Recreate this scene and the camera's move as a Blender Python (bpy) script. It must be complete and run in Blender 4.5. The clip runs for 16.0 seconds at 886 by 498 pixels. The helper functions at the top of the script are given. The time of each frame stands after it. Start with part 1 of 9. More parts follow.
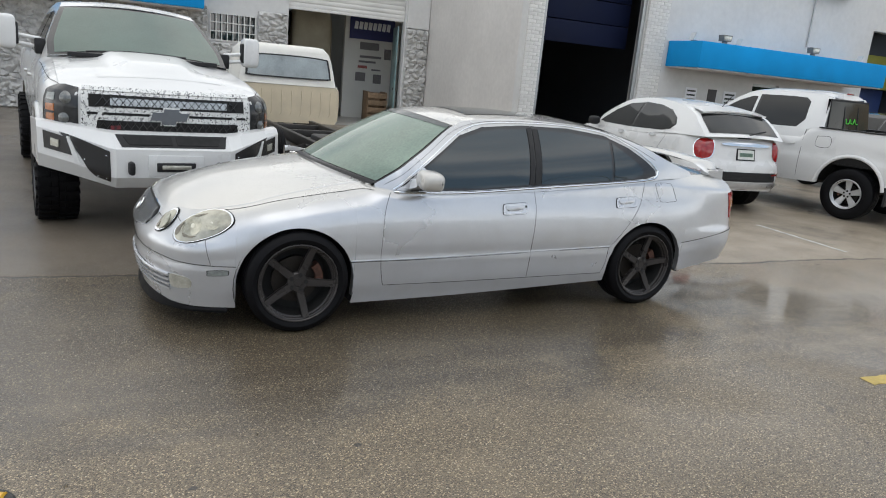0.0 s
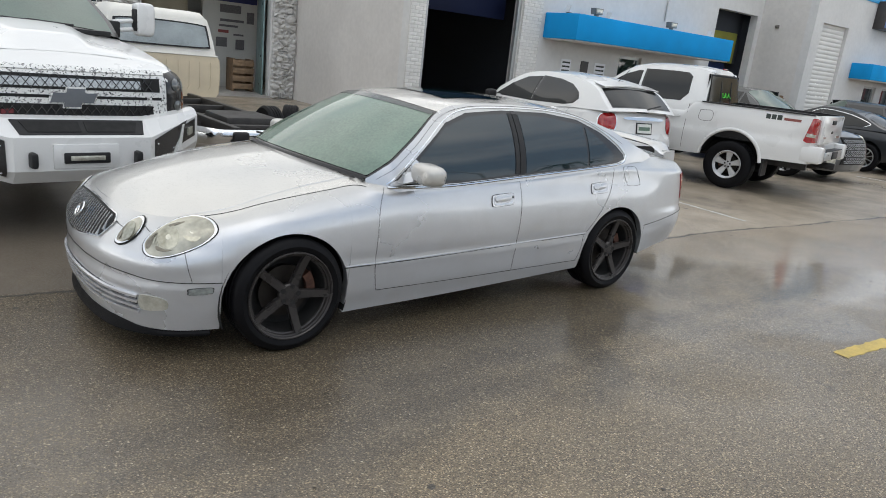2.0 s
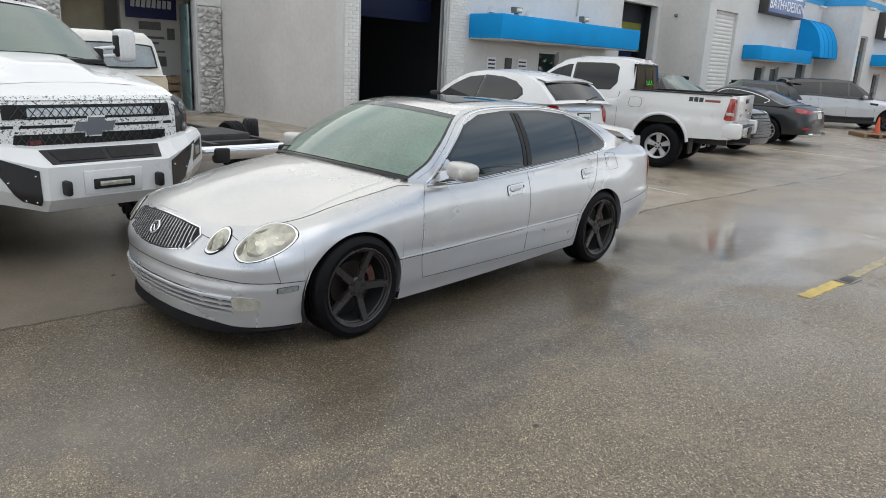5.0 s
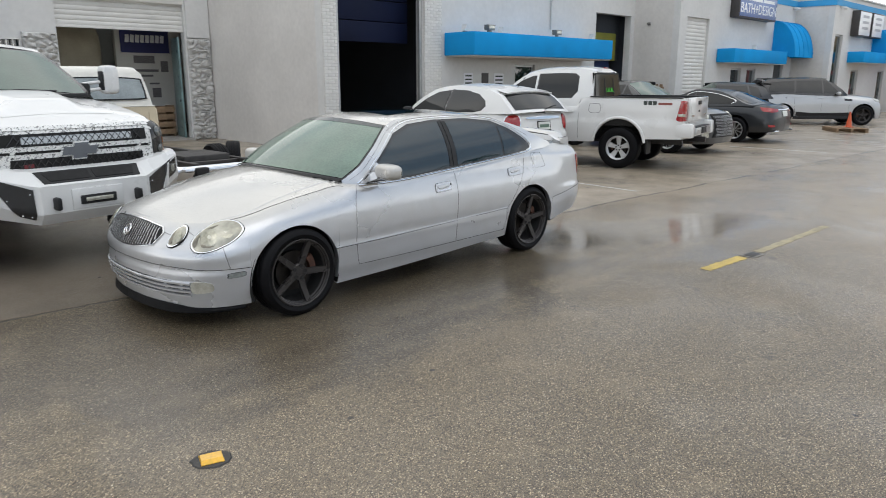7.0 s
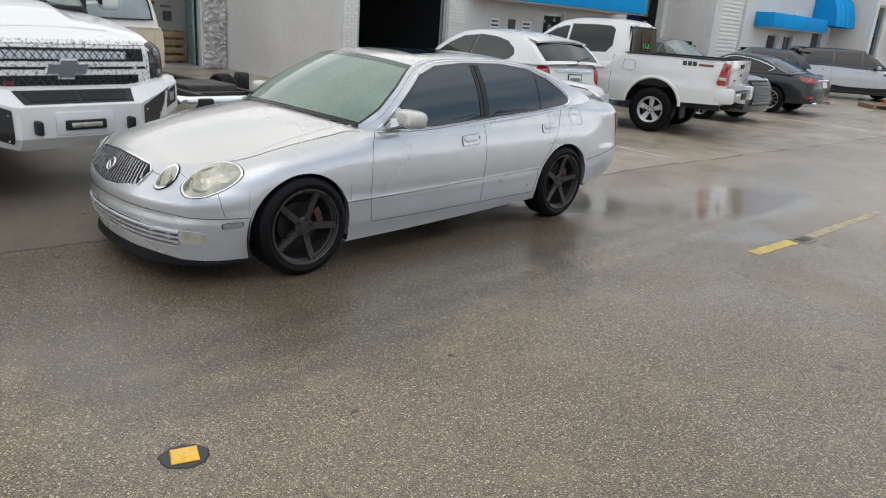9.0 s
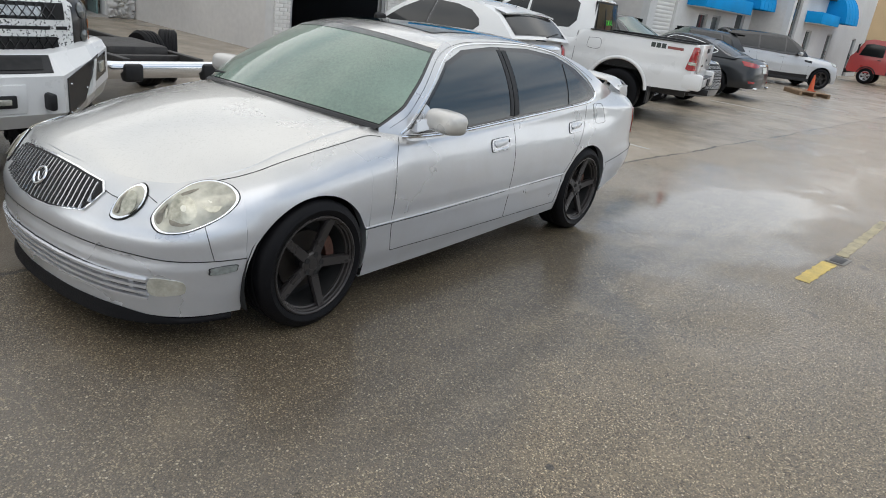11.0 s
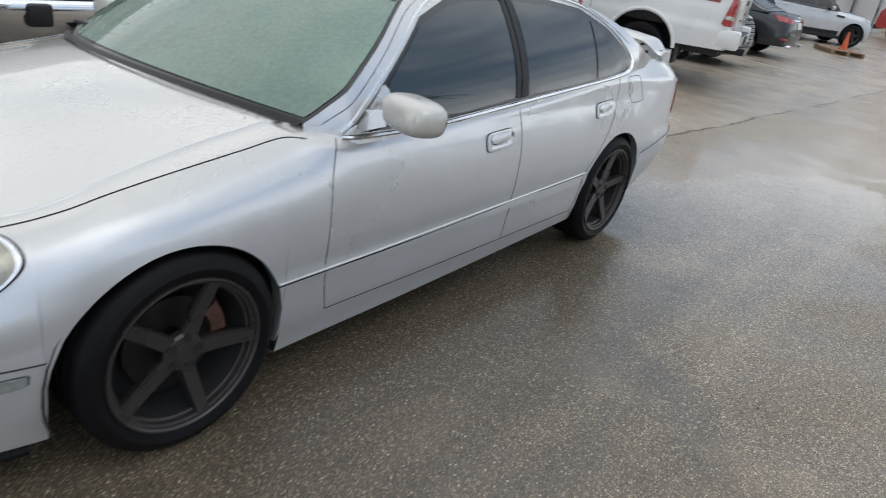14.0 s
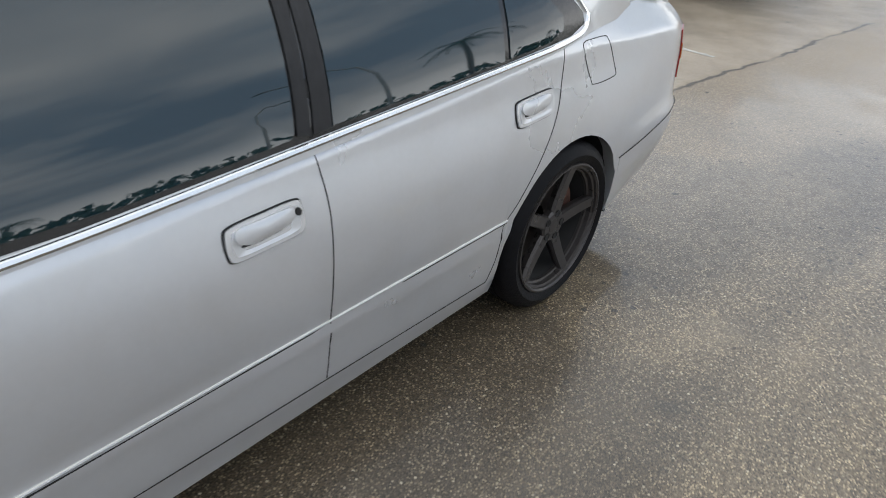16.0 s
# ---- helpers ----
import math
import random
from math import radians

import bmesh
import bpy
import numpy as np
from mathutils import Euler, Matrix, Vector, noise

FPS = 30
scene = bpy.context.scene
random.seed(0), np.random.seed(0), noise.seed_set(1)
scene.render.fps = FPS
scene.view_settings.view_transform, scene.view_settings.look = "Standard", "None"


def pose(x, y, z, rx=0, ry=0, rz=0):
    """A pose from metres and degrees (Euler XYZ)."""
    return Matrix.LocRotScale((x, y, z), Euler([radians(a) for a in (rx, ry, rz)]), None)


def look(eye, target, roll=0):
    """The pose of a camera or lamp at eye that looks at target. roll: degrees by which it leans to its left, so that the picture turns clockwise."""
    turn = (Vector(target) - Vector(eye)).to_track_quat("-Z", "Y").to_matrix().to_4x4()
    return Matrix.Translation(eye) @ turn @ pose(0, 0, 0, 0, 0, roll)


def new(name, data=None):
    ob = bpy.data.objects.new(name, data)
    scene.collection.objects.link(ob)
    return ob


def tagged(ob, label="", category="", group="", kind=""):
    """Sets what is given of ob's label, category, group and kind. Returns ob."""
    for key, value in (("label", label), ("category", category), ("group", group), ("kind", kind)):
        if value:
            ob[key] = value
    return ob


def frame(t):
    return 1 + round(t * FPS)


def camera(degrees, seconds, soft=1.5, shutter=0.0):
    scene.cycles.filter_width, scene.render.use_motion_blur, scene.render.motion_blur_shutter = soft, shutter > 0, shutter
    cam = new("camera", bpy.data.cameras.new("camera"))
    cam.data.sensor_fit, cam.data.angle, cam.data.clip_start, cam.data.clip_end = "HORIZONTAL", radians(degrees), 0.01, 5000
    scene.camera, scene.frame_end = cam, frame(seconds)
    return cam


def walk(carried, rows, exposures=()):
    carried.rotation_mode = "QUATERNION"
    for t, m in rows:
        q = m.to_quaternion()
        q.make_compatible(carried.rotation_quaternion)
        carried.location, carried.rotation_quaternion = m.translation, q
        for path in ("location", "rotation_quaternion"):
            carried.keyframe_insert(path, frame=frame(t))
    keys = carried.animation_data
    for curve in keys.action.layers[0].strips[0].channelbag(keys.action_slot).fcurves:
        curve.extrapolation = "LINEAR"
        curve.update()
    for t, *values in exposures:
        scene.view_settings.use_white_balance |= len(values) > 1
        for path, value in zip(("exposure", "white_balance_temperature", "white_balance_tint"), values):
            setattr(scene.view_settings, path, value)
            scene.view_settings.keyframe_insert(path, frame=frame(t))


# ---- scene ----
cam = camera(64.6, 16.0, soft=0.9, shutter=0.3)
PATH = [
    (0, (0.055, -0.359, 1.692), (0.886, 1.393, 1.204), 5.3),
    (0.5, (-0.133, -0.161, 1.701), (0.732, 1.554, 1.145), 6.6),
    (1, (-0.199, 0.132, 1.692), (0.766, 1.779, 1.095), 5.5),
    (1.5, (-0.318, 0.341, 1.679), (0.765, 1.914, 1.085), 6.8),
    (2, (-0.578, 0.469, 1.707), (0.618, 1.98, 1.169), 6.3),
    (2.5, (-0.707, 0.653, 1.695), (0.491, 2.159, 1.15), 6.0),
    (3, (-0.793, 0.882, 1.688), (0.489, 2.322, 1.159), 5.9),
    (3.5, (-0.958, 1.001, 1.661), (0.399, 2.376, 1.145), 4.9),
    (3.7, (-1.046, 1.001, 1.677), (0.326, 2.358, 1.149), 4.1),
    (5.8, (-1.674, 0.087, 1.718), (-0.286, 1.447, 1.244), 1.6),
    (6, (-1.663, -0.03, 1.717), (-0.26, 1.321, 1.265), 0.4),
    (6.5, (-1.617, -0.332, 1.712), (-0.216, 1.011, 1.23), -0.9),
    (7, (-1.72, -0.476, 1.726), (-0.355, 0.907, 1.252), 0.1),
    (7.5, (-1.813, -0.588, 1.717), (-0.514, 0.853, 1.228), 0.5),
    (8, (-1.761, -0.512, 1.723), (-0.45, 0.914, 1.223), 0.6),
    (8.5, (-1.543, -0.285, 1.697), (-0.19, 1.095, 1.182), 1.4),
    (9, (-1.364, 0.072, 1.652), (-0.033, 1.433, 1.039), 4.2),
    (9.2, (-1.362, 0.25, 1.663), (0.068, 1.506, 1.047), 7.9),
    (11.3, (-1.033, 1.551, 1.663), (0.475, 2.656, 0.952), 7.6),
    (11.5, (-0.973, 1.62, 1.664), (0.531, 2.711, 0.924), 7.3),
    (12, (-0.801, 1.818, 1.657), (0.684, 2.921, 0.898), 9.2),
    (12.5, (-0.668, 2.0, 1.645), (0.805, 3.089, 0.842), 9.8),
    (13, (-0.524, 2.17, 1.627), (0.929, 3.232, 0.755), 13.5),
    (13.5, (-0.254, 2.229, 1.596), (1.152, 3.319, 0.681), 12.7),
    (14, (0.086, 2.248, 1.589), (1.550, 3.335, 0.767), 9.6),
    (14.5, (0.441, 2.475, 1.596), (1.978, 3.473, 0.796), 7.6),
    (15, (0.924, 2.574, 1.613), (2.424, 3.569, 0.743), 9.6),
    (15.5, (1.416, 2.680, 1.579), (2.845, 3.725, 0.651), 5.2),
    (16, (1.890, 2.786, 1.555), (3.196, 3.900, 0.530), 4.7),
]
# the phone's picture turns slightly cooler once it closes in on the car
walk(cam, [(t, look(eye, target, roll)) for t, eye, target, roll in PATH],
     exposures=[(0, 0.0, 6500, 10), (9.2, 0.0, 6500, 10), (11.5, 0.0, 6420, 10), (12.5, 0.0, 6330, 10), (13.1, -0.06, 6300, 10), (14, -0.04, 6270, 10), (15.5, -0.02, 6330, 10), (16, 0.12, 6400, 10)])

# ---------------------------------------------------------------- world and light
world = bpy.data.worlds.new("overcast_sky")
scene.world = world
world.use_nodes = True
wt = world.node_tree
wt.nodes.clear()
w_out = wt.nodes.new("ShaderNodeOutputWorld")
w_mix = wt.nodes.new("ShaderNodeMixShader")
w_sky = wt.nodes.new("ShaderNodeTexSky")
w_sky.sky_type, w_sky.sun_disc = "NISHITA", False
w_sky.sun_elevation, w_sky.sun_rotation = radians(52), radians(200)
w_b1, w_b2 = wt.nodes.new("ShaderNodeBackground"), wt.nodes.new("ShaderNodeBackground")
w_b1.inputs["Strength"].default_value = 0.10
w_co = wt.nodes.new("ShaderNodeTexCoord")
w_map = wt.nodes.new("ShaderNodeMapping")
w_map.inputs["Scale"].default_value = (1.0, 1.0, 2.6)
w_noise = wt.nodes.new("ShaderNodeTexNoise")
w_noise.inputs["Scale"].default_value, w_noise.inputs["Detail"].default_value = 1.7, 6.0
w_ramp = wt.nodes.new("ShaderNodeValToRGB")
w_ramp.color_ramp.elements[0].position, w_ramp.color_ramp.elements[1].position = 0.36, 0.64
w_ramp.color_ramp.elements[0].color = (0.29, 0.365, 0.47, 1)
w_ramp.color_ramp.elements[1].color = (1.0, 1.0, 0.98, 1)
wt.links.new(w_co.outputs["Generated"], w_map.inputs["Vector"])
wt.links.new(w_map.outputs["Vector"], w_noise.inputs["Vector"])
w_sep = wt.nodes.new("ShaderNodeSeparateXYZ")
wt.links.new(w_co.outputs["Generated"], w_sep.inputs[0])
# the cloud is thinner beyond the building than over the lane
w_thin = wt.nodes.new("ShaderNodeMath")
w_thin.operation, w_thin.inputs[1].default_value = "MULTIPLY_ADD", 0.12
wt.links.new(w_sep.outputs["Y"], w_thin.inputs[0])
wt.links.new(w_noise.outputs["Fac"], w_thin.inputs[2])
wt.links.new(w_thin.outputs[0], w_ramp.inputs["Fac"])
w_fall = wt.nodes.new("ShaderNodeMapRange")
for w_k, w_v in (("From Min", 0.03), ("From Max", 0.13), ("To Min", 1.0), ("To Max", 0.0)):
    w_fall.inputs[w_k].default_value = w_v
wt.links.new(w_sep.outputs["Z"], w_fall.inputs["Value"])
w_pale = wt.nodes.new("ShaderNodeMix")
w_pale.data_type = "RGBA"
w_in = [i for i in w_pale.inputs if i.type == "RGBA"]
w_in[1].default_value = (1.55, 1.55, 1.53, 1)
wt.links.new(w_fall.outputs[0], w_pale.inputs["Factor"])
w_zen = wt.nodes.new("ShaderNodeMapRange")
for w_k, w_v in (("From Min", 0.45), ("From Max", 0.95), ("To Min", 0.0), ("To Max", 0.5)):
    w_zen.inputs[w_k].default_value = w_v
wt.links.new(w_sep.outputs["Z"], w_zen.inputs["Value"])
w_top = wt.nodes.new("ShaderNodeMix")
w_top.data_type = "RGBA"
w_ti = [i for i in w_top.inputs if i.type == "RGBA"]
w_ti[1].default_value = (1.12, 1.12, 1.10, 1)
wt.links.new(w_zen.outputs[0], w_top.inputs["Factor"])
wt.links.new(w_ramp.outputs["Color"], w_ti[0])
wt.links.new([o for o in w_top.outputs if o.type == "RGBA"][0], w_in[0])
wt.links.new([o for o in w_pale.outputs if o.type == "RGBA"][0], w_b2.inputs["Color"])
w_b2.inputs["Strength"].default_value = 1.75
wt.links.new(w_sky.outputs["Color"], w_b1.inputs["Color"])
w_mix.inputs["Fac"].default_value = 0.88
wt.links.new(w_b1.outputs[0], w_mix.inputs[1])
wt.links.new(w_b2.outputs[0], w_mix.inputs[2])
wt.links.new(w_mix.outputs[0], w_out.inputs["Surface"])

sun = new("sun", bpy.data.lights.new("sun", "SUN"))
sun.data.energy, sun.data.angle, sun.data.color = 0.35, radians(40), (1.0, 0.97, 0.93)
sun.matrix_world = look((0, 0, 30), (4, 22, 0))


# ---------------------------------------------------------------- materials
def M(name, col, rough=0.5, metal=0.0, var=0.12, scale=6.0, bump=0.0, bscale=150.0, coat=0.0, rvar=0.1, spec=0.5, col2=None, fine=60.0, drops=0.0, alpha_rand=0.0):
    """A procedural surface: base colour varied at two scales, roughness variation and fine relief."""
    m = bpy.data.materials.new(name)
    m.use_nodes = True
    nt = m.node_tree
    bs = nt.nodes["Principled BSDF"]
    co = nt.nodes.new("ShaderNodeTexCoord")
    n1, n2 = nt.nodes.new("ShaderNodeTexNoise"), nt.nodes.new("ShaderNodeTexNoise")
    n1.inputs["Scale"].default_value, n1.inputs["Detail"].default_value = scale, 5.0
    n2.inputs["Scale"].default_value, n2.inputs["Detail"].default_value = fine, 3.0
    for n in (n1, n2):
        nt.links.new(co.outputs["Object"], n.inputs["Vector"])
    add = nt.nodes.new("ShaderNodeMath")
    add.operation = "MULTIPLY_ADD"
    add.inputs[1].default_value = 0.35
    nt.links.new(n2.outputs["Fac"], add.inputs[0])
    sc = nt.nodes.new("ShaderNodeMath")
    sc.operation = "MULTIPLY"
    sc.inputs[1].default_value = 0.65
    nt.links.new(n1.outputs["Fac"], sc.inputs[0])
    nt.links.new(sc.outputs[0], add.inputs[2])
    rp = nt.nodes.new("ShaderNodeValToRGB")
    rp.color_ramp.elements[0].position, rp.color_ramp.elements[1].position = 0.33, 0.67
    c2 = col2 if col2 else tuple(min(1.0, c * (1 + var)) for c in col)
    rp.color_ramp.elements[0].color = (*[c * (1 - var) for c in col], 1)
    rp.color_ramp.elements[1].color = (*c2, 1)
    nt.links.new(add.outputs[0], rp.inputs["Fac"])
    base = rp.outputs["Color"]
    if alpha_rand:
        oi = nt.nodes.new("ShaderNodeObjectInfo")
        hs = nt.nodes.new("ShaderNodeHueSaturation")
        mr = nt.nodes.new("ShaderNodeMapRange")
        mr.inputs["To Min"].default_value, mr.inputs["To Max"].default_value = 1 - alpha_rand, 1 + alpha_rand
        nt.links.new(oi.outputs["Random"], mr.inputs["Value"])
        nt.links.new(mr.outputs[0], hs.inputs["Value"])
        nt.links.new(base, hs.inputs["Color"])
        base = hs.outputs["Color"]
    nt.links.new(base, bs.inputs["Base Color"])
    rr = nt.nodes.new("ShaderNodeMapRange")
    rr.inputs["From Min"].default_value, rr.inputs["From Max"].default_value = 0.3, 0.7
    rr.inputs["To Min"].default_value, rr.inputs["To Max"].default_value = max(0.0, rough * (1 - rvar)), min(1.0, rough * (1 + rvar))
    nt.links.new(n1.outputs["Fac"], rr.inputs["Value"])
    nt.links.new(rr.outputs[0], bs.inputs["Roughness"])
    bs.inputs["Metallic"].default_value = metal
    bs.inputs["Specular IOR Level"].default_value = spec
    bs.inputs["Coat Weight"].default_value = coat
    bs.inputs["Coat Roughness"].default_value = 0.06
    normal = None
    if bump:
        n3 = nt.nodes.new("ShaderNodeTexNoise")
        n3.inputs["Scale"].default_value, n3.inputs["Detail"].default_value = bscale, 4.0
        nt.links.new(co.outputs["Object"], n3.inputs["Vector"])
        bp = nt.nodes.new("ShaderNodeBump")
        bp.inputs["Strength"].default_value, bp.inputs["Distance"].default_value = bump, 0.01
        nt.links.new(n3.outputs["Fac"], bp.inputs["Height"])
        normal = bp
    if drops:
        vo = nt.nodes.new("ShaderNodeTexVoronoi")
        vo.inputs["Scale"].default_value = 95.0
        nt.links.new(co.outputs["Object"], vo.inputs["Vector"])
        dr = nt.nodes.new("ShaderNodeMapRange")
        dr.inputs["From Min"].default_value, dr.inputs["From Max"].default_value = 0.05, 0.34
        dr.inputs["To Min"].default_value, dr.inputs["To Max"].default_value = 1.0, 0.0
        nt.links.new(vo.outputs["Distance"], dr.inputs["Value"])
        gate = nt.nodes.new("ShaderNodeMath")
        gate.operation = "MULTIPLY"
        sep = nt.nodes.new("ShaderNodeSeparateColor")
        nt.links.new(vo.outputs["Color"], sep.inputs["Color"])
        gt = nt.nodes.new("ShaderNodeMath")
        gt.operation = "GREATER_THAN"
        gt.inputs[1].default_value = 0.45
        nt.links.new(sep.outputs[0], gt.inputs[0])
        nt.links.new(gt.outputs[0], gate.inputs[0])
        nt.links.new(dr.outputs[0], gate.inputs[1])
        b2 = nt.nodes.new("ShaderNodeBump")
        b2.inputs["Strength"].default_value, b2.inputs["Distance"].default_value = drops, 0.0035
        nt.links.new(gate.outputs[0], b2.inputs["Height"])
        if normal:
            nt.links.new(normal.outputs[0], b2.inputs["Normal"])
        normal = b2
    if normal:
        nt.links.new(normal.outputs[0], bs.inputs["Normal"])
        if coat:
            nt.links.new(normal.outputs[0], bs.inputs["Coat Normal"])
    return m




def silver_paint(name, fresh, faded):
    """Metallic silver under clear lacquer: a warmer tone on the faces that look up, beaded with rain there, filmed with
    road dirt elsewhere.
    """
    m = M(name, fresh, 0.30, 0.62, 0.025, 2.0, coat=1.0, rvar=0.15, bump=0.012, bscale=900)
    nt = m.node_tree
    N, Lk = nt.nodes.new, nt.links.new
    bs = nt.nodes["Principled BSDF"]
    bs.inputs["Coat Roughness"].default_value = 0.035
    co = [n for n in nt.nodes if n.type == "TEX_COORD"][0]
    geo, sep, up = N("ShaderNodeNewGeometry"), N("ShaderNodeSeparateXYZ"), N("ShaderNodeMapRange")
    Lk(geo.outputs["Normal"], sep.inputs[0])
    up.interpolation_type = "SMOOTHSTEP"
    for k, v in (("From Min", 0.35), ("From Max", 0.9)):
        up.inputs[k].default_value = v
    Lk(sep.outputs["Z"], up.inputs["Value"])
    old = bs.inputs["Base Color"].links[0].from_socket
    mx = N("ShaderNodeMix")
    mx.data_type = "RGBA"
    ci = [i for i in mx.inputs if i.type == "RGBA"]
    Lk(up.outputs[0], mx.inputs["Factor"])
    Lk(old, ci[0])
    # second tone, for the faces that look up
    ci[1].default_value = (*faded, 1)
    # thin dirt film in loose patches
    dn, dr = N("ShaderNodeTexNoise"), N("ShaderNodeMapRange")
    dn.inputs["Scale"].default_value, dn.inputs["Detail"].default_value, dn.inputs["Distortion"].default_value = 4.5, 7.0, 0.6
    Lk(co.outputs["Object"], dn.inputs["Vector"])
    for k, v in (("From Min", 0.45), ("From Max", 0.75), ("To Max", 0.16)):
        dr.inputs[k].default_value = v
    Lk(dn.outputs["Fac"], dr.inputs["Value"])
    mx2 = N("ShaderNodeMix")
    mx2.data_type = "RGBA"
    c2 = [i for i in mx2.inputs if i.type == "RGBA"]
    Lk(dr.outputs[0], mx2.inputs["Factor"])
    Lk([o for o in mx.outputs if o.type == "RGBA"][0], c2[0])
    c2[1].default_value = (0.40, 0.385, 0.36, 1)
    Lk([o for o in mx2.outputs if o.type == "RGBA"][0], bs.inputs["Base Color"])
    # rain: beads of two sizes on the upper faces, sparse ones on the flanks
    h = None
    for scale, keep, size in ((62.0, 0.55, 0.36), (135.0, 0.35, 0.40)):
        vo, sc, gt, dm, mu = N("ShaderNodeTexVoronoi"), N("ShaderNodeSeparateColor"), N("ShaderNodeMath"), N("ShaderNodeMapRange"), N("ShaderNodeMath")
        vo.inputs["Scale"].default_value = scale
        Lk(co.outputs["Object"], vo.inputs["Vector"])
        Lk(vo.outputs["Color"], sc.inputs["Color"])
        gt.operation, gt.inputs[1].default_value = "GREATER_THAN", keep
        Lk(sc.outputs[0], gt.inputs[0])
        dm.interpolation_type = "SMOOTHSTEP"
        for k, v in (("From Min", 0.06), ("From Max", size), ("To Min", 1.0), ("To Max", 0.0)):
            dm.inputs[k].default_value = v
        Lk(vo.outputs["Distance"], dm.inputs["Value"])
        mu.operation = "MULTIPLY"
        Lk(gt.outputs[0], mu.inputs[0])
        Lk(dm.outputs[0], mu.inputs[1])
        if h is None:
            h = mu.outputs[0]
        else:
            ad = N("ShaderNodeMath")
            ad.operation = "MAXIMUM"
            Lk(h, ad.inputs[0])
            Lk(mu.outputs[0], ad.inputs[1])
            h = ad.outputs[0]
    st = N("ShaderNodeMapRange")
    st.inputs["To Min"].default_value, st.inputs["To Max"].default_value = 0.03, 0.85
    Lk(up.outputs[0], st.inputs["Value"])
    bp = N("ShaderNodeBump")
    bp.inputs["Distance"].default_value = 0.003
    Lk(st.outputs[0], bp.inputs["Strength"])
    Lk(h, bp.inputs["Height"])
    Lk(bp.outputs[0], bs.inputs["Coat Normal"])
    return m


SILVER = silver_paint("silver_metallic_paint", (0.585, 0.60, 0.625), (0.515, 0.505, 0.48))
MIRRORCAP = M("faded_mirror_paint", (0.50, 0.485, 0.455), 0.34, 0.35, 0.06, 12.0, coat=0.5, rvar=0.25, drops=0.2)
GRILLE_BAR = M("dull_plated_bar", (0.52, 0.525, 0.53), 0.22, 0.9, 0.1, 20.0)
WHITE = M("white_car_paint", (0.655, 0.655, 0.645), 0.30, 0.0, 0.03, 2.0, coat=0.7, rvar=0.2)
CREAM = M("old_cream_paint", (0.62, 0.53, 0.38), 0.5, 0.0, 0.12, 3.0, coat=0.1, rvar=0.3)
CREAM_TOP = M("old_white_paint", (0.72, 0.70, 0.64), 0.5, 0.0, 0.08, 3.0, coat=0.1, rvar=0.3)
CHARCOAL = M("charcoal_metallic_paint", (0.022, 0.024, 0.027), 0.34, 0.4, 0.06, 2.0, coat=0.5)
GREYPAINT = M("grey_metallic_paint", (0.055, 0.058, 0.06), 0.3, 0.5, 0.06, 2.0, coat=0.9)
RRSILVER = M("pale_silver_paint", (0.47, 0.475, 0.48), 0.3, 0.4, 0.03, 2.0, coat=0.8)
RED = M("red_car_paint", (0.42, 0.035, 0.03), 0.3, 0.0, 0.08, 2.0, coat=0.8)
BLACKGLOSS = M("gloss_black_trim", (0.012, 0.012, 0.013), 0.22, 0.0, 0.2, 8.0, coat=0.3)
BLACK = M("black_plastic", (0.017, 0.017, 0.018), 0.5, 0.0, 0.25, 20.0, bump=0.1, bscale=400, spec=0.3)
# near-black for rubber seals, and for the shade inside gaps and openings
GAP = M("shadow_gap_rubber", (0.008, 0.008, 0.008), 0.8, 0.0, 0.2, 20.0)
RUBBER = M("tyre_rubber", (0.005, 0.005, 0.006), 0.52, 0.0, 0.3, 14.0, bump=0.15, bscale=120, spec=0.12)
CHROME = M("chrome", (0.78, 0.79, 0.80), 0.12, 1.0, 0.04, 5.0, rvar=0.4)
SATIN = M("satin_dark_grey_wheel", (0.044, 0.040, 0.039), 0.30, 0.45, 0.12, 10.0, rvar=0.2)
HANDLE = M("bright_handle_finish", (0.66, 0.67, 0.69), 0.24, 0.65, 0.04, 8.0, coat=0.6)
ALLOY = M("machined_alloy", (0.52, 0.53, 0.54), 0.3, 0.9, 0.08, 12.0)
STEEL = M("cast_steel", (0.032, 0.027, 0.023), 0.5, 0.6, 0.3, 14.0, bump=0.1)
RUST = M("rusty_caliper", (0.105, 0.048, 0.032), 0.7, 0.2, 0.4, 30.0, bump=0.3)
TINT = M("dark_tinted_glass", (0.006, 0.018, 0.024), 0.025, 0.0, 0.15, 2.0, spec=0.9, rvar=0.3)
SCREEN = M("green_tinted_windscreen", (0.112, 0.175, 0.132), 0.04, 0.0, 0.30, 1.6, spec=1.0, drops=0.28, rvar=0.4)
LENS = M("clear_lamp_lens", (0.50, 0.49, 0.42), 0.12, 0.35, 0.3, 16.0, coat=0.9)
LENS_HAZE = M("hazed_headlamp_lens", (0.27, 0.26, 0.20), 0.18, 0.35, 0.25, 9.0, coat=1.0, col2=(0.55, 0.53, 0.43), rvar=0.3, fine=24.0)
REDLENS = M("red_lamp_lens", (0.30, 0.008, 0.010), 0.14, 0.0, 0.3, 24.0, coat=0.9)
AMBER = M("amber_lamp_lens", (0.42, 0.13, 0.03), 0.18, 0.0, 0.3, 24.0, coat=0.9)
MARKER = M("smoked_marker_lens", (0.22, 0.24, 0.23), 0.2, 0.1, 0.2, 60.0, coat=0.8)
PLATE = M("plate_enamel", (0.60, 0.62, 0.58), 0.4, 0.1, 0.1, 20.0)
INK = M("dark_print", (0.03, 0.04, 0.035), 0.6)


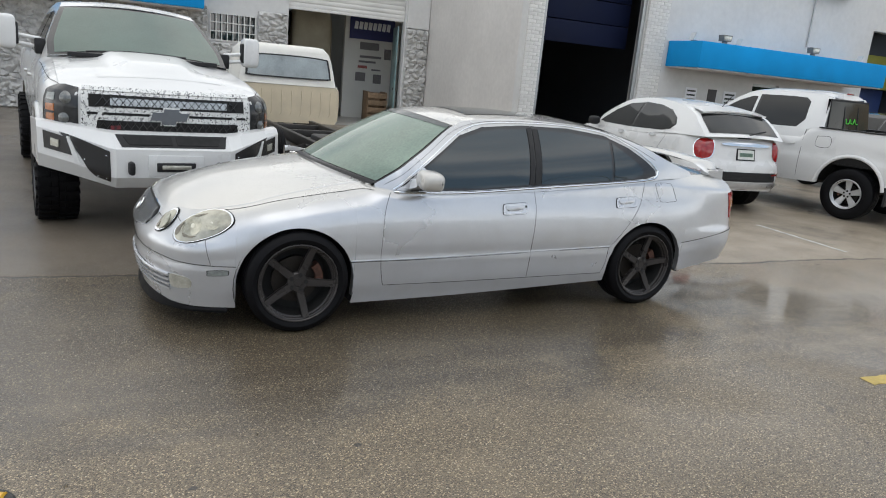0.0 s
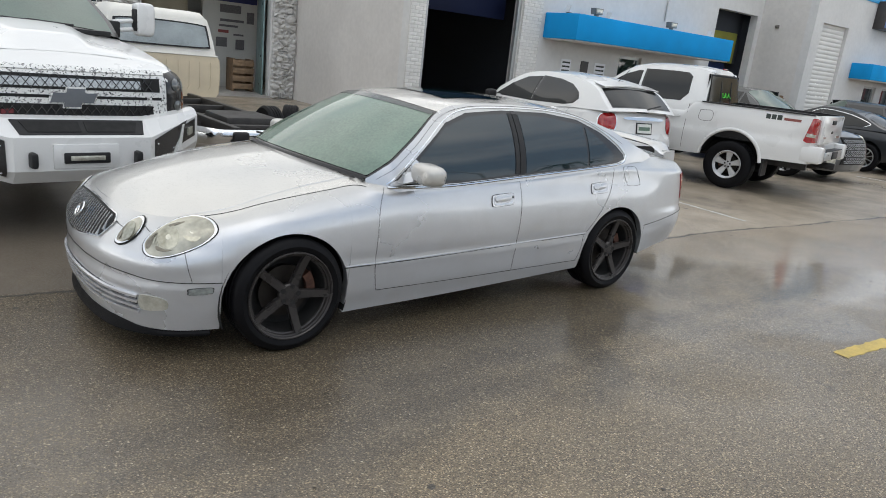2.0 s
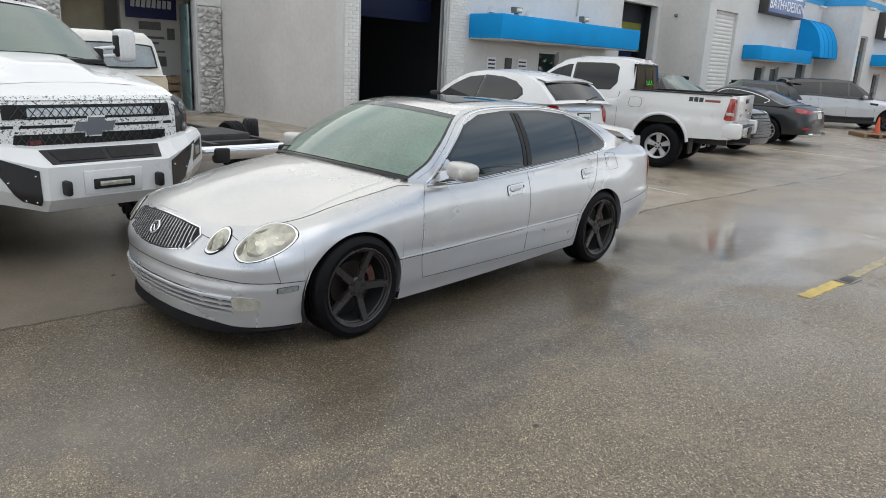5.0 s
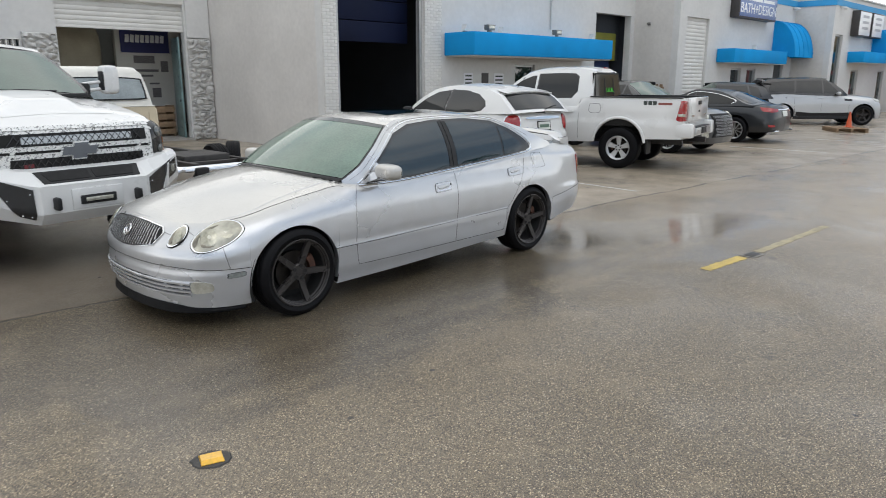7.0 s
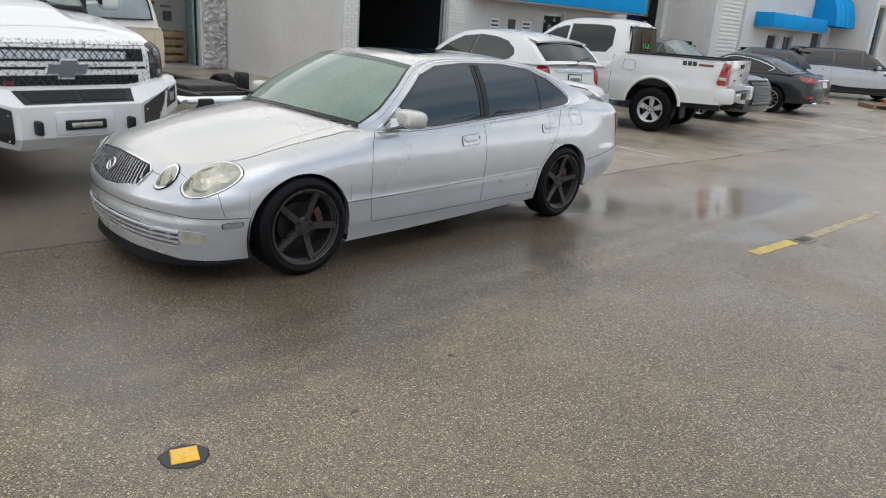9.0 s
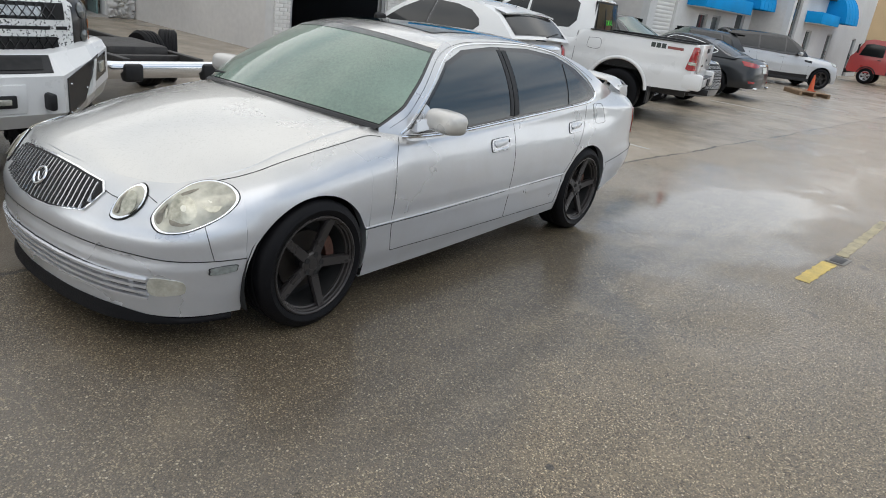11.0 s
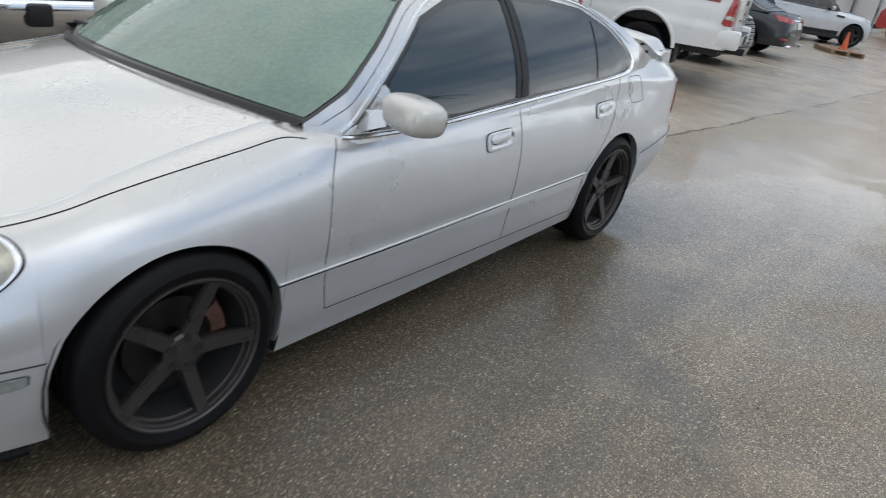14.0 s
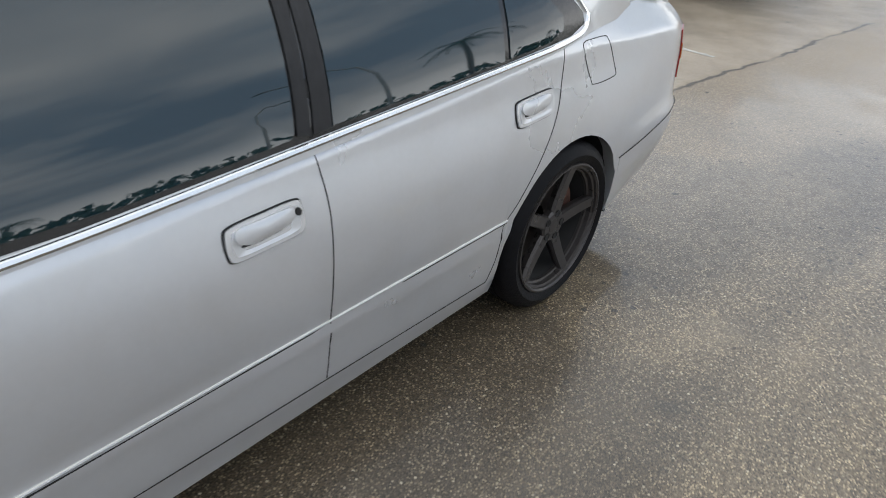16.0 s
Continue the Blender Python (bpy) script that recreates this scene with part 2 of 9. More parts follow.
# ---------------------------------------------------------------- mesh helpers
def part(name, bm, material, parent=None, label="", smooth=True, angle=35.0, fix=True):
    """Links a bmesh as one mesh object under a thing or a part."""
    if fix:
        bmesh.ops.recalc_face_normals(bm, faces=bm.faces)
    me = bpy.data.meshes.new(name)
    bm.to_mesh(me)
    bm.free()
    return mesh_part(name, me, material, parent, label, smooth, angle)


def mesh_part(name, me, material, parent=None, label="", smooth=True, angle=35.0):
    if material and not me.materials:
        me.materials.append(material)
    if smooth:
        me.shade_smooth()
        me.set_sharp_from_angle(angle=radians(angle))
    ob = new(name, me)
    if parent:
        ob.parent = parent
    if label:
        ob["label"] = label
    return ob


def thing(name, m, label, category, group=""):
    ob = new(name)
    ob.empty_display_size = 0.2
    ob.matrix_world = m
    return tagged(ob, label, category, group)


def table(pts):
    """A smooth monotone curve through (x, v) pairs."""
    pts = sorted(pts)
    xs, vs = np.array([p[0] for p in pts], float), np.array([p[1] for p in pts], float)
    h, d = np.diff(xs), np.diff(vs) / np.diff(xs)
    m = np.zeros(len(xs))
    m[0], m[-1] = d[0], d[-1]
    for i in range(1, len(xs) - 1):
        if d[i - 1] * d[i] > 0:
            w1, w2 = 2 * h[i] + h[i - 1], h[i] + 2 * h[i - 1]
            m[i] = (w1 + w2) / (w1 / d[i - 1] + w2 / d[i])

    def f(x):
        x = min(max(x, xs[0]), xs[-1])
        i = min(max(int(np.searchsorted(xs, x)) - 1, 0), len(h) - 1)
        t = (x - xs[i]) / h[i]
        return float((2 * t**3 - 3 * t**2 + 1) * vs[i] + (t**3 - 2 * t**2 + t) * h[i] * m[i] + (3 * t**2 - 2 * t**3) * vs[i + 1] + (t**3 - t**2) * h[i] * m[i + 1])

    return f


def spline(pts, n=12, closed=False):
    """Catmull-Rom points through a polyline of any dimension."""
    p = [np.array(q, float) for q in pts]
    out, k = [], len(p)
    for i in range(k if closed else k - 1):
        a = p[(i - 1) % k] if closed or i > 0 else 2 * p[0] - p[1]
        b, c = p[i], p[(i + 1) % k]
        d = p[(i + 2) % k] if closed or i + 2 < k else 2 * p[-1] - p[-2]
        for j in range(n):
            t = j / n
            out.append(0.5 * ((2 * b) + (c - a) * t + (2 * a - 5 * b + 4 * c - d) * t * t + (3 * b - a - 3 * c + d) * t**3))
    if not closed:
        out.append(p[-1])
    return out


def smoothstep(a, b, x):
    t = min(max((x - a) / (b - a), 0.0), 1.0)
    return t * t * (3 - 2 * t)


def box(bm, x0, x1, y0, y1, z0, z1, bevel=0.0, m=None):
    vs = [bm.verts.new((x, y, z)) for x in (x0, x1) for y in (y0, y1) for z in (z0, z1)]
    fs = [bm.faces.new([vs[i] for i in q]) for q in ((0, 1, 3, 2), (4, 6, 7, 5), (0, 4, 5, 1), (2, 3, 7, 6), (0, 2, 6, 4), (1, 5, 7, 3))]
    if bevel:
        es = {e for f in fs for e in f.edges}
        r = bmesh.ops.bevel(bm, geom=list(es), offset=bevel, segments=2, affect="EDGES", profile=0.5)
        vs = list({v for f in r["faces"] for v in f.verts} | {v for v in vs if v.is_valid})
    if m is not None:
        bmesh.ops.transform(bm, matrix=m, verts=[v for v in vs if v.is_valid])
    return vs


def box_bm(*a, **k):
    bm = bmesh.new()
    box(bm, *a, **k)
    return bm


def grid(bm, rows, closed_u=False, closed_v=False):
    """Quads over rows of points."""
    vs = [[bm.verts.new(p) for p in r] for r in rows]
    nr, nc = len(vs), len(vs[0])
    for i in range(nr if closed_u else nr - 1):
        for j in range(nc if closed_v else nc - 1):
            q = [vs[i][j], vs[(i + 1) % nr][j], vs[(i + 1) % nr][(j + 1) % nc], vs[i][(j + 1) % nc]]
            bm.faces.new(q)
    return vs


def lathe(profile, n=48, closed=False):
    """A body of revolution about the local Y axis from (radius, y) points."""
    bm = bmesh.new()
    rows = []
    for i in range(n):
        a = 2 * math.pi * i / n
        rows.append([(r * math.cos(a), y, r * math.sin(a)) for r, y in profile])
    grid(bm, rows, closed_u=True, closed_v=closed)
    bmesh.ops.remove_doubles(bm, verts=bm.verts, dist=1e-5)
    return bm


def tube(pts, r, n=8, closed=False, bm=None, flat=1.0):
    """A round bar along points."""
    bm = bm or bmesh.new()
    p = [Vector(q) for q in pts]
    rows, prev = [], None
    for i, q in enumerate(p):
        a = p[(i - 1) % len(p)] if closed or i else q
        b = p[(i + 1) % len(p)] if closed or i + 1 < len(p) else q
        t = (b - a).normalized()
        ref = prev if prev else (Vector((0, 0, 1)) if abs(t.z) < 0.9 else Vector((1, 0, 0)))
        s = t.cross(ref).normalized()
        u = s.cross(t).normalized()
        prev = u
        rows.append([q + s * (r * math.cos(2 * math.pi * k / n)) + u * (r * flat * math.sin(2 * math.pi * k / n)) for k in range(n)])
    vs = grid(bm, rows, closed_u=closed, closed_v=True)
    if not closed:
        bm.faces.new(vs[0])
        bm.faces.new(vs[-1][::-1])
    return bm


def prism(bm, outline, y0, y1):
    """A solid from a closed (x, z) outline between two y."""
    a = [bm.verts.new((x, y0, z)) for x, z in outline]
    b = [bm.verts.new((x, y1, z)) for x, z in outline]
    n = len(a)
    bm.faces.new(a)
    bm.faces.new(b[::-1])
    for i in range(n):
        bm.faces.new((a[i], b[i], b[(i + 1) % n], a[(i + 1) % n]))
    return a + b


def on_surface(surf, outline, off=0.004, thick=0.012, rings=5, flip=1, bulge=0.0):
    """A plate of a given (a, z) outline that follows a surface, proud of it by off."""
    bm = bmesh.new()
    c = np.mean(np.array(outline, float), axis=0)
    rows = []
    for k in range(rings + 1):
        f = k / rings
        row = []
        for q in outline:
            a = c + (np.array(q, float) - c) * f
            p, n = surf(a[0], a[1])
            row.append(p + n * (off + bulge * (1 - f * f)))
        rows.append(row)
    back = []
    for q in outline:
        p, n = surf(q[0], q[1])
        back.append(p + n * (off - thick))
    rows.append(back)
    for r in rows:
        for p in r:
            p.y *= flip
    grid(bm, rows, closed_v=True)
    bmesh.ops.remove_doubles(bm, verts=bm.verts, dist=1e-6)
    return bm


def strip(surf, path, w=0.006, h=0.003, off=0.0, flip=1, closed=False, bm=None):
    """A narrow band of width w and height h along an (a, z) path on a surface."""
    bm = bm or bmesh.new()
    pn = [surf(a, z) for a, z in path]
    rows, k = [], len(pn)
    for i, (p, n) in enumerate(pn):
        a = pn[(i - 1) % k][0] if closed or i else p
        b = pn[(i + 1) % k][0] if closed or i + 1 < k else p
        t = (b - a).normalized()
        s = t.cross(n).normalized() * (w / 2)
        lo, hi = n * (off - 0.004), n * (off + h)
        row = [p - s + lo, p - s * 0.8 + hi, p + s * 0.8 + hi, p + s + lo]
        for q in row:
            q.y *= flip
        rows.append(row)
    vs = grid(bm, rows, closed_u=closed, closed_v=True)
    if not closed:
        bm.faces.new(vs[0])
        bm.faces.new(vs[-1][::-1])
    return bm


def rounded(pts, n=5):
    return [tuple(p) for p in spline(pts, n, closed=True)]


def dense(pts, n=8):
    """A polygon with straight sides cut into n."""
    out = []
    for i in range(len(pts)):
        a, b = np.array(pts[i], float), np.array(pts[(i + 1) % len(pts)], float)
        out += [tuple(a + (b - a) * j / n) for j in range(n)]
    return out


# ---------------------------------------------------------------- vehicle shells
class Shell:
    """A vehicle's skin in its own axes: x ahead, y to its left, z up, the ground at 0."""

    def __init__(self, plan, ztop, zbot, arches, front, side, rear, shoulder, centre, zones=(1.6, 2.1, -1.7, -2.2), gprofile=None, gdoor=None):
        pts = [np.array(p) for p in spline(plan, 24)]
        d = np.r_[0, np.cumsum([np.linalg.norm(pts[i + 1] - pts[i]) for i in range(len(pts) - 1)])]
        self.d, self.px, self.py = d, np.array([p[0] for p in pts]), np.array([p[1] for p in pts])
        self.px = np.minimum.accumulate(self.px - np.arange(len(pts)) * 1e-6)
        self.length = d[-1]
        self.ztop, self.zb0, self.arches = table(ztop), table(zbot), arches
        self.front, self.side_in, self.rear, self.shoulder, self.centre = table(front), table(side), table(rear), table(shoulder), table(centre)
        self.zones = zones
        self.gd = table(gdoor) if gdoor else None
        self.g = table(gprofile or [(-0.02, 1.0), (0, 1.0), (0.03, 0.56), (0.08, 0.22), (0.15, 0.05), (0.24, 0.0), (3, 0.0)])

    def plan(self, s):
        return float(np.interp(s, self.d, self.px)), float(np.interp(s, self.d, self.py))

    def s_of(self, x):
        return float(np.interp(-x, -self.px, self.d))

    def zbot(self, x):
        z = self.zb0(x)
        for xc, zc, r in self.arches:
            if abs(x - xc) < r:
                z = max(z, zc + math.sqrt(r * r - (x - xc) ** 2))
        return z

    def raw(self, s, z):
        x, y = self.plan(s)
        e = 0.01
        x0, y0 = self.plan(max(s - e, 0))
        x1, y1 = self.plan(min(s + e, self.length))
        t = Vector((x1 - x0, y1 - y0, 0)).normalized()
        n = Vector((-t.y, t.x, 0))
        if s < e:
            n = Vector((1, 0, 0))
        if s > self.length - e:
            n = Vector((-1, 0, 0))
        if n.y < -1e-6 or (abs(n.x) > 0.9 and n.x * (1 if s < self.length / 2 else -1) < 0):
            n = -n
        a, b, c, d = self.zones
        wf, wr = smoothstep(a, b, x), smoothstep(-c, -d, -x)
        ins = wf * self.front(z) + wr * self.rear(z) + max(0, 1 - wf - wr) * self.side_in(z)
        g = self.g(self.ztop(x) - z)
        if self.gd:
            w = smoothstep(0.98, 0.72, x) * smoothstep(-2.5, -2.25, x)
            g += (self.gd((self.ztop(x) - z) / (1 + 1.2 * smoothstep(-1.0, -1.8, x))) - g) * w
        ins += self.shoulder(x) * g
        return Vector((x, y, z)) - n * ins

    def body(self, s, z):
        p = self.raw(s, z)
        e = 0.008
        ds = self.raw(min(s + e, self.length), z) - self.raw(max(s - e, 0), z)
        dz = self.raw(s, z + e) - self.raw(s, z - e)
        n = dz.cross(ds).normalized()
        if n.y < 0 and abs(n.y) > abs(n.x) or (abs(n.x) >= abs(n.y) and n.x * (1 if s < self.length / 2 else -1) < 0):
            n = -n
        return p, n

    def side(self, x, z):
        return self.body(self.s_of(x), z)

    def stations(self, n=150):
        s = set(np.linspace(0, self.length, n).tolist())
        for xc, zc, r in self.arches:
            for k in range(0, 25):
                s.add(self.s_of(xc + r * math.cos(math.pi * k / 24)))
            s.add(self.s_of(xc + r + 0.004))
            s.add(self.s_of(xc - r - 0.004))
        s = sorted(s)
        return [a for i, a in enumerate(s) if i == 0 or a - s[i - 1] > 1e-4]

    def sides(self, nv=26, lip=0.05):
        """Both flanks with nose and tail, and the turned-in lower edge."""
        bm = bmesh.new()
        for f in (1, -1):
            rows = []
            for s in self.stations():
                x, _ = self.plan(s)
                z0, z1 = self.zbot(x), self.ztop(x)
                row = []
                p = self.raw(s, z0)
                inn = Vector((0, -lip, 0)) if 0.15 < s < self.length - 0.15 else Vector((-lip if s < 1 else lip, 0, 0))
                row.append(p + inn + Vector((0, 0, 0.012)))
                row.append(p + inn * 0.15)
                for k in range(nv + 1):
                    v = k / nv
                    v = 1 - (1 - v) ** 1.6
                    row.append(self.raw(s, z0 + (z1 - z0) * v))
                rows.append([Vector((q.x, q.y * f if abs(q.y) > 1e-4 else 0.0, q.z)) for q in row])
            grid(bm, rows)
        bmesh.ops.remove_doubles(bm, verts=bm.verts, dist=1e-4)
        return bm

    def top(self, x0, x1, nk=24, drop=None, power=2.0):
        """The upper skin between the two top edges from x0 back to x1."""
        bm = bmesh.new()
        s0, s1 = self.s_of(x0), self.s_of(x1)
        rows = []
        for i in range(61):
            s = s0 + (s1 - s0) * i / 60
            x, _ = self.plan(s)
            e = self.raw(s, self.ztop(x))
            zc = self.centre(e.x)
            rows.append([Vector((e.x, k / nk * e.y, e.z + (zc - e.z) * (1 - abs(k / nk) ** power))) for k in range(-nk, nk + 1)])
        grid(bm, rows)
        bmesh.ops.remove_doubles(bm, verts=bm.verts, dist=1e-4)
        return bm

    def top_at(self, x, y, power=2.0):
        s = self.s_of(x)
        e = self.raw(s, self.ztop(x))
        zc = self.centre(x)
        k = min(abs(y) / max(e.y, 1e-4), 1)
        return Vector((x, y, e.z + (zc - e.z) * (1 - k**power)))

    def topsurf(self, x, y):
        p = self.top_at(x, y)
        a, b = self.top_at(x + 0.01, y) - self.top_at(x - 0.01, y), self.top_at(x, y + 0.01) - self.top_at(x, y - 0.01)
        n = a.cross(b).normalized()
        return p, n if n.z > 0 else -n

    def wells(self, depth=0.34, out=0.03):
        """Dark liners inside the wheel arches."""
        bms = []
        for xc, zc, r in self.arches:
            for f in (1, -1):
                bm = bmesh.new()
                y = abs(self.side(xc, zc + r * 0.99)[0].y) - out
                rows = []
                a0 = math.asin(min(max((self.zb0(xc) - zc + 0.02) / r, -0.45), 0.6))
                for k in range(25):
                    a = a0 + (math.pi - 2 * a0) * k / 24
                    rows.append([(xc + (r + 0.012) * math.cos(a), f * yy, zc + (r + 0.012) * math.sin(a)) for yy in (y, y - depth)] + [(xc, f * (y - depth), zc)])
                grid(bm, rows)
                bms.append(bm)
        return bms

    def floor(self, z=0.22, inset=0.07):
        """The dark underside."""
        bm = bmesh.new()
        ss = np.linspace(0, self.length, 60)
        rows = []
        for s in ss:
            x, y = self.plan(s)
            near = any(abs(x - xc) < r + 0.03 for xc, zc, r in self.arches)
            yy = max(0.0, y - inset - (0.3 if near else 0))
            zz = max(z, self.zb0(x) + 0.02)
            rows.append([(x * 0.985, yy, zz), (x * 0.985, -yy, zz), (x * 0.97, -yy * 0.95, zz + 0.2), (x * 0.97, yy * 0.95, zz + 0.2)])
        grid(bm, rows, closed_v=True)
        return bm


class House:
    """The glasshouse: a leaning side surface above the belt, with screen, roof and rear glass between the two sides."""

    def __init__(self, belt, yb, upper, k1, k2, ws, roof, rear, ylow=None):
        self.belt, self.yb, self.k1, self.k2 = table(belt), table(yb), k1, k2
        self.upper = upper          # (x, z) from screen base over the roof to the rear foot
        self.ws, self.roofc, self.rearw = ws, table(roof), rear

    def y(self, x, z):
        h = z - self.belt(x)
        return self.yb(x) - self.k1 * h - self.k2 * h * abs(h)

    def p(self, x, z):
        return Vector((x, self.y(x, z), z))

    def side(self, x, z):
        e = 0.006
        a, b = self.p(x + e, z) - self.p(x - e, z), self.p(x, z + e) - self.p(x, z - e)
        n = a.cross(b).normalized()
        return self.p(x, z), n if n.y > 0 else -n

    def sides(self, x_front, x_rear, nu=90, nw=14, sink=0.03):
        up = spline(self.upper, 24)
        dd = np.r_[0, np.cumsum([np.linalg.norm(up[i + 1] - up[i]) for i in range(len(up) - 1)])]
        bm = bmesh.new()
        for f in (1, -1):
            rows = []
            for i in range(nu + 1):
                t = i / nu
                ux = float(np.interp(t * dd[-1], dd, [q[0] for q in up]))
                uz = float(np.interp(t * dd[-1], dd, [q[1] for q in up]))
                lx = x_front + (x_rear - x_front) * t
                lz = self.belt(lx) - sink
                rows.append([Vector((q.x, q.y * f, q.z)) for q in (self.p(lx + (ux - lx) * k / nw, lz + (uz - lz) * k / nw) for k in range(nw + 1))])
            grid(bm, rows)
        return bm

    def cross(self, edge, centre, k0=1.0, off=0.0, nk=16, y_in=0.0):
        """A crowned panel between the two sides: edge points (x, z) and centre points (x, z)."""
        bm = bmesh.new()
        rows = []
        for (ex, ez), (cx, cz) in zip(edge, centre):
            ey = self.y(ex, ez) - y_in
            row = []
            for j in range(-nk, nk + 1):
                k = j / nk * k0
                f = 1 - k * k
                row.append(Vector((ex + (cx - ex) * f, k * ey, ez + (cz - ez) * f)))
            rows.append(row)
        if off:
            out = []
            for i, r in enumerate(rows):
                o = []
                for j, q in enumerate(r):
                    a = rows[min(i + 1, len(rows) - 1)][j] - rows[max(i - 1, 0)][j]
                    b = r[min(j + 1, len(r) - 1)] - r[max(j - 1, 0)]
                    n = a.cross(b).normalized()
                    if n.z < 0:
                        n = -n
                    o.append(q + n * off)
                out.append(o)
            rows = out
        grid(bm, rows)
        return bm


def lerp2(a, b, n):
    return [(a[0] + (b[0] - a[0]) * i / n, a[1] + (b[1] - a[1]) * i / n) for i in range(n + 1)]


def cut(path, a, b):
    """The piece of an interpolated path between two fractions of its length."""
    d = np.r_[0, np.cumsum([math.dist(path[i], path[i + 1]) for i in range(len(path) - 1)])]
    return [tuple(float(np.interp(t * d[-1], d, [q[k] for q in path])) for k in range(2)) for t in np.linspace(a, b, 13)]


# ---------------------------------------------------------------- wheels
def spoke_bm(r0, r1, w0, w1, y0, y1, th, ang):
    """One tapered spoke from the hub to the rim, set at an angle in the wheel's plane."""
    bm = bmesh.new()
    rows = []
    for i in range(7):
        t = i / 6
        r, w, y = r0 + (r1 - r0) * t, w0 + (w1 - w0) * t, y0 + (y1 - y0) * t * t
        rows.append([(r, y - 0.35 * th, -w), (r, y, -w * 0.82), (r, y, w * 0.82), (r, y - 0.35 * th, w), (r, y - th, w * 0.8), (r, y - th, -w * 0.8)])
    vs = grid(bm, rows, closed_v=True)
    bm.faces.new(vs[0])
    bm.faces.new(vs[-1][::-1])
    bmesh.ops.transform(bm, matrix=Matrix.Rotation(-ang, 4, "Y"), verts=bm.verts)
    return bm


def to_mesh(name, bm, material, angle=35.0):
    bmesh.ops.recalc_face_normals(bm, faces=bm.faces)
    me = bpy.data.meshes.new(name)
    bm.to_mesh(me)
    bm.free()
    me.materials.append(material)
    me.shade_smooth()
    me.set_sharp_from_angle(angle=radians(angle))
    return me


def disc_bm(r, y0, y1, n=28, bevel=0.003):
    return lathe([(0, y0), (r, y0), (r, y1 - bevel), (r - bevel, y1), (0, y1)], n)


def wheel_kit(r, w, rim, spokes, style, rim_mat, lugs=0.0, tread=True):
    """The shared meshes of one kind of wheel; the outer face looks along +y."""
    h = w / 2
    prof = [(rim - 0.02, h * 0.8), (rim, h * 0.92), (rim + 0.012, h * 0.99), (rim + (r - rim) * 0.45, h * 1.06), (r - 0.03, h * 1.0), (r - 0.008, h * 0.88), (r, h * 0.72)]
    for g in (0.36, 0.0, -0.36):
        prof += [(r, h * g + 0.008), (r - 0.008, h * g + 0.005), (r - 0.008, h * g - 0.005), (r, h * g - 0.008)]
    prof += [(r, -h * 0.72), (r - 0.03, -h), (rim + 0.01, -h), (rim - 0.02, -h * 0.8)]
    tb = lathe(prof, 56)
    if lugs:
        n = 30
        for i in range(n):
            for sgn in (1, -1):
                a = 2 * math.pi * (i + (0.5 if sgn < 0 else 0)) / n
                m = Matrix.Rotation(a, 4, "Y")
                box(tb, r - 0.03, r + lugs, sgn * h * 0.5 - h * 0.46, sgn * h * 0.5 + h * 0.46, -0.022, 0.022, m=m)
                box(tb, r - 0.075, r - 0.02, sgn * h * 1.0 - 0.008, sgn * h * 1.0 + 0.012, -0.016, 0.016, m=m)
    kit = {"tyre": to_mesh("tyre", tb, RUBBER)}
    kit["barrel"] = to_mesh("rim_barrel", lathe([(rim + 0.005, h * 0.95), (rim + 0.003, h * 1.01), (rim - 0.003, h * 1.02), (rim - 0.006, h * 0.985), (rim - 0.009, h * 0.97), (rim - 0.011, h * 0.90), (rim - 0.019, h * 0.875), (rim - 0.021, h * 0.74), (rim - 0.029, h * 0.71), (rim - 0.030, h * 0.62), (rim - 0.004, h * 0.60)], 72), rim_mat)
    # inner barrel in near-black: the shade behind the spokes put into colour
    kit["inner"] = to_mesh("inner_barrel", lathe([(rim - 0.028, h * 0.64), (rim - 0.034, h * 0.2), (rim - 0.05, -h * 0.8), (rim, -h * 0.9)], 48), GAP)
    kit["spokes"] = [to_mesh("spoke", spoke_bm(*style["spoke"], math.pi - a), rim_mat, 25) for a in [radians(style["at"] + 360 * i / spokes) for i in range(spokes)]]
    hy, hr = style["hub_y"], style["hub_r"]
    kit["hub"] = to_mesh("wheel_hub", lathe([(0, hy - 0.03), (hr, hy - 0.03), (hr, hy - 0.008), (hr - 0.008, hy), (hr * 0.45, hy), (hr * 0.43, hy - 0.002), (hr * 0.41, hy), (0, hy + 0.001)], 32), rim_mat)
    # flat dark discs: the shade inside the lug holes as colour
    kit["lug"] = to_mesh("lug_nut", lathe([(0, 0), (0.0145, 0), (0.0145, 0.0066), (0.0125, 0.0066), (0.0120, 0.0050), (0, 0.0050)], 14), GAP)
    kit["lug_at"] = [(style["lug_r"] * math.cos(radians(style["lug_a"] + 72 * i)), hy - 0.004, style["lug_r"] * math.sin(radians(style["lug_a"] + 72 * i))) for i in range(5)]
    kit["disc"] = to_mesh("brake_disc", lathe([(0.05, h * 0.05), (rim * 0.60, h * 0.05), (rim * 0.60, h * -0.15), (0.05, h * -0.15)], 40), STEEL)
    cal = bmesh.new()
    rows = []
    for k in range(9):
        a = radians(-19 + 38 * k / 8)
        ro, ri = rim * 0.70, rim * 0.50
        rows.append([(ri * math.cos(a), h * 0.35, ri * math.sin(a)), (ro * math.cos(a), h * 0.35, ro * math.sin(a)), (ro * math.cos(a), -h * 0.3, ro * math.sin(a)), (ri * math.cos(a), -h * 0.3, ri * math.sin(a))])
    vs = grid(cal, rows, closed_v=True)
    cal.faces.new(vs[0])
    cal.faces.new(vs[-1][::-1])
    kit["caliper"] = to_mesh("brake_caliper", cal, RUST)
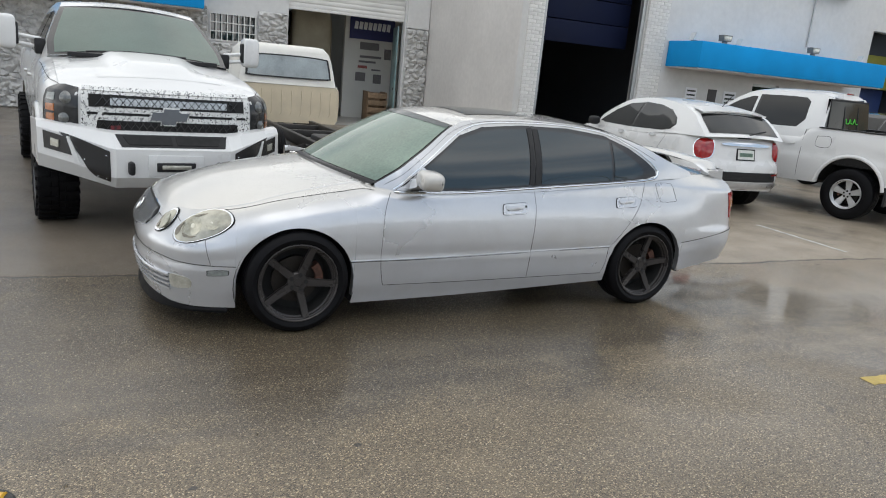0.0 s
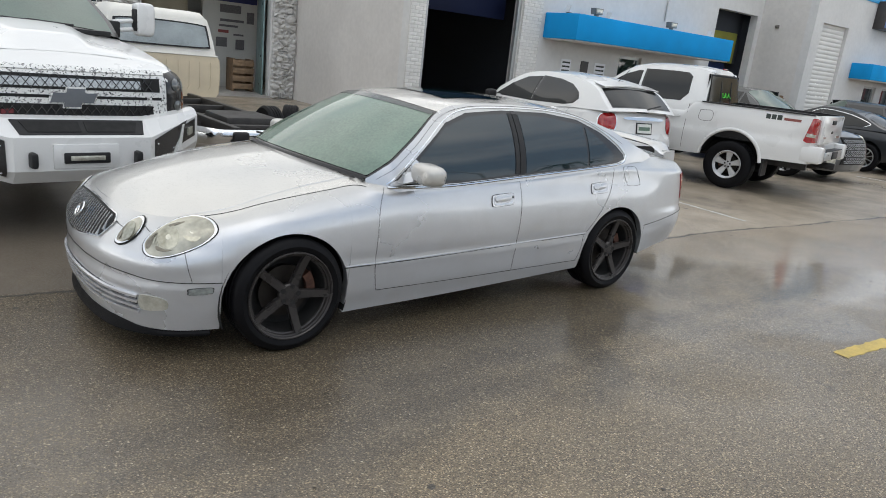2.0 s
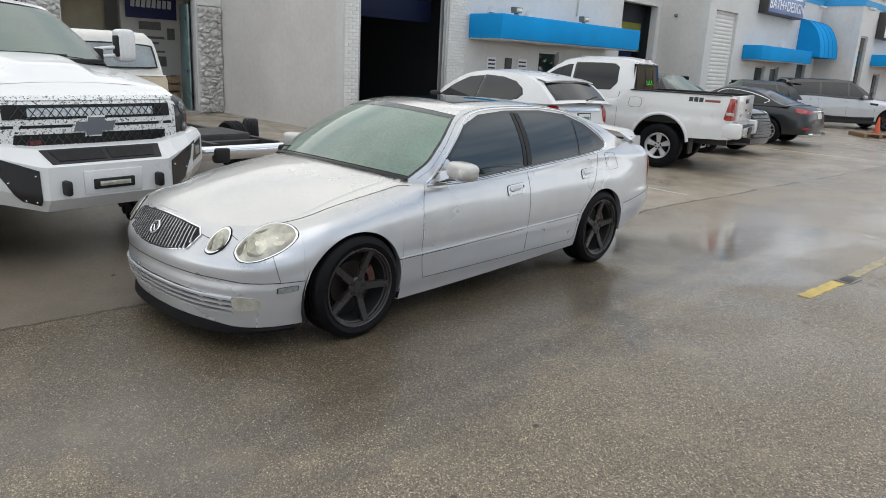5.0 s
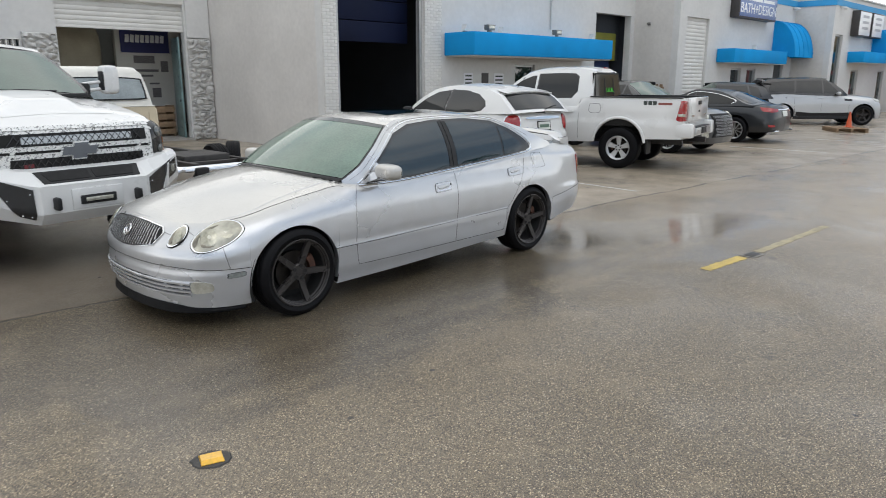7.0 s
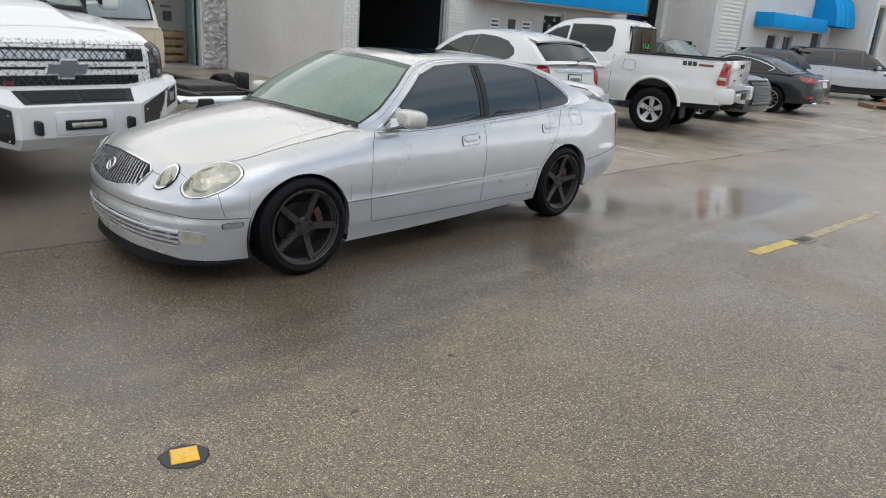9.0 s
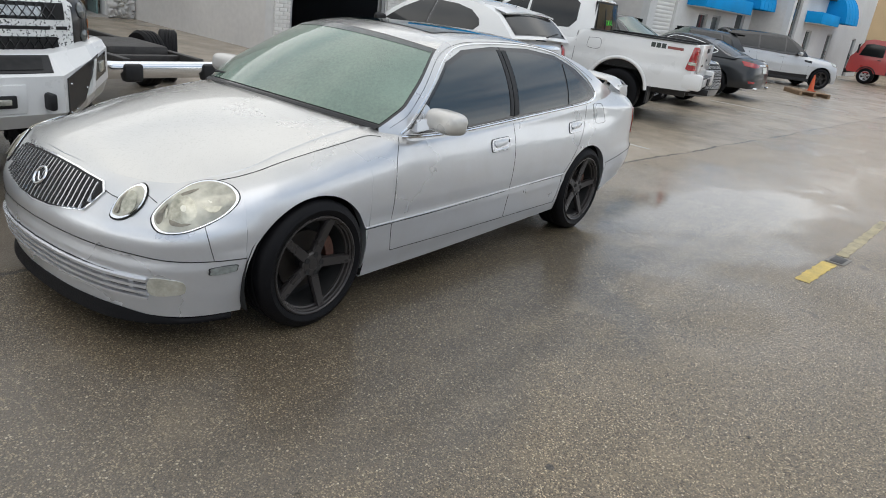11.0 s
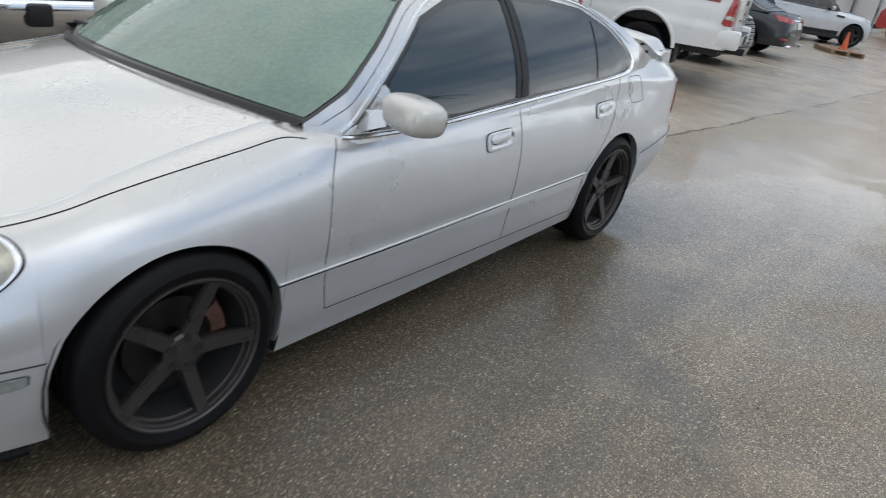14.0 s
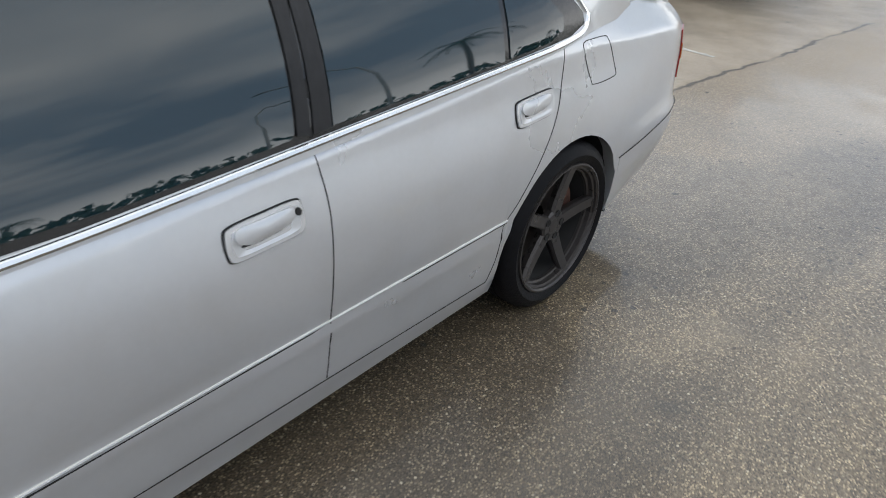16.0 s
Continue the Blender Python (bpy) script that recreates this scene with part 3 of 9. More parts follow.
    kit["back"] = to_mesh("inner_shield", lathe([(0, -h * 0.35), (rim * 0.9, -h * 0.35), (rim * 0.9, -h * 0.5), (0, -h * 0.5)], 32), GAP)
    return kit


def put_wheel(car, kit, x, y, z, turn=0.0, caliper_at=0.0, name="wheel"):
    w = mesh_part(name, kit["barrel"], None, car, smooth=False)
    flip = 0 if y > 0 else 180
    w.matrix_local = pose(x, y, z, 0, 0, flip + turn)
    for key in ("tyre", "hub", "disc", "back", "inner"):
        mesh_part(kit[key].name.split(".")[0], kit[key], None, w, smooth=False)
    c = mesh_part("brake_caliper", kit["caliper"], None, w, smooth=False)
    c.matrix_local = pose(0, 0, 0, 0, caliper_at, 0)
    for me in kit["spokes"]:
        mesh_part("spoke", me, None, w, smooth=False)
    for q in kit["lug_at"]:
        mesh_part("lug_nut", kit["lug"], None, w, smooth=False).location = q
    return w


def ellipsoid(cx, cy, cz, rx, ry, rz, p=2.6, nu=20, nv=28):
    """A rounded box-like solid."""
    def sp(c, e):
        return math.copysign(abs(c) ** e, c)
    bm = bmesh.new()
    rows = []
    for i in range(nu + 1):
        a = -math.pi / 2 + math.pi * i / nu
        rows.append([(cx + rx * sp(math.cos(a), 2 / p) * sp(math.cos(b), 2 / p), cy + ry * sp(math.cos(a), 2 / p) * sp(math.sin(b), 2 / p), cz + rz * sp(math.sin(a), 2 / p)) for b in (2 * math.pi * j / nv for j in range(nv))])
    grid(bm, rows, closed_v=True)
    bmesh.ops.remove_doubles(bm, verts=bm.verts, dist=1e-5)
    return bm


def shift(bm, m):
    bmesh.ops.transform(bm, matrix=m, verts=bm.verts)
    return bm


# ---------------------------------------------------------------- the silver sedan
BULB = M("pale_lamp_bulb", (0.62, 0.60, 0.50), 0.15, 0.2, 0.2, 40.0, coat=0.9)
BOWL = M("hazed_lamp_bowl", (0.30, 0.29, 0.21), 0.16, 0.5, 0.3, 12.0, coat=1.0, col2=(0.58, 0.56, 0.45))
# darker copy of the bowl colour, for its shaded parts
LAMP_SHADE = M("shaded_lamp_reflector", (0.17, 0.15, 0.11), 0.25, 0.3, 0.4, 40.0, coat=0.9)


def bar_on(surf, path, r, off, flip=1):
    """A round bright bar lying on a surface."""
    pts = []
    for a, z in (tuple(q) for q in spline(path, 8)):
        p, n = surf(a, z)
        p = p + n * off
        pts.append((p.x, p.y * flip, p.z))
    return tube(pts, r, 8)


def warp_aft(car):
    """Lengthens the cabin and tail slightly and pulls the nose back."""
    for ob in car.children_recursive:
        if ob.type == "MESH" and not ob.name.startswith("wheel."):
            for v in ob.data.vertices:
                if v.co.x < 0.6:
                    v.co.x -= 0.025 * (0.6 - v.co.x)
                elif v.co.x > 1.78:
                    v.co.x -= 0.022 * smoothstep(1.78, 2.25, v.co.x)


def silver_sedan(m):
    car = thing("sedan", m, "silver four-door sedan with dark five-spoke wheels, wet with rain", "car")
    sh = Shell(
        plan=[(2.32, 0), (2.305, 0.25), (2.25, 0.5), (2.13, 0.705), (1.95, 0.82), (1.65, 0.890), (1.38, 0.911), (1.1, 0.906), (0.8, 0.9), (0.4, 0.9), (-0.5, 0.9), (-1.2, 0.9), (-1.7, 0.892), (-2.05, 0.872), (-2.28, 0.842), (-2.43, 0.755), (-2.505, 0.5), (-2.53, 0.2), (-2.535, 0)],
        ztop=[(2.32, 0.735), (2.2, 0.733), (2.06, 0.735), (1.95, 0.746), (1.78, 0.772), (1.54, 0.832), (1.1, 0.912), (0.92, 0.935), (0.80, 0.915), (0.7, 0.892), (0.4, 0.9), (-0.31, 0.935), (-1.0, 0.985), (-1.36, 1.02), (-1.6, 1.045), (-2.0, 1.045), (-2.3, 1.02), (-2.535, 0.985)],
        zbot=[(2.33, 0.168), (2.15, 0.152), (1.8, 0.145), (1.0, 0.140), (-1.0, 0.2), (-1.8, 0.25), (-2.3, 0.31), (-2.5, 0.33)],
        arches=[(1.390, 0.292, 0.379), (-1.413, 0.300, 0.374)],
        front=[(0.1, 0.05), (0.2, 0.03), (0.30, 0.012), (0.405, 0.0), (0.415, 0.006), (0.50, 0.0), (0.55, 0.012), (0.60, 0.045), (0.66, 0.085), (0.72, 0.135), (0.775, 0.20)],
        side=[(0.1, 0.06), (0.2, 0.04), (0.26, 0.022), (0.30, 0.016), (0.42, 0.004), (0.44, 0.0), (0.46, 0.006), (0.55, 0.0), (0.61, 0.001), (0.68, 0.006), (0.74, 0.0145), (0.79, 0.0255), (0.83, 0.0360), (0.88, 0.0490), (0.95, 0.0590), (1.05, 0.0640), (1.1, 0.066)],
        rear=[(0.2, 0.08), (0.32, 0.05), (0.45, 0.008), (0.51, 0.0), (0.58, 0.0), (0.62, 0.016), (0.9, 0.03), (1.05, 0.06)],
        shoulder=[(2.32, 0), (2.1, 0.01), (1.85, 0.09), (1.6, 0.15), (1.3, 0.165), (0.95, 0.16), (0.82, 0.08), (0.7, 0.018), (-1.25, 0.018), (-1.6, 0.05), (-1.9, 0.085), (-2.25, 0.10), (-2.5, 0.07)],
        gdoor=[(-0.02, 1.45), (0, 1.0), (0.036, 0.22), (0.044, 0.10), (0.052, 0.07), (0.15, 0.02), (0.24, 0.0), (3, 0.0)],
        centre=[(2.17, 0.737), (2.10, 0.785), (1.95, 0.842), (1.72, 0.905), (1.4, 0.965), (1.14, 1.0), (0.8, 1.02), (-1.7, 1.06), (-1.95, 1.075), (-2.2, 1.072), (-2.35, 1.045), (-2.42, 0.995)],
    )
    part("body", sh.sides(42), SILVER, car)
    part("hood", sh.top(2.319, 0.80), SILVER, car, "warm-toned silver hood beaded with rain")
    part("boot_lid", sh.top(-1.72, -2.534), SILVER, car)
    part("underbody", sh.floor(0.2, 0.09), GAP, car)
    for bm in sh.wells(0.42):
        part("wheel_arch_liner", bm, GAP, car)
    # glasshouse
    up = [(0.86, 0.935), (0.53, 1.148), (0.24, 1.33), (0.0, 1.383), (-0.4, 1.398), (-0.9, 1.372), (-1.3, 1.275), (-1.6, 1.155), (-1.87, 1.07)]
    ho = House(
        belt=[(0.86, 0.925), (0.7, 0.892), (0.4, 0.9), (-0.31, 0.935), (-1.0, 0.985), (-1.36, 1.02), (-1.6, 1.045), (-2.0, 1.045)],
        yb=[(0.86, 0.76), (0.78, 0.80), (0.68, 0.84), (-1.2, 0.838), (-1.55, 0.81), (-1.9, 0.74)],
        upper=up, k1=0.20, k2=0.94, ws=None, roof=[(0.4, 1.385), (0.2, 1.408), (-0.3, 1.425), (-0.8, 1.415), (-1.22, 1.365)], rear=None)
    part("cab_frame", ho.sides(0.86, -1.92), SILVER, car)
    upd = [tuple(q) for q in spline(up, 16)]
    i_ws, i_re = 32, 96
    ews, ero, ere = upd[: i_ws + 1], upd[i_ws : i_re + 1], upd[i_re:]
    cws = [(1.13 + (0.40 - 1.13) * i / i_ws, 1.003 + (1.385 - 1.003) * (i / i_ws) + 0.022 * math.sin(math.pi * i / i_ws)) for i in range(i_ws + 1)]
    nro = len(ero) - 1
    cro = [(0.40 - 1.62 * i / nro, ho.roofc(0.40 - 1.62 * i / nro)) for i in range(nro + 1)]
    nre = len(ere) - 1
    cre = [(-1.22 - 0.78 * i / nre, 1.365 - 0.30 * i / nre + 0.02 * math.sin(math.pi * i / nre)) for i in range(nre + 1)]
    ws = part("windscreen", ho.cross(ews, cws), BLACKGLOSS, car, "green-tinted windscreen with rain drops")
    g0, g1 = 1, i_ws - 1
    part("glass", ho.cross(ews[g0:g1], cws[g0:g1], k0=0.981, off=0.004), SCREEN, ws)
    part("shade_band", ho.cross(ews[g1 - 2:g1 + 1], cws[g1 - 2:g1 + 1], k0=0.975, off=0.006), M("sun_strip", (0.06, 0.07, 0.07), 0.12, 0, 0.2, 20, drops=0.3), ws)
    roof = part("roof", ho.cross(ero, cro), SILVER, car)
    part("sunroof", ho.cross(ero[14:36], cro[14:36], k0=0.68, off=0.004), TINT, roof, "dark glass sunroof panel")
    rw = part("rear_window", ho.cross(ere, cre), BLACKGLOSS, car)
    part("glass", ho.cross(ere[2:-2], cre[2:-2], k0=0.93, off=0.003), TINT, rw)
    dlo = [(0.735, 0.905), (0.60, 1.0), (0.44, 1.115), (0.22, 1.265), (0.02, 1.330), (-0.3, 1.356), (-0.7, 1.356), (-1.0, 1.322), (-1.2, 1.243), (-1.36, 1.145), (-1.442, 1.08), (-1.448, 1.045), (-1.36, 1.018), (-1.0, 0.988), (-0.33, 0.942), (0.2, 0.907), (0.5, 0.902)]
    dlo_r = dense(dlo, 3)
    fg = dense([(0.60, 0.925), (0.485, 1.065), (0.24, 1.237), (0.02, 1.305), (-0.15, 1.324), (-0.335, 1.33), (-0.278, 0.965), (-0.265, 0.953), (0.1, 0.925)], 5)
    rg = dense([(-0.384, 0.960), (-0.432, 1.332), (-0.7, 1.326), (-1.032, 1.285), (-1.010, 0.998), (-0.7, 0.976)], 5)
    qg = dense([(-1.036, 1.001), (-1.056, 1.268), (-1.15, 1.212), (-1.235, 1.15), (-1.312, 1.085), (-1.308, 1.045), (-1.23, 1.018)], 5)
    for f in (1, -1):
        fr = part("window_frame", on_surface(ho.side, dlo_r, 0.003, 0.01, 6, f), BLACKGLOSS, car)
        part("front_door_glass", on_surface(ho.side, fg, 0.007, 0.006, 6, f), TINT, fr)
        part("rear_door_glass", on_surface(ho.side, rg, 0.007, 0.006, 6, f), TINT, fr)
        part("quarter_glass", on_surface(ho.side, qg, 0.007, 0.006, 6, f), TINT, fr)
        part("pillar_seam", strip(ho.side, [(-0.322, 0.945), (-0.338, 1.05), (-0.358, 1.2), (-0.381, 1.35)], 0.008, 0.0045, 0.0, f), GAP, fr)
        part("pillar_cover", on_surface(ho.side, dense([(-0.284, 0.958), (-0.318, 0.952), (-0.376, 1.336), (-0.342, 1.337)], 6), 0.0085, 0.006, 3, f), BLACK, fr)
        part("pillar_cover", on_surface(ho.side, dense([(-0.328, 0.952), (-0.379, 0.957), (-0.427, 1.336), (-0.386, 1.336)], 6), 0.0075, 0.006, 3, f), BLACK, fr)
        part("belt_moulding", bar_on(ho.side, [(0.74, 0.893), (0.5, 0.889), (0.2, 0.895), (-0.33, 0.931), (-1.0, 0.978), (-1.35, 1.006), (-1.445, 1.028), (-1.472, 1.072)], 0.0095, 0.003, f), CHROME, car, "bright belt moulding")
        part("roof_moulding", strip(ho.side, [tuple(q) for q in spline([(0.745, 0.91), (0.61, 1.01), (0.45, 1.127), (0.225, 1.279), (0.02, 1.349), (-0.3, 1.371), (-0.7, 1.371), (-1.01, 1.336), (-1.215, 1.256), (-1.38, 1.155), (-1.472, 1.072)], 8)], 0.008, 0.007, 0.0, f), CHROME, car)
        part("roof_gutter", strip(ho.side, [tuple(q) for q in spline([(0.80, 0.935), (0.66, 1.02), (0.5, 1.13), (0.26, 1.292), (0.02, 1.362), (-0.3, 1.384), (-0.7, 1.382), (-1.02, 1.348), (-1.24, 1.262), (-1.45, 1.16)], 8)], 0.003, 0.001, 0.0, f), GAP, car)
        # shut lines
        for path in ([(0.762, 0.892), (0.785, 0.86), (0.812, 0.78), (0.825, 0.68), (0.832, 0.5), (0.83, 0.42), (0.815, 0.32), (0.80, 0.262)],
                     [(-0.325, 0.93), (-0.34, 0.8), (-0.335, 0.66), (-0.325, 0.5), (-0.32, 0.27)],
                     [(-1.34, 1.01), (-1.325, 0.9), (-1.29, 0.8), (-1.2, 0.67), (-1.09, 0.54), (-1.03, 0.47), (-1.02, 0.36), (-0.99, 0.27)],
                     [(0.80, 0.262), (0.2, 0.26), (-0.5, 0.266), (-0.99, 0.27)],
                     [(1.955, 0.60), (1.95, 0.57), (1.935, 0.5), (1.915, 0.43)],
                     [(-1.475, 0.985), (-1.60, 0.982), (-1.63, 0.962), (-1.675, 0.862), (-1.66, 0.838), (-1.525, 0.836), (-1.50, 0.858), (-1.455, 0.965), (-1.475, 0.985)]):
            part("shut_line", strip(sh.side, [tuple(q) for q in spline(path, 6)], 0.0038, 0.0010, 0.0, f), GAP, car)
        drop = table([(0.87, 0.034), (1.1, 0.032), (1.4, 0.024), (1.7, 0.017), (1.86, 0.015)])
        part("hood_shut_line", strip(sh.side, [(x, sh.ztop(x) - drop(x)) for x in np.linspace(1.86, 0.875, 44)], 0.0040, 0.0012, 0.0004, f), GAP, car)
        for seam in ([(0.43, 0.668), (0.47, 0.660), (0.515, 0.655)], [(0.655, 0.690), (0.70, 0.672), (0.725, 0.662)]):
            part("hood_shut_line", strip(sh.body, [tuple(q) for q in spline(seam, 5)], 0.004, 0.002, 0.001, f), GAP, car)
        mould = [(1.045, 0.445), (0.6, 0.447), (0.0, 0.461), (-0.6, 0.477), (-1.045, 0.490)]
        part("door_moulding", bar_on(sh.side, mould, 0.0045, 0.001, f), SILVER, car, "thin body-coloured side moulding")
        part("moulding_line", strip(sh.side, [(a, b - 0.009) for a, b in [tuple(q) for q in spline(mould, 10)]], 0.0035, 0.001, 0.0, f), GAP, car)
        s_c = [sh.s_of(1.765), sh.s_of(1.9), sh.s_of(2.1), 0.62, 0.4, 0.2, 0.0]
        dn = lambda q: [tuple(v) for v in spline(q, 8)]
        part("rear_bumper_line", strip(sh.body, dn([(sh.s_of(-1.775), 0.497), (sh.s_of(-2.0), 0.527), (sh.s_of(-2.25), 0.567), (sh.s_of(-2.40), 0.59), (sh.s_of(-2.49), 0.60)]), 0.0045, 0.002, 0.0, f), GAP, car)
        part("bumper_line", strip(sh.body, dn(list(zip(s_c, [0.422, 0.424, 0.432, 0.446, 0.452, 0.455, 0.456]))), 0.0042, 0.002, 0.0005, f), GAP, car)
        # handles
        for hx, hz in ((-0.165, 0.785), (-1.165, 0.832)):
            def rr(w0, w1, h0, h1, c):
                """A rounded-off rectangle about the handle's middle."""
                q = [(w0, h1 - c), (w0 - c, h1), (0, h1 + 0.002), (w1 + c, h1), (w1, h1 - c), (w1, h0 + c), (w1 + c, h0), (0, h0 - 0.002), (w0 - c, h0), (w0, h0 + c)]
                return rounded([(hx + a, hz + b + 0.05 * a * -1) for a, b in q], 4)
            hd = part("door_handle", on_surface(sh.side, rr(0.098, -0.098, -0.037, 0.037, 0.016), 0.008, 0.014, 4, f), HANDLE, car, "bright door handle")
            part("handle_gasket", on_surface(sh.side, rr(0.101, -0.101, -0.040, 0.040, 0.017), 0.003, 0.008, 2, f), GAP, hd)
            part("handle_recess", on_surface(sh.side, rr(0.085, -0.085, -0.028, 0.029, 0.014), 0.0098, 0.006, 3, f, bulge=-0.004), SILVER, hd)
            grip = rounded([(hx + 0.078, hz + 0.002), (hx + 0.070, hz + 0.026), (hx + 0.02, hz + 0.029), (hx - 0.060, hz + 0.031), (hx - 0.072, hz + 0.016), (hx - 0.055, hz - 0.001), (hx - 0.015, hz - 0.009), (hx + 0.045, hz - 0.013)])
            part("grip", on_surface(sh.side, grip, 0.0145, 0.008, 5, f, bulge=0.004), SILVER, hd)
            # dark strip painted in for the shade below the grip
            part("grip_shadow_lip", strip(sh.side, [(hx + 0.066, hz - 0.012), (hx + 0.02, hz - 0.013), (hx - 0.03, hz - 0.007), (hx - 0.06, hz + 0.001)], 0.004, 0.002, 0.011, f), GAP, hd)
            if hx > -1:
                lk = rounded([(hx - 0.084 + 0.008 * math.cos(a), hz + 0.016 + 0.009 * math.sin(a)) for a in np.linspace(0, 6.283, 9)[:-1]], 2)
                part("lock", on_surface(sh.side, lk, 0.013, 0.006, 2, f), GAP, hd)
        # lamps
        c_out, c_in = (0.925, 0.648), (0.585, 0.640)
        outer = rounded([(0.705, 0.598), (0.745, 0.656), (0.82, 0.700), (0.93, 0.732), (1.05, 0.744), (1.125, 0.730), (1.14, 0.682), (1.07, 0.622), (0.96, 0.574), (0.84, 0.544), (0.745, 0.548)], 5)
        outer = [(0.925 + (a - 0.925) * 0.955, 0.652 + (b - 0.648) * 0.93) for a, b in outer]
        hl = part("headlamp", on_surface(sh.body, outer, 0.010, 0.02, 5, f), CHROME, car, "hazy twin oval headlamps with chrome rims")
        shrink = lambda o, c, k: [(c[0] + (a - c[0]) * k, c[1] + (b - c[1]) * k) for a, b in o]
        part("headlamp_seal", on_surface(sh.body, shrink(outer, c_out, 1.035), 0.006, 0.012, 2, f), GAP, hl)
        part("lens", on_surface(sh.body, shrink(outer, (c_out[0] - 0.012, c_out[1] - 0.002), 0.943), 0.0135, 0.01, 6, f, bulge=0.012), LENS_HAZE, hl)
        def lens_skin(a, z):
            """The bulged outer face of the lamp's lens."""
            p, n = sh.body(a, z)
            q = min(1.0, ((a - 0.895) / 0.20) ** 2 + ((z - 0.645) / 0.095) ** 2)
            return p + n * (0.0135 + 0.012 * (1 - q)), n
        for ds, dz, rr in ((-0.06, -0.006, 0.054), (0.075, 0.026, 0.044)):
            bowl = rounded([(c_out[0] + ds + rr * 1.2 * math.cos(a), c_out[1] + dz + rr * math.sin(a)) for a in np.linspace(0, 6.283, 11)[:-1]], 2)
            part("reflector", on_surface(lens_skin, bowl, 0.0008, 0.003, 3, f), BOWL, hl)
            part("bulb_cap", on_surface(lens_skin, shrink(bowl, (c_out[0] + ds, c_out[1] + dz), 0.22), 0.0022, 0.003, 2, f), BULB, hl)
        # dark crescents: the reflector's shading painted onto the lens
        for cres in ([(0.735, 0.612), (0.785, 0.658), (0.772, 0.63), (0.768, 0.595), (0.748, 0.582)], [(0.86, 0.694), (0.95, 0.711), (0.945, 0.705), (0.87, 0.686)], [(0.80, 0.60), (0.86, 0.585), (0.90, 0.588), (0.86, 0.578), (0.81, 0.58)]):
            part("lamp_recess", on_surface(lens_skin, rounded(cres, 4), 0.0012, 0.003, 2, f), LAMP_SHADE, hl)
        for k in range(5):
            a0 = 0.775 + 0.018 * k
            part("reflector_facet", on_surface(lens_skin, dense([(a0, 0.605 - 0.003 * k), (a0 + 0.009, 0.604 - 0.003 * k), (a0 + 0.016, 0.64 + 0.006 * k), (a0 + 0.006, 0.638 + 0.006 * k)], 2), 0.0010, 0.003, 2, f), BOWL, hl)
        inner = rounded([(0.505, 0.582), (0.52, 0.640), (0.565, 0.687), (0.622, 0.707), (0.66, 0.687), (0.66, 0.637), (0.622, 0.587), (0.565, 0.557), (0.518, 0.558)], 5)
        inner = [(0.588 + (a - 0.585) * 0.93, 0.650 + (b - 0.632) * 0.91) for a, b in inner]
        il = part("inner_headlamp", on_surface(sh.body, inner, 0.010, 0.02, 5, f), CHROME, car)
        part("lens", on_surface(sh.body, shrink(inner, (0.585, 0.648), 0.86), 0.0135, 0.01, 5, f, bulge=0.01), LENS_HAZE, il)
        part("reflector", on_surface(sh.body, rounded([(c_in[0] + 0.012 + 0.036 * math.cos(a), c_in[1] + 0.004 + 0.042 * math.sin(a)) for a in np.linspace(0, 6.283, 11)[:-1]], 2), 0.0238, 0.003, 3, f), BOWL, il)
        part("lamp_recess", on_surface(sh.body, rounded([(0.54, 0.60), (0.552, 0.655), (0.575, 0.68), (0.562, 0.64), (0.56, 0.60)], 4), 0.0242, 0.003, 2, f), LAMP_SHADE, il)
        part("headlamp_seal", on_surface(sh.body, shrink(inner, (0.588, 0.65), 1.07), 0.006, 0.012, 2, f), GAP, il)
        fo = rounded([(0.715, 0.342), (0.82, 0.342), (0.865, 0.325), (0.872, 0.29), (0.845, 0.270), (0.715, 0.262)], 4)
        part("fog_lamp", on_surface(sh.body, fo, 0.004, 0.015, 4, f), LENS, car)
        sm = sh.s_of(1.868)
        mk = rounded([(sm - 0.058, 0.394), (sm + 0.048, 0.398), (sm + 0.058, 0.382), (sm + 0.044, 0.366), (sm - 0.058, 0.362), (sm - 0.066, 0.378)], 4)
        mr = part("side_marker", on_surface(sh.body, shrink(mk, (sm, 0.382), 1.1), 0.003, 0.01, 2, f), GAP, car)
        part("lens", on_surface(sh.body, mk, 0.006, 0.008, 3, f), MARKER, mr)
        tl = dense([(sh.s_of(-2.295), 0.905), (sh.s_of(-2.36), 0.915), (sh.s_of(-2.42), 0.905), (sh.s_of(-2.44), 0.885), (sh.s_of(-2.44), 0.70), (sh.s_of(-2.40), 0.675), (sh.s_of(-2.355), 0.69), (sh.s_of(-2.325), 0.80)], 4)
        tlo = part("tail_lamp", on_surface(sh.body, tl, 0.005, 0.015, 5, f), REDLENS, car, "red and amber tail lamp")
        part("amber_lens", on_surface(sh.body, dense([(sh.s_of(-2.325), 0.845), (sh.s_of(-2.43), 0.845), (sh.s_of(-2.43), 0.775), (sh.s_of(-2.345), 0.775)], 4), 0.0075, 0.01, 4, f), AMBER, tlo, "amber turn signal lens")
        # mirror
        mb = shift(ellipsoid(0, 0, 0, 0.082, 0.124, 0.064, 3.2), pose(0.555, f * 0.972, 0.994, 0, -4, -10 * f))
        mi = part("door_mirror", mb, MIRRORCAP, car, "faded silver door mirror")
        sail = dense([(0.715, 0.905), (0.56, 0.915), (0.505, 0.925), (0.512, 1.035), (0.53, 1.05)], 4)
        part("mirror_base", on_surface(ho.side, sail, 0.014, 0.012, 3, f), SILVER, mi)
        arm = bmesh.new()
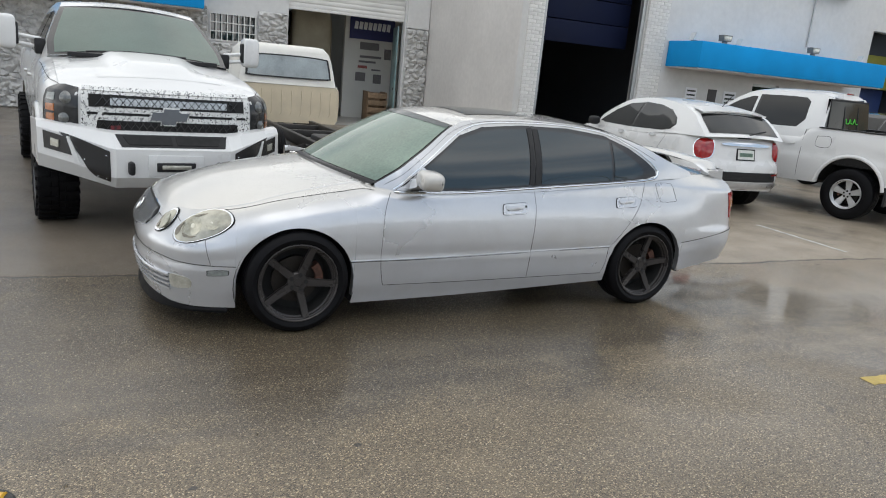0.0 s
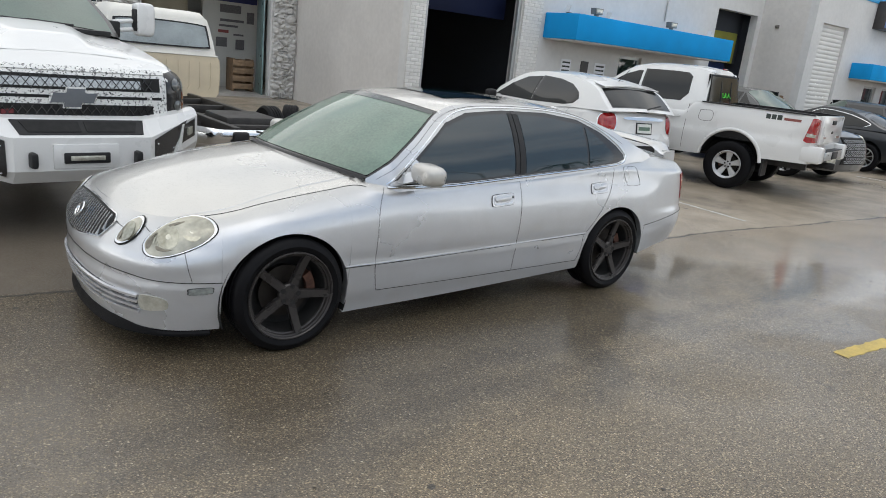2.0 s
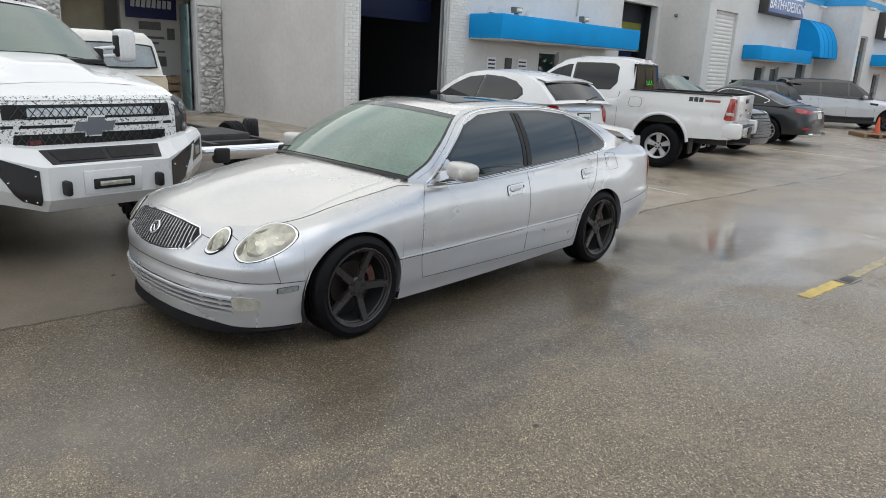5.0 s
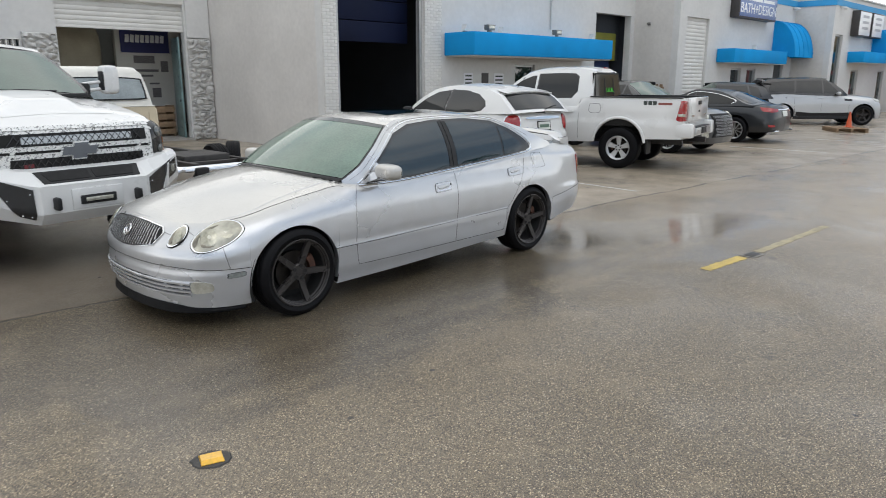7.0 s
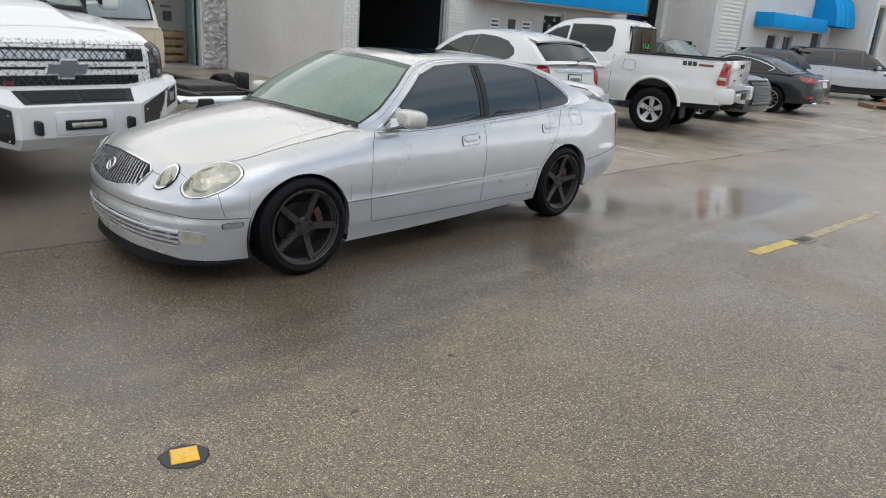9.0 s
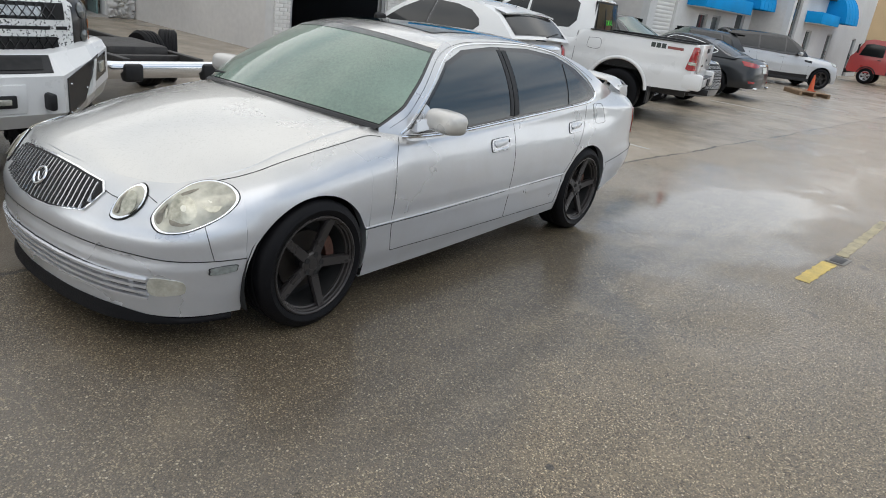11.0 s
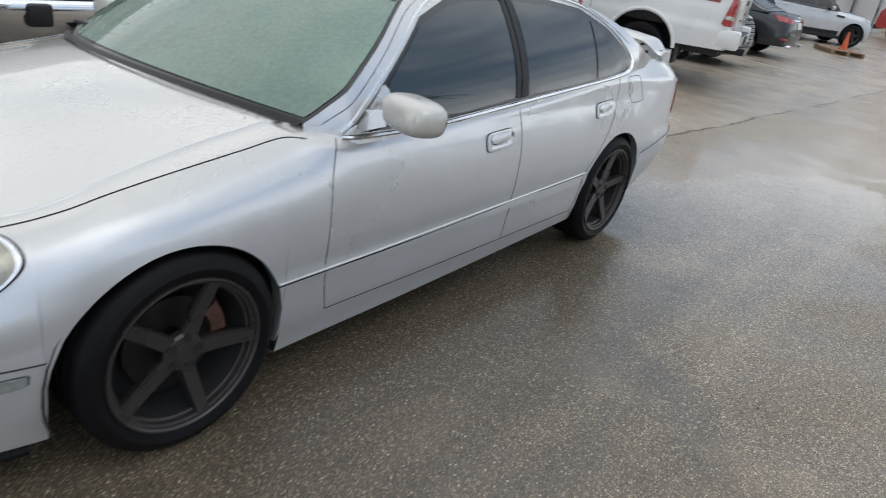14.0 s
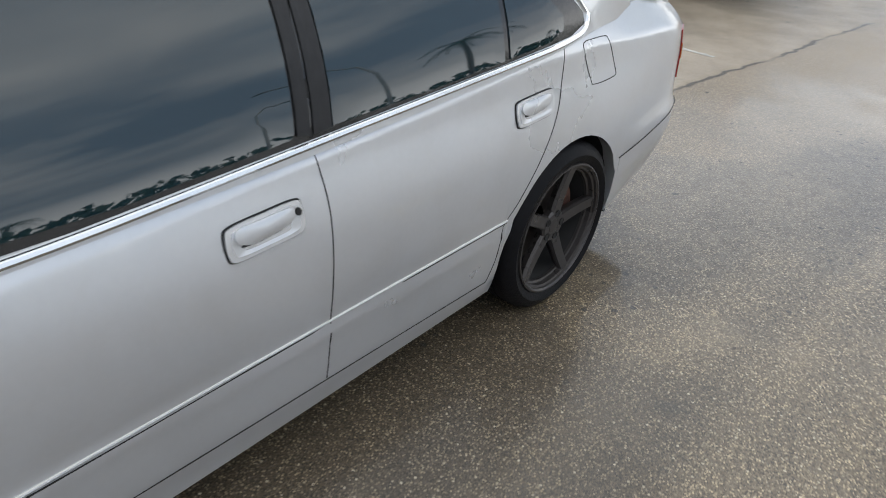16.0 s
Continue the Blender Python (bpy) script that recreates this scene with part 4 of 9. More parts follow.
        grid(arm, [[(0.66, f * 0.82, 0.905), (0.55, f * 0.82, 0.905), (0.55, f * 0.80, 0.985), (0.64, f * 0.80, 0.975)], [(0.62, f * 0.91, 0.942), (0.55, f * 0.91, 0.942), (0.55, f * 0.91, 1.0), (0.61, f * 0.91, 1.0)]], closed_v=True)
        part("mirror_arm", arm, SILVER, mi)
        part("mirror_seam", tube([(0.545 - 0.02 * math.cos(a), f * (0.972 + 0.1235 * math.cos(a)), 0.994 + 0.0635 * math.sin(a)) for a in np.linspace(-1.2, 1.2, 12)], 0.002, 5), GAP, mi)
        part("wiper", tube([(1.02 - 0.02 * f, f * 0.1 + 0.12, 1.03), (0.98, f * 0.1 - 0.15, 1.035), (0.985, f * 0.1 - 0.42, 1.02)], 0.007, 6), BLACK, car)
        nz = sh.top_at(1.06, f * 0.3)
        part("washer_jet", ellipsoid(nz.x, nz.y, nz.z + 0.003, 0.018, 0.013, 0.007, 2.2, 8, 10), CHROME, car)
    # cowl panel under the screen
    part("cowl", shift(ho.cross([(0.885, 0.925), (0.862, 0.942)], [(1.16, 1.0), (1.135, 1.008)], off=0.005), Matrix.Translation((0, 0, 0.002))), BLACK, car)
    # grille
    gr = dense([(-0.40, 0.698), (-0.2, 0.716), (0, 0.722), (0.2, 0.716), (0.40, 0.698), (0.435, 0.662), (0.365, 0.575), (0.15, 0.540), (0, 0.533), (-0.15, 0.540), (-0.365, 0.575), (-0.435, 0.662)], 3)

    def nose(a, z):
        p, n = sh.body(abs(a), z)
        return (p, n) if a >= 0 else (Vector((p.x, -p.y, p.z)), Vector((n.x, -n.y, n.z)))

    gp = part("grille", on_surface(nose, gr, 0.008, 0.02, 6), CHROME, car, "chrome-framed grille with vertical bars")
    # black plate stands in for the shaded opening behind the bars
    part("grille_opening", on_surface(nose, [(a * 0.970, 0.63 + (b - 0.63) * 0.93) for a, b in gr], 0.0105, 0.01, 6), GAP, gp)
    for i in range(-12, 13):
        a = i * 0.0318
        b = abs(a)
        lo = 0.550 + 0.20 * b * b + 1.35 * max(0.0, b - 0.36)
        hi = 0.706 - 0.15 * b * b - 1.1 * max(0.0, b - 0.395)
        part("grille_bar", strip(nose, [(a, lo + (hi - lo) * t) for t in np.linspace(0, 1, 7)], 0.0080, 0.011, 0.011), GRILLE_BAR, gp)
    em = [nose(0.044 * math.cos(a), 0.628 + 0.034 * math.sin(a)) for a in np.linspace(0, 2 * math.pi, 25)[:-1]]
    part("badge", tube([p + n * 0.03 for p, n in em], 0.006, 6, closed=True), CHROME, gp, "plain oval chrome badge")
    em2 = [(-0.02, 0.638), (0.008, 0.61), (0.03, 0.61)]
    part("badge_stroke", tube([nose(a, z)[0] + nose(a, z)[1] * 0.03 for a, z in em2], 0.005, 6), CHROME, gp)
    # lower intake with bright slats, lip
    it = dense([(-0.695, 0.342), (-0.3, 0.358), (0, 0.36), (0.3, 0.358), (0.695, 0.342), (0.695, 0.258), (0.3, 0.252), (0, 0.25), (-0.3, 0.252), (-0.695, 0.258)], 4)
    ip = part("lower_grille", on_surface(nose, it, 0.003, 0.012, 5), GAP, car)
    for z in (0.347, 0.317, 0.287, 0.258):
        part("slat", strip(nose, [(a, z - 0.012 * (a / 0.69) ** 2) for a in np.linspace(-0.702, 0.702, 48)], 0.017, 0.012, 0.004), HANDLE, ip)
    lip = []
    for a in np.linspace(-1.10, 1.10, 70):
        k = smoothstep(0.45, 0.85, abs(a))
        zt, zb = 0.172 - 0.030 * k, 0.108 + 0.008 * k
        p, n = nose(a, zt)
        n = Vector((n.x, n.y, 0)).normalized()
        lip.append([p - n * 0.03, p + n * 0.003, p + n * 0.010 + Vector((0, 0, (zb - zt) * 0.5)), p + n * (0.014 - 0.006 * k) + Vector((0, 0, zb - zt)), p - n * 0.06 + Vector((0, 0, zb - zt))])
    lb = bmesh.new()
    grid(lb, lip, closed_v=True)
    part("front_lip", lb, RUBBER, car, "scuffed black lower lip")
    # boot spoiler
    sp = bmesh.new()
    rows = []
    for y in np.linspace(-0.73, 0.73, 61):
        k = abs(y) / 0.73
        tip = smoothstep(0.84, 1.0, k)
        rise = 0.094 * (1 - 0.78 * tip)
        x0 = -2.165 + 0.07 * k * k - 0.05 * tip
        z0 = sh.top_at(max(x0, -2.3), max(-0.58, min(0.58, y * 0.93))).z
        c = 1 - 0.45 * tip
        rows.append([(x0 + 0.11 * c, y, z0 + rise - 0.010), (x0 + 0.085 * c, y, z0 + rise + 0.008), (x0 + 0.02, y, z0 + rise + 0.017), (x0 - 0.06, y, z0 + rise + 0.014), (x0 - 0.125 * c, y, z0 + rise + 0.002), (x0 - 0.132 * c, y, z0 + rise - 0.022), (x0 - 0.10 * c, y, z0 + rise - 0.036), (x0 + 0.02, y, z0 + rise - 0.034)])
    vs = grid(sp, rows, closed_v=True)
    sp.faces.new(vs[0])
    sp.faces.new(vs[-1][::-1])
    spo = part("boot_spoiler", sp, SILVER, car, "silver boot-lid spoiler on two feet", angle=50)
    for f in (1, -1):
        ft = bmesh.new()
        z0 = sh.top_at(-2.1, 0.58).z
        grid(ft, [[(xa, f * 0.625, za), (xb, f * 0.625, za), (xb, f * yo, za), (xa, f * yo, za)] for xa, xb, yo, za in ((-2.10, -2.285, 0.712, z0 - 0.13), (-2.115, -2.275, 0.716, z0 - 0.01), (-2.10, -2.265, 0.716, z0 + 0.045))], closed_v=True)
        part("spoiler_foot", ft, SILVER, spo)
    warp_aft(car)
    # wheels
    base = {"spoke": (0.030, 0.2415, 0.0285, 0.0235, 0.087, 0.109, 0.036), "hub_y": 0.089, "hub_r": 0.066, "lug_r": 0.050, "lug_a": 32}
    kf = wheel_kit(0.333, 0.232, 0.254, 5, {**base, "at": -4}, SATIN)
    kr = wheel_kit(0.333, 0.245, 0.254, 5, {**base, "at": 8}, SATIN)
    put_wheel(car, kf, 1.383, 0.803, 0.313, 0, 200)
    put_wheel(car, kf, 1.383, -0.803, 0.313, 0, 20)
    put_wheel(car, kr, -1.465, 0.768, 0.313, 0, 200)
    put_wheel(car, kr, -1.465, -0.768, 0.313, 0, 20)
    return car


silver_sedan(pose(2.45, 4.765, 0, 0, 0, 180) @ pose(1.395, 0.9, 0, 0, 0, 1.4) @ pose(-1.395, -0.9, 0))


# ---------------------------------------------------------------- ground
def ground_material():
    """Wet chip-seal asphalt: pale chips in a dark binder, damp sheen, a puddled hollow, an old seam, and a lighter yard beyond it."""
    m = bpy.data.materials.new("wet_asphalt")
    m.use_nodes = True
    nt = m.node_tree
    bs = nt.nodes["Principled BSDF"]
    N, Lk = nt.nodes.new, nt.links.new
    co = N("ShaderNodeTexCoord")
    pos = co.outputs["Object"]

    def noise_at(scale, detail=4.0, dist=0.0):
        n = N("ShaderNodeTexNoise")
        n.inputs["Scale"].default_value, n.inputs["Detail"].default_value, n.inputs["Distortion"].default_value = scale, detail, dist
        Lk(pos, n.inputs["Vector"])
        return n.outputs["Fac"]

    def mathn(op, a, b=None, c=None):
        n = N("ShaderNodeMath")
        n.operation = op
        for i, v in enumerate((a, b, c)):
            if v is None:
                continue
            if isinstance(v, (int, float)):
                n.inputs[i].default_value = v
            else:
                Lk(v, n.inputs[i])
        return n.outputs[0]

    def ramp(v, lo, hi, a=0.0, b=1.0):
        n = N("ShaderNodeMapRange")
        n.interpolation_type = "SMOOTHSTEP"
        for k, x in (("From Min", lo), ("From Max", hi), ("To Min", a), ("To Max", b)):
            n.inputs[k].default_value = x
        Lk(v, n.inputs["Value"])
        return n.outputs[0]

    def mixc(f, a, b):
        n = N("ShaderNodeMix")
        n.data_type = "RGBA"
        if isinstance(f, (int, float)):
            n.inputs["Factor"].default_value = f
        else:
            Lk(f, n.inputs["Factor"])
        for k, v in (("A", a), ("B", b)):
            s = [i for i in n.inputs if i.name == k and i.type == "RGBA"][0]
            if isinstance(v, tuple):
                s.default_value = (*v, 1)
            else:
                Lk(v, s)
        return [o for o in n.outputs if o.type == "RGBA"][0]

    sep = N("ShaderNodeSeparateXYZ")
    Lk(pos, sep.inputs[0])
    X, Y = sep.outputs["X"], sep.outputs["Y"]
    wob = mathn("MULTIPLY_ADD", noise_at(0.55, 6.0), 0.7, -0.35)
    wob2 = mathn("MULTIPLY_ADD", noise_at(5.0, 6.0), 0.12, -0.06)
    # the seam between lane and yard runs slightly aslant
    seam = mathn("ADD", mathn("ADD", mathn("SUBTRACT", Y, mathn("MULTIPLY_ADD", X, -0.048, 5.26)), mathn("MULTIPLY", wob, 0.3)), wob2)
    yard = ramp(seam, -0.03, 0.06)
    # stone chips of several sizes and colours in a dark binder
    def chips(scale):
        v = N("ShaderNodeTexVoronoi")
        v.inputs["Scale"].default_value = scale
        Lk(pos, v.inputs["Vector"])
        c = N("ShaderNodeSeparateColor")
        Lk(v.outputs["Color"], c.inputs["Color"])
        return v.outputs["Distance"], c.outputs
    d1, c1 = chips(72.0)
    d2, c2 = chips(135.0)
    d3, c3 = chips(240.0)
    big = noise_at(0.35, 5.0, 0.6)
    mid = noise_at(2.2, 5.0)
    small = noise_at(14.0, 5.0)
    binder = mixc(ramp(big, 0.35, 0.65), (0.034, 0.027, 0.017), (0.082, 0.064, 0.041))
    stone2 = mixc(c2[1], (0.10, 0.079, 0.047), (0.76, 0.60, 0.37))
    stone1 = mixc(c1[1], (0.25, 0.198, 0.115), (0.66, 0.57, 0.42))
    cover2 = mathn("MULTIPLY", ramp(mathn("ADD", c2[0], mathn("MULTIPLY_ADD", mid, 0.5, -0.25)), 0.2, 0.6), ramp(d2, 0.42, 0.56, 1.0, 0.0))
    cover1 = mathn("MULTIPLY", ramp(mathn("ADD", c1[0], mathn("MULTIPLY_ADD", small, 0.3, -0.15)), 0.79, 0.90), ramp(d1, 0.24, 0.40, 1.0, 0.0))
    # wet round the parked car, its shade and reflection also put into the colour
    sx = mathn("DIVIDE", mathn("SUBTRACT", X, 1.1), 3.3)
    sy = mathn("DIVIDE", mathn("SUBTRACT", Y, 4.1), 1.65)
    wet_shade = mathn("SQRT", mathn("ADD", mathn("MULTIPLY", sx, sx), mathn("MULTIPLY", sy, sy)))
    wet_shade = mathn("ADD", wet_shade, mathn("MULTIPLY_ADD", noise_at(0.9, 6.0, 0.7), 1.4, -0.7))
    wet_shade = ramp(wet_shade, 0.7, 1.05, 1.0, 0.0)
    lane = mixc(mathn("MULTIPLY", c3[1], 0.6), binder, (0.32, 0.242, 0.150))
    lane = mixc(mathn("MULTIPLY", wet_shade, 0.45), lane, (0.022, 0.018, 0.014))
    lane = mixc(mathn("MULTIPLY", cover2, mathn("MULTIPLY_ADD", wet_shade, -0.3, 0.72)), lane, stone2)
    lane = mixc(mathn("MULTIPLY", cover1, 0.9), lane, stone1)
    lane = mixc(mathn("MULTIPLY", mathn("MULTIPLY", ramp(c2[2], 0.66, 0.74), ramp(d2, 0.40, 0.55, 1.0, 0.0)), 0.85), lane, (0.020, 0.016, 0.012))
    lane = mixc(ramp(mid, 0.52, 0.75, 0.0, 0.28), lane, (0.27, 0.212, 0.140))
    # lane paler along x: drier, with the sky's sheen partly painted in
    lane = mixc(ramp(mathn("ADD", X, mathn("MULTIPLY", wob, 4.0)), 4.2, 9.0, 0.0, 0.7), lane, (0.33, 0.268, 0.195))
    yardc = mixc(ramp(mid, 0.3, 0.7), (0.265, 0.217, 0.160), (0.385, 0.322, 0.245))
    yardc = mixc(mathn("MULTIPLY", c3[1], 0.35), yardc, (0.42, 0.355, 0.275))
    yardc = mixc(mathn("MULTIPLY", mathn("MULTIPLY", cover2, c2[2]), 0.35), yardc, (0.12, 0.105, 0.085))
    yardc = mixc(ramp(noise_at(0.9, 6.0, 1.2), 0.55, 0.70, 0.0, 0.35), yardc, (0.13, 0.112, 0.09))
    # yard darker at low x: damp, plus shade round the pickups painted in
    worn = mathn("ADD", X, mathn("MULTIPLY", wob, 6.0))
    yardc = mixc(ramp(worn, 1.5, 6.5, 0.72, 0.0), yardc, (0.085, 0.070, 0.053))
    col = mixc(yard, lane, yardc)
    # second pass of the painted car shade, over chips and yard
    col = mixc(mathn("MULTIPLY", wet_shade, 0.16), col, (0.022, 0.018, 0.014))
    # tarry crack along the seam
    crack = mathn("SUBTRACT", 1.0, ramp(mathn("ABSOLUTE", mathn("ADD", seam, 0.02)), 0.006, 0.03))
    crack = mathn("MULTIPLY", crack, ramp(noise_at(0.9, 3.0), 0.35, 0.5))
    col = mixc(mathn("MULTIPLY", crack, 0.85), col, (0.02, 0.018, 0.016))
    spots = ramp(noise_at(3.1, 2.0), 0.71, 0.77)
    dspeck, cspeck = chips(2.6)
    tar = mathn("ADD", dspeck, mathn("MULTIPLY_ADD", noise_at(38.0, 3.0), 0.07, -0.035))
    tar = mathn("MULTIPLY", ramp(tar, 0.042, 0.060, 1.0, 0.0), ramp(cspeck[0], 0.35, 0.4))
    spots = mathn("MAXIMUM", spots, mathn("MULTIPLY", tar, 1.8))
    col = mixc(mathn("MULTIPLY", spots, 0.5), col, (0.022, 0.020, 0.018))
    # hollow with standing water behind the sedan, and shallow films elsewhere
    px = mathn("DIVIDE", mathn("SUBTRACT", X, 5.6), 2.5)
    py = mathn("DIVIDE", mathn("SUBTRACT", Y, mathn("MULTIPLY_ADD", X, -0.32, 5.45)), 0.9)
    rad = mathn("SQRT", mathn("ADD", mathn("MULTIPLY", px, px), mathn("MULTIPLY", py, py)))
    rad = mathn("ADD", rad, mathn("MULTIPLY_ADD", noise_at(1.3, 7.0, 0.8), 1.5, -0.75))
    rad = mathn("ADD", rad, mathn("MULTIPLY_ADD", noise_at(7.0, 6.0, 1.0), 0.5, -0.25))
    pit = mathn("ADD", rad, mathn("MULTIPLY_ADD", noise_at(2.4, 5.0, 0.8), 1.0, -0.5))
    grit = noise_at(30.0, 4.0, 0.3)
    rad = mathn("ADD", rad, mathn("MULTIPLY_ADD", grit, 0.35, -0.175))
    puddle = ramp(rad, 0.62, 1.0, 1.0, 0.0)
    # loose grit standing out of the water in drifts
    dg, cg = chips(13.0)
    dg = mathn("ADD", dg, mathn("MULTIPLY_ADD", grit, 0.24, -0.12))
    grains = mathn("MULTIPLY", ramp(dg, 0.12, 0.20, 1.0, 0.0), ramp(cg[0], 0.3, 0.35))
    grains = mathn("MULTIPLY", grains, ramp(noise_at(1.7, 5.0, 0.6), 0.42, 0.58))
    grains = mathn("MULTIPLY", grains, ramp(rad, 0.9, 1.3, 1.0, 0.0))
    puddle = mathn("MULTIPLY", puddle, mathn("SUBTRACT", 1.0, grains))
    px2 = mathn("DIVIDE", mathn("SUBTRACT", X, 17.5), 6.5)
    py2 = mathn("DIVIDE", mathn("SUBTRACT", Y, 2.3), 1.7)
    rad2 = mathn("SQRT", mathn("ADD", mathn("MULTIPLY", px2, px2), mathn("MULTIPLY", py2, py2)))
    rad2 = mathn("ADD", rad2, mathn("MULTIPLY_ADD", noise_at(0.8, 6.0, 0.8), 1.6, -0.8))
    puddle = mathn("MAXIMUM", puddle, ramp(rad2, 0.6, 1.1, 0.28, 0.0))
    # shallow runnels of water that follow the lane beyond the line
    st = N("ShaderNodeMapping")
    st.inputs["Scale"].default_value = (0.28, 1.5, 1.0)
    Lk(pos, st.inputs["Vector"])
    rn = N("ShaderNodeTexNoise")
    rn.inputs["Scale"].default_value, rn.inputs["Detail"].default_value, rn.inputs["Distortion"].default_value = 1.1, 6.0, 0.4
    Lk(st.outputs[0], rn.inputs["Vector"])
    px3 = mathn("DIVIDE", mathn("SUBTRACT", X, 11.0), 5.0)
    py3 = mathn("DIVIDE", mathn("SUBTRACT", Y, 2.6), 1.5)
    rad3 = mathn("SQRT", mathn("ADD", mathn("MULTIPLY", px3, px3), mathn("MULTIPLY", py3, py3)))
    run = mathn("MULTIPLY", ramp(rad3, 0.5, 1.2, 1.0, 0.0), ramp(rn.outputs["Fac"], 0.42, 0.62))
    puddle = mathn("MAXIMUM", puddle, mathn("MULTIPLY", run, 0.55))
    film = mathn("MAXIMUM", ramp(noise_at(0.75, 6.0, 0.9), 0.32, 0.72), wet_shade)
    # an even sheet of rain water round the tail of the sedan
    px4 = mathn("DIVIDE", mathn("SUBTRACT", X, 5.6), 3.6)
    py4 = mathn("DIVIDE", mathn("SUBTRACT", Y, 3.7), 1.7)
    rad4 = mathn("SQRT", mathn("ADD", mathn("MULTIPLY", px4, px4), mathn("MULTIPLY", py4, py4)))
    rad4 = mathn("ADD", rad4, mathn("MULTIPLY_ADD", noise_at(1.1, 6.0, 0.6), 1.2, -0.6))
    sheet = ramp(rad4, 0.55, 1.15, 1.0, 0.0)
    film = mathn("MAXIMUM", film, sheet)
    # dark grit floors the hollow; the reflected building and pickup are painted in
    bed = mathn("MAXIMUM", ramp(pit, 0.40, 0.80, 0.36, 0.0), ramp(rad, 0.62, 0.9, 0.22, 0.0))
    col = mixc(bed, col, mixc(ramp(noise_at(11.0, 4.0), 0.4, 0.6), (0.016, 0.015, 0.013), (0.075, 0.066, 0.054)))
    col = mixc(mathn("MULTIPLY", grains, 0.85), col, (0.020, 0.018, 0.016))
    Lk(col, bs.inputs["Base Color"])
    rough = mathn("MULTIPLY_ADD", c2[2], 0.25, 0.42)
    Lk(rough, bs.inputs["Roughness"])
    bs.inputs["Specular IOR Level"].default_value = 0.4
    # the water on top: a thin skin on the lane, a flat sheet in the hollows
    skin = mathn("MULTIPLY_ADD", film, 0.40, 0.50)
    skin = mathn("MAXIMUM", mathn("MAXIMUM", skin, puddle), sheet)
    Lk(skin, bs.inputs["Coat Weight"])
    cr = mathn("MULTIPLY_ADD", film, -0.12, 0.23)
    cr = mathn("MULTIPLY", cr, mathn("MULTIPLY_ADD", sheet, 0.15, 1.0))
    cr = mathn("MULTIPLY", cr, mathn("SUBTRACT", 1.0, mathn("MULTIPLY", puddle, 0.80)))
    Lk(cr, bs.inputs["Coat Roughness"])
    bs.inputs["Coat IOR"].default_value = 1.45
    # relief: chips stand proud, water lies flat
    h = mathn("ADD", mathn("MULTIPLY", ramp(d2, 0.1, 0.6, 1.0, 0.0), 0.6), mathn("MULTIPLY", cover1, 0.6))
    h = mathn("ADD", h, mathn("MULTIPLY", c3[2], 0.25))
    h = mathn("SUBTRACT", h, mathn("MULTIPLY", crack, 1.5))
    bp = N("ShaderNodeBump")
    bp.inputs["Distance"].default_value = 0.004
    Lk(h, bp.inputs["Height"])
    Lk(mathn("MULTIPLY", mathn("SUBTRACT", 1.0, mathn("MULTIPLY", puddle, 0.8)), 0.7), bp.inputs["Strength"])
    Lk(bp.outputs[0], bs.inputs["Normal"])
    b2 = N("ShaderNodeBump")
    b2.inputs["Distance"].default_value = 0.004
    # rain keeps the standing water faintly rippled
    Lk(mathn("ADD", mathn("ADD", h, mathn("MULTIPLY", small, 1.2)), mathn("MULTIPLY", mathn("MULTIPLY", noise_at(9.0, 3.0, 1.0), puddle), 3.0)), b2.inputs["Height"])
    Lk(mathn("ADD", mathn("MULTIPLY", mathn("SUBTRACT", 1.0, puddle), mathn("MULTIPLY_ADD", mathn("MAXIMUM", sheet, mathn("MULTIPLY", film, 0.5)), -0.36, 0.46)), mathn("MULTIPLY", puddle, 0.012)), b2.inputs["Strength"])
    Lk(b2.outputs[0], bs.inputs["Coat Normal"])
    return m


gb = bmesh.new()


def ground_z(x, y):
    """The lane sinks a finger's breadth where cars stand beside the seam."""
    return -0.021 * smoothstep(2.5, 3.6, y) * smoothstep(6.6, 5.2, y) * smoothstep(-4.0, -1.0, x) * smoothstep(8.5, 5.5, x)


gx = [-400, -60, -20, -8, *[round(-4.5 + 0.5 * i, 2) for i in range(28)], 12, 20, 60, 120, 400]
gy = [-400, -60, -20, -5, 0, 1.5, *[round(2.0 + 0.2 * i, 2) for i in range(26)], 10, 20, 60, 400]
grid(gb, [[(x, y, ground_z(x, y)) for y in gy] for x in gx])
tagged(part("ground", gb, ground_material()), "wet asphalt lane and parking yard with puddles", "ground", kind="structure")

# ---------------------------------------------------------------- building
STUCCO = M("pale_grey_stucco", (0.62, 0.597, 0.565), 0.75, 0, 0.10, 0.7, bump=0.25, bscale=90, fine=9)
STUCCO_W = M("white_painted_stucco", (0.62, 0.615, 0.60), 0.7, 0, 0.08, 0.7, bump=0.25, bscale=90, fine=9)
BLUE = M("bright_blue_awning", (0.010, 0.285, 0.64), 0.8, 0, 0.12, 1.2, bump=0.08, bscale=300, spec=0.12)
BLUE_TRIM = M("blue_parapet_band", (0.03, 0.30, 0.60), 0.6, 0, 0.12, 1.2)
BRICKW = M("white_painted_brick", (0.66, 0.65, 0.62), 0.7, 0, 0.10, 9.0, bump=0.3, bscale=70, alpha_rand=0.06)
MORTAR = M("painted_mortar", (0.56, 0.55, 0.525), 0.85, 0, 0.15, 12.0)
ROCKW = M("white_painted_rockface", (0.52, 0.51, 0.49), 0.75, 0, 0.22, 5.0, bump=0.4, bscale=45)
# near-black: the unlit depth of the bays is put into the colour
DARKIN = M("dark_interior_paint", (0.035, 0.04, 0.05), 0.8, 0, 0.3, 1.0)
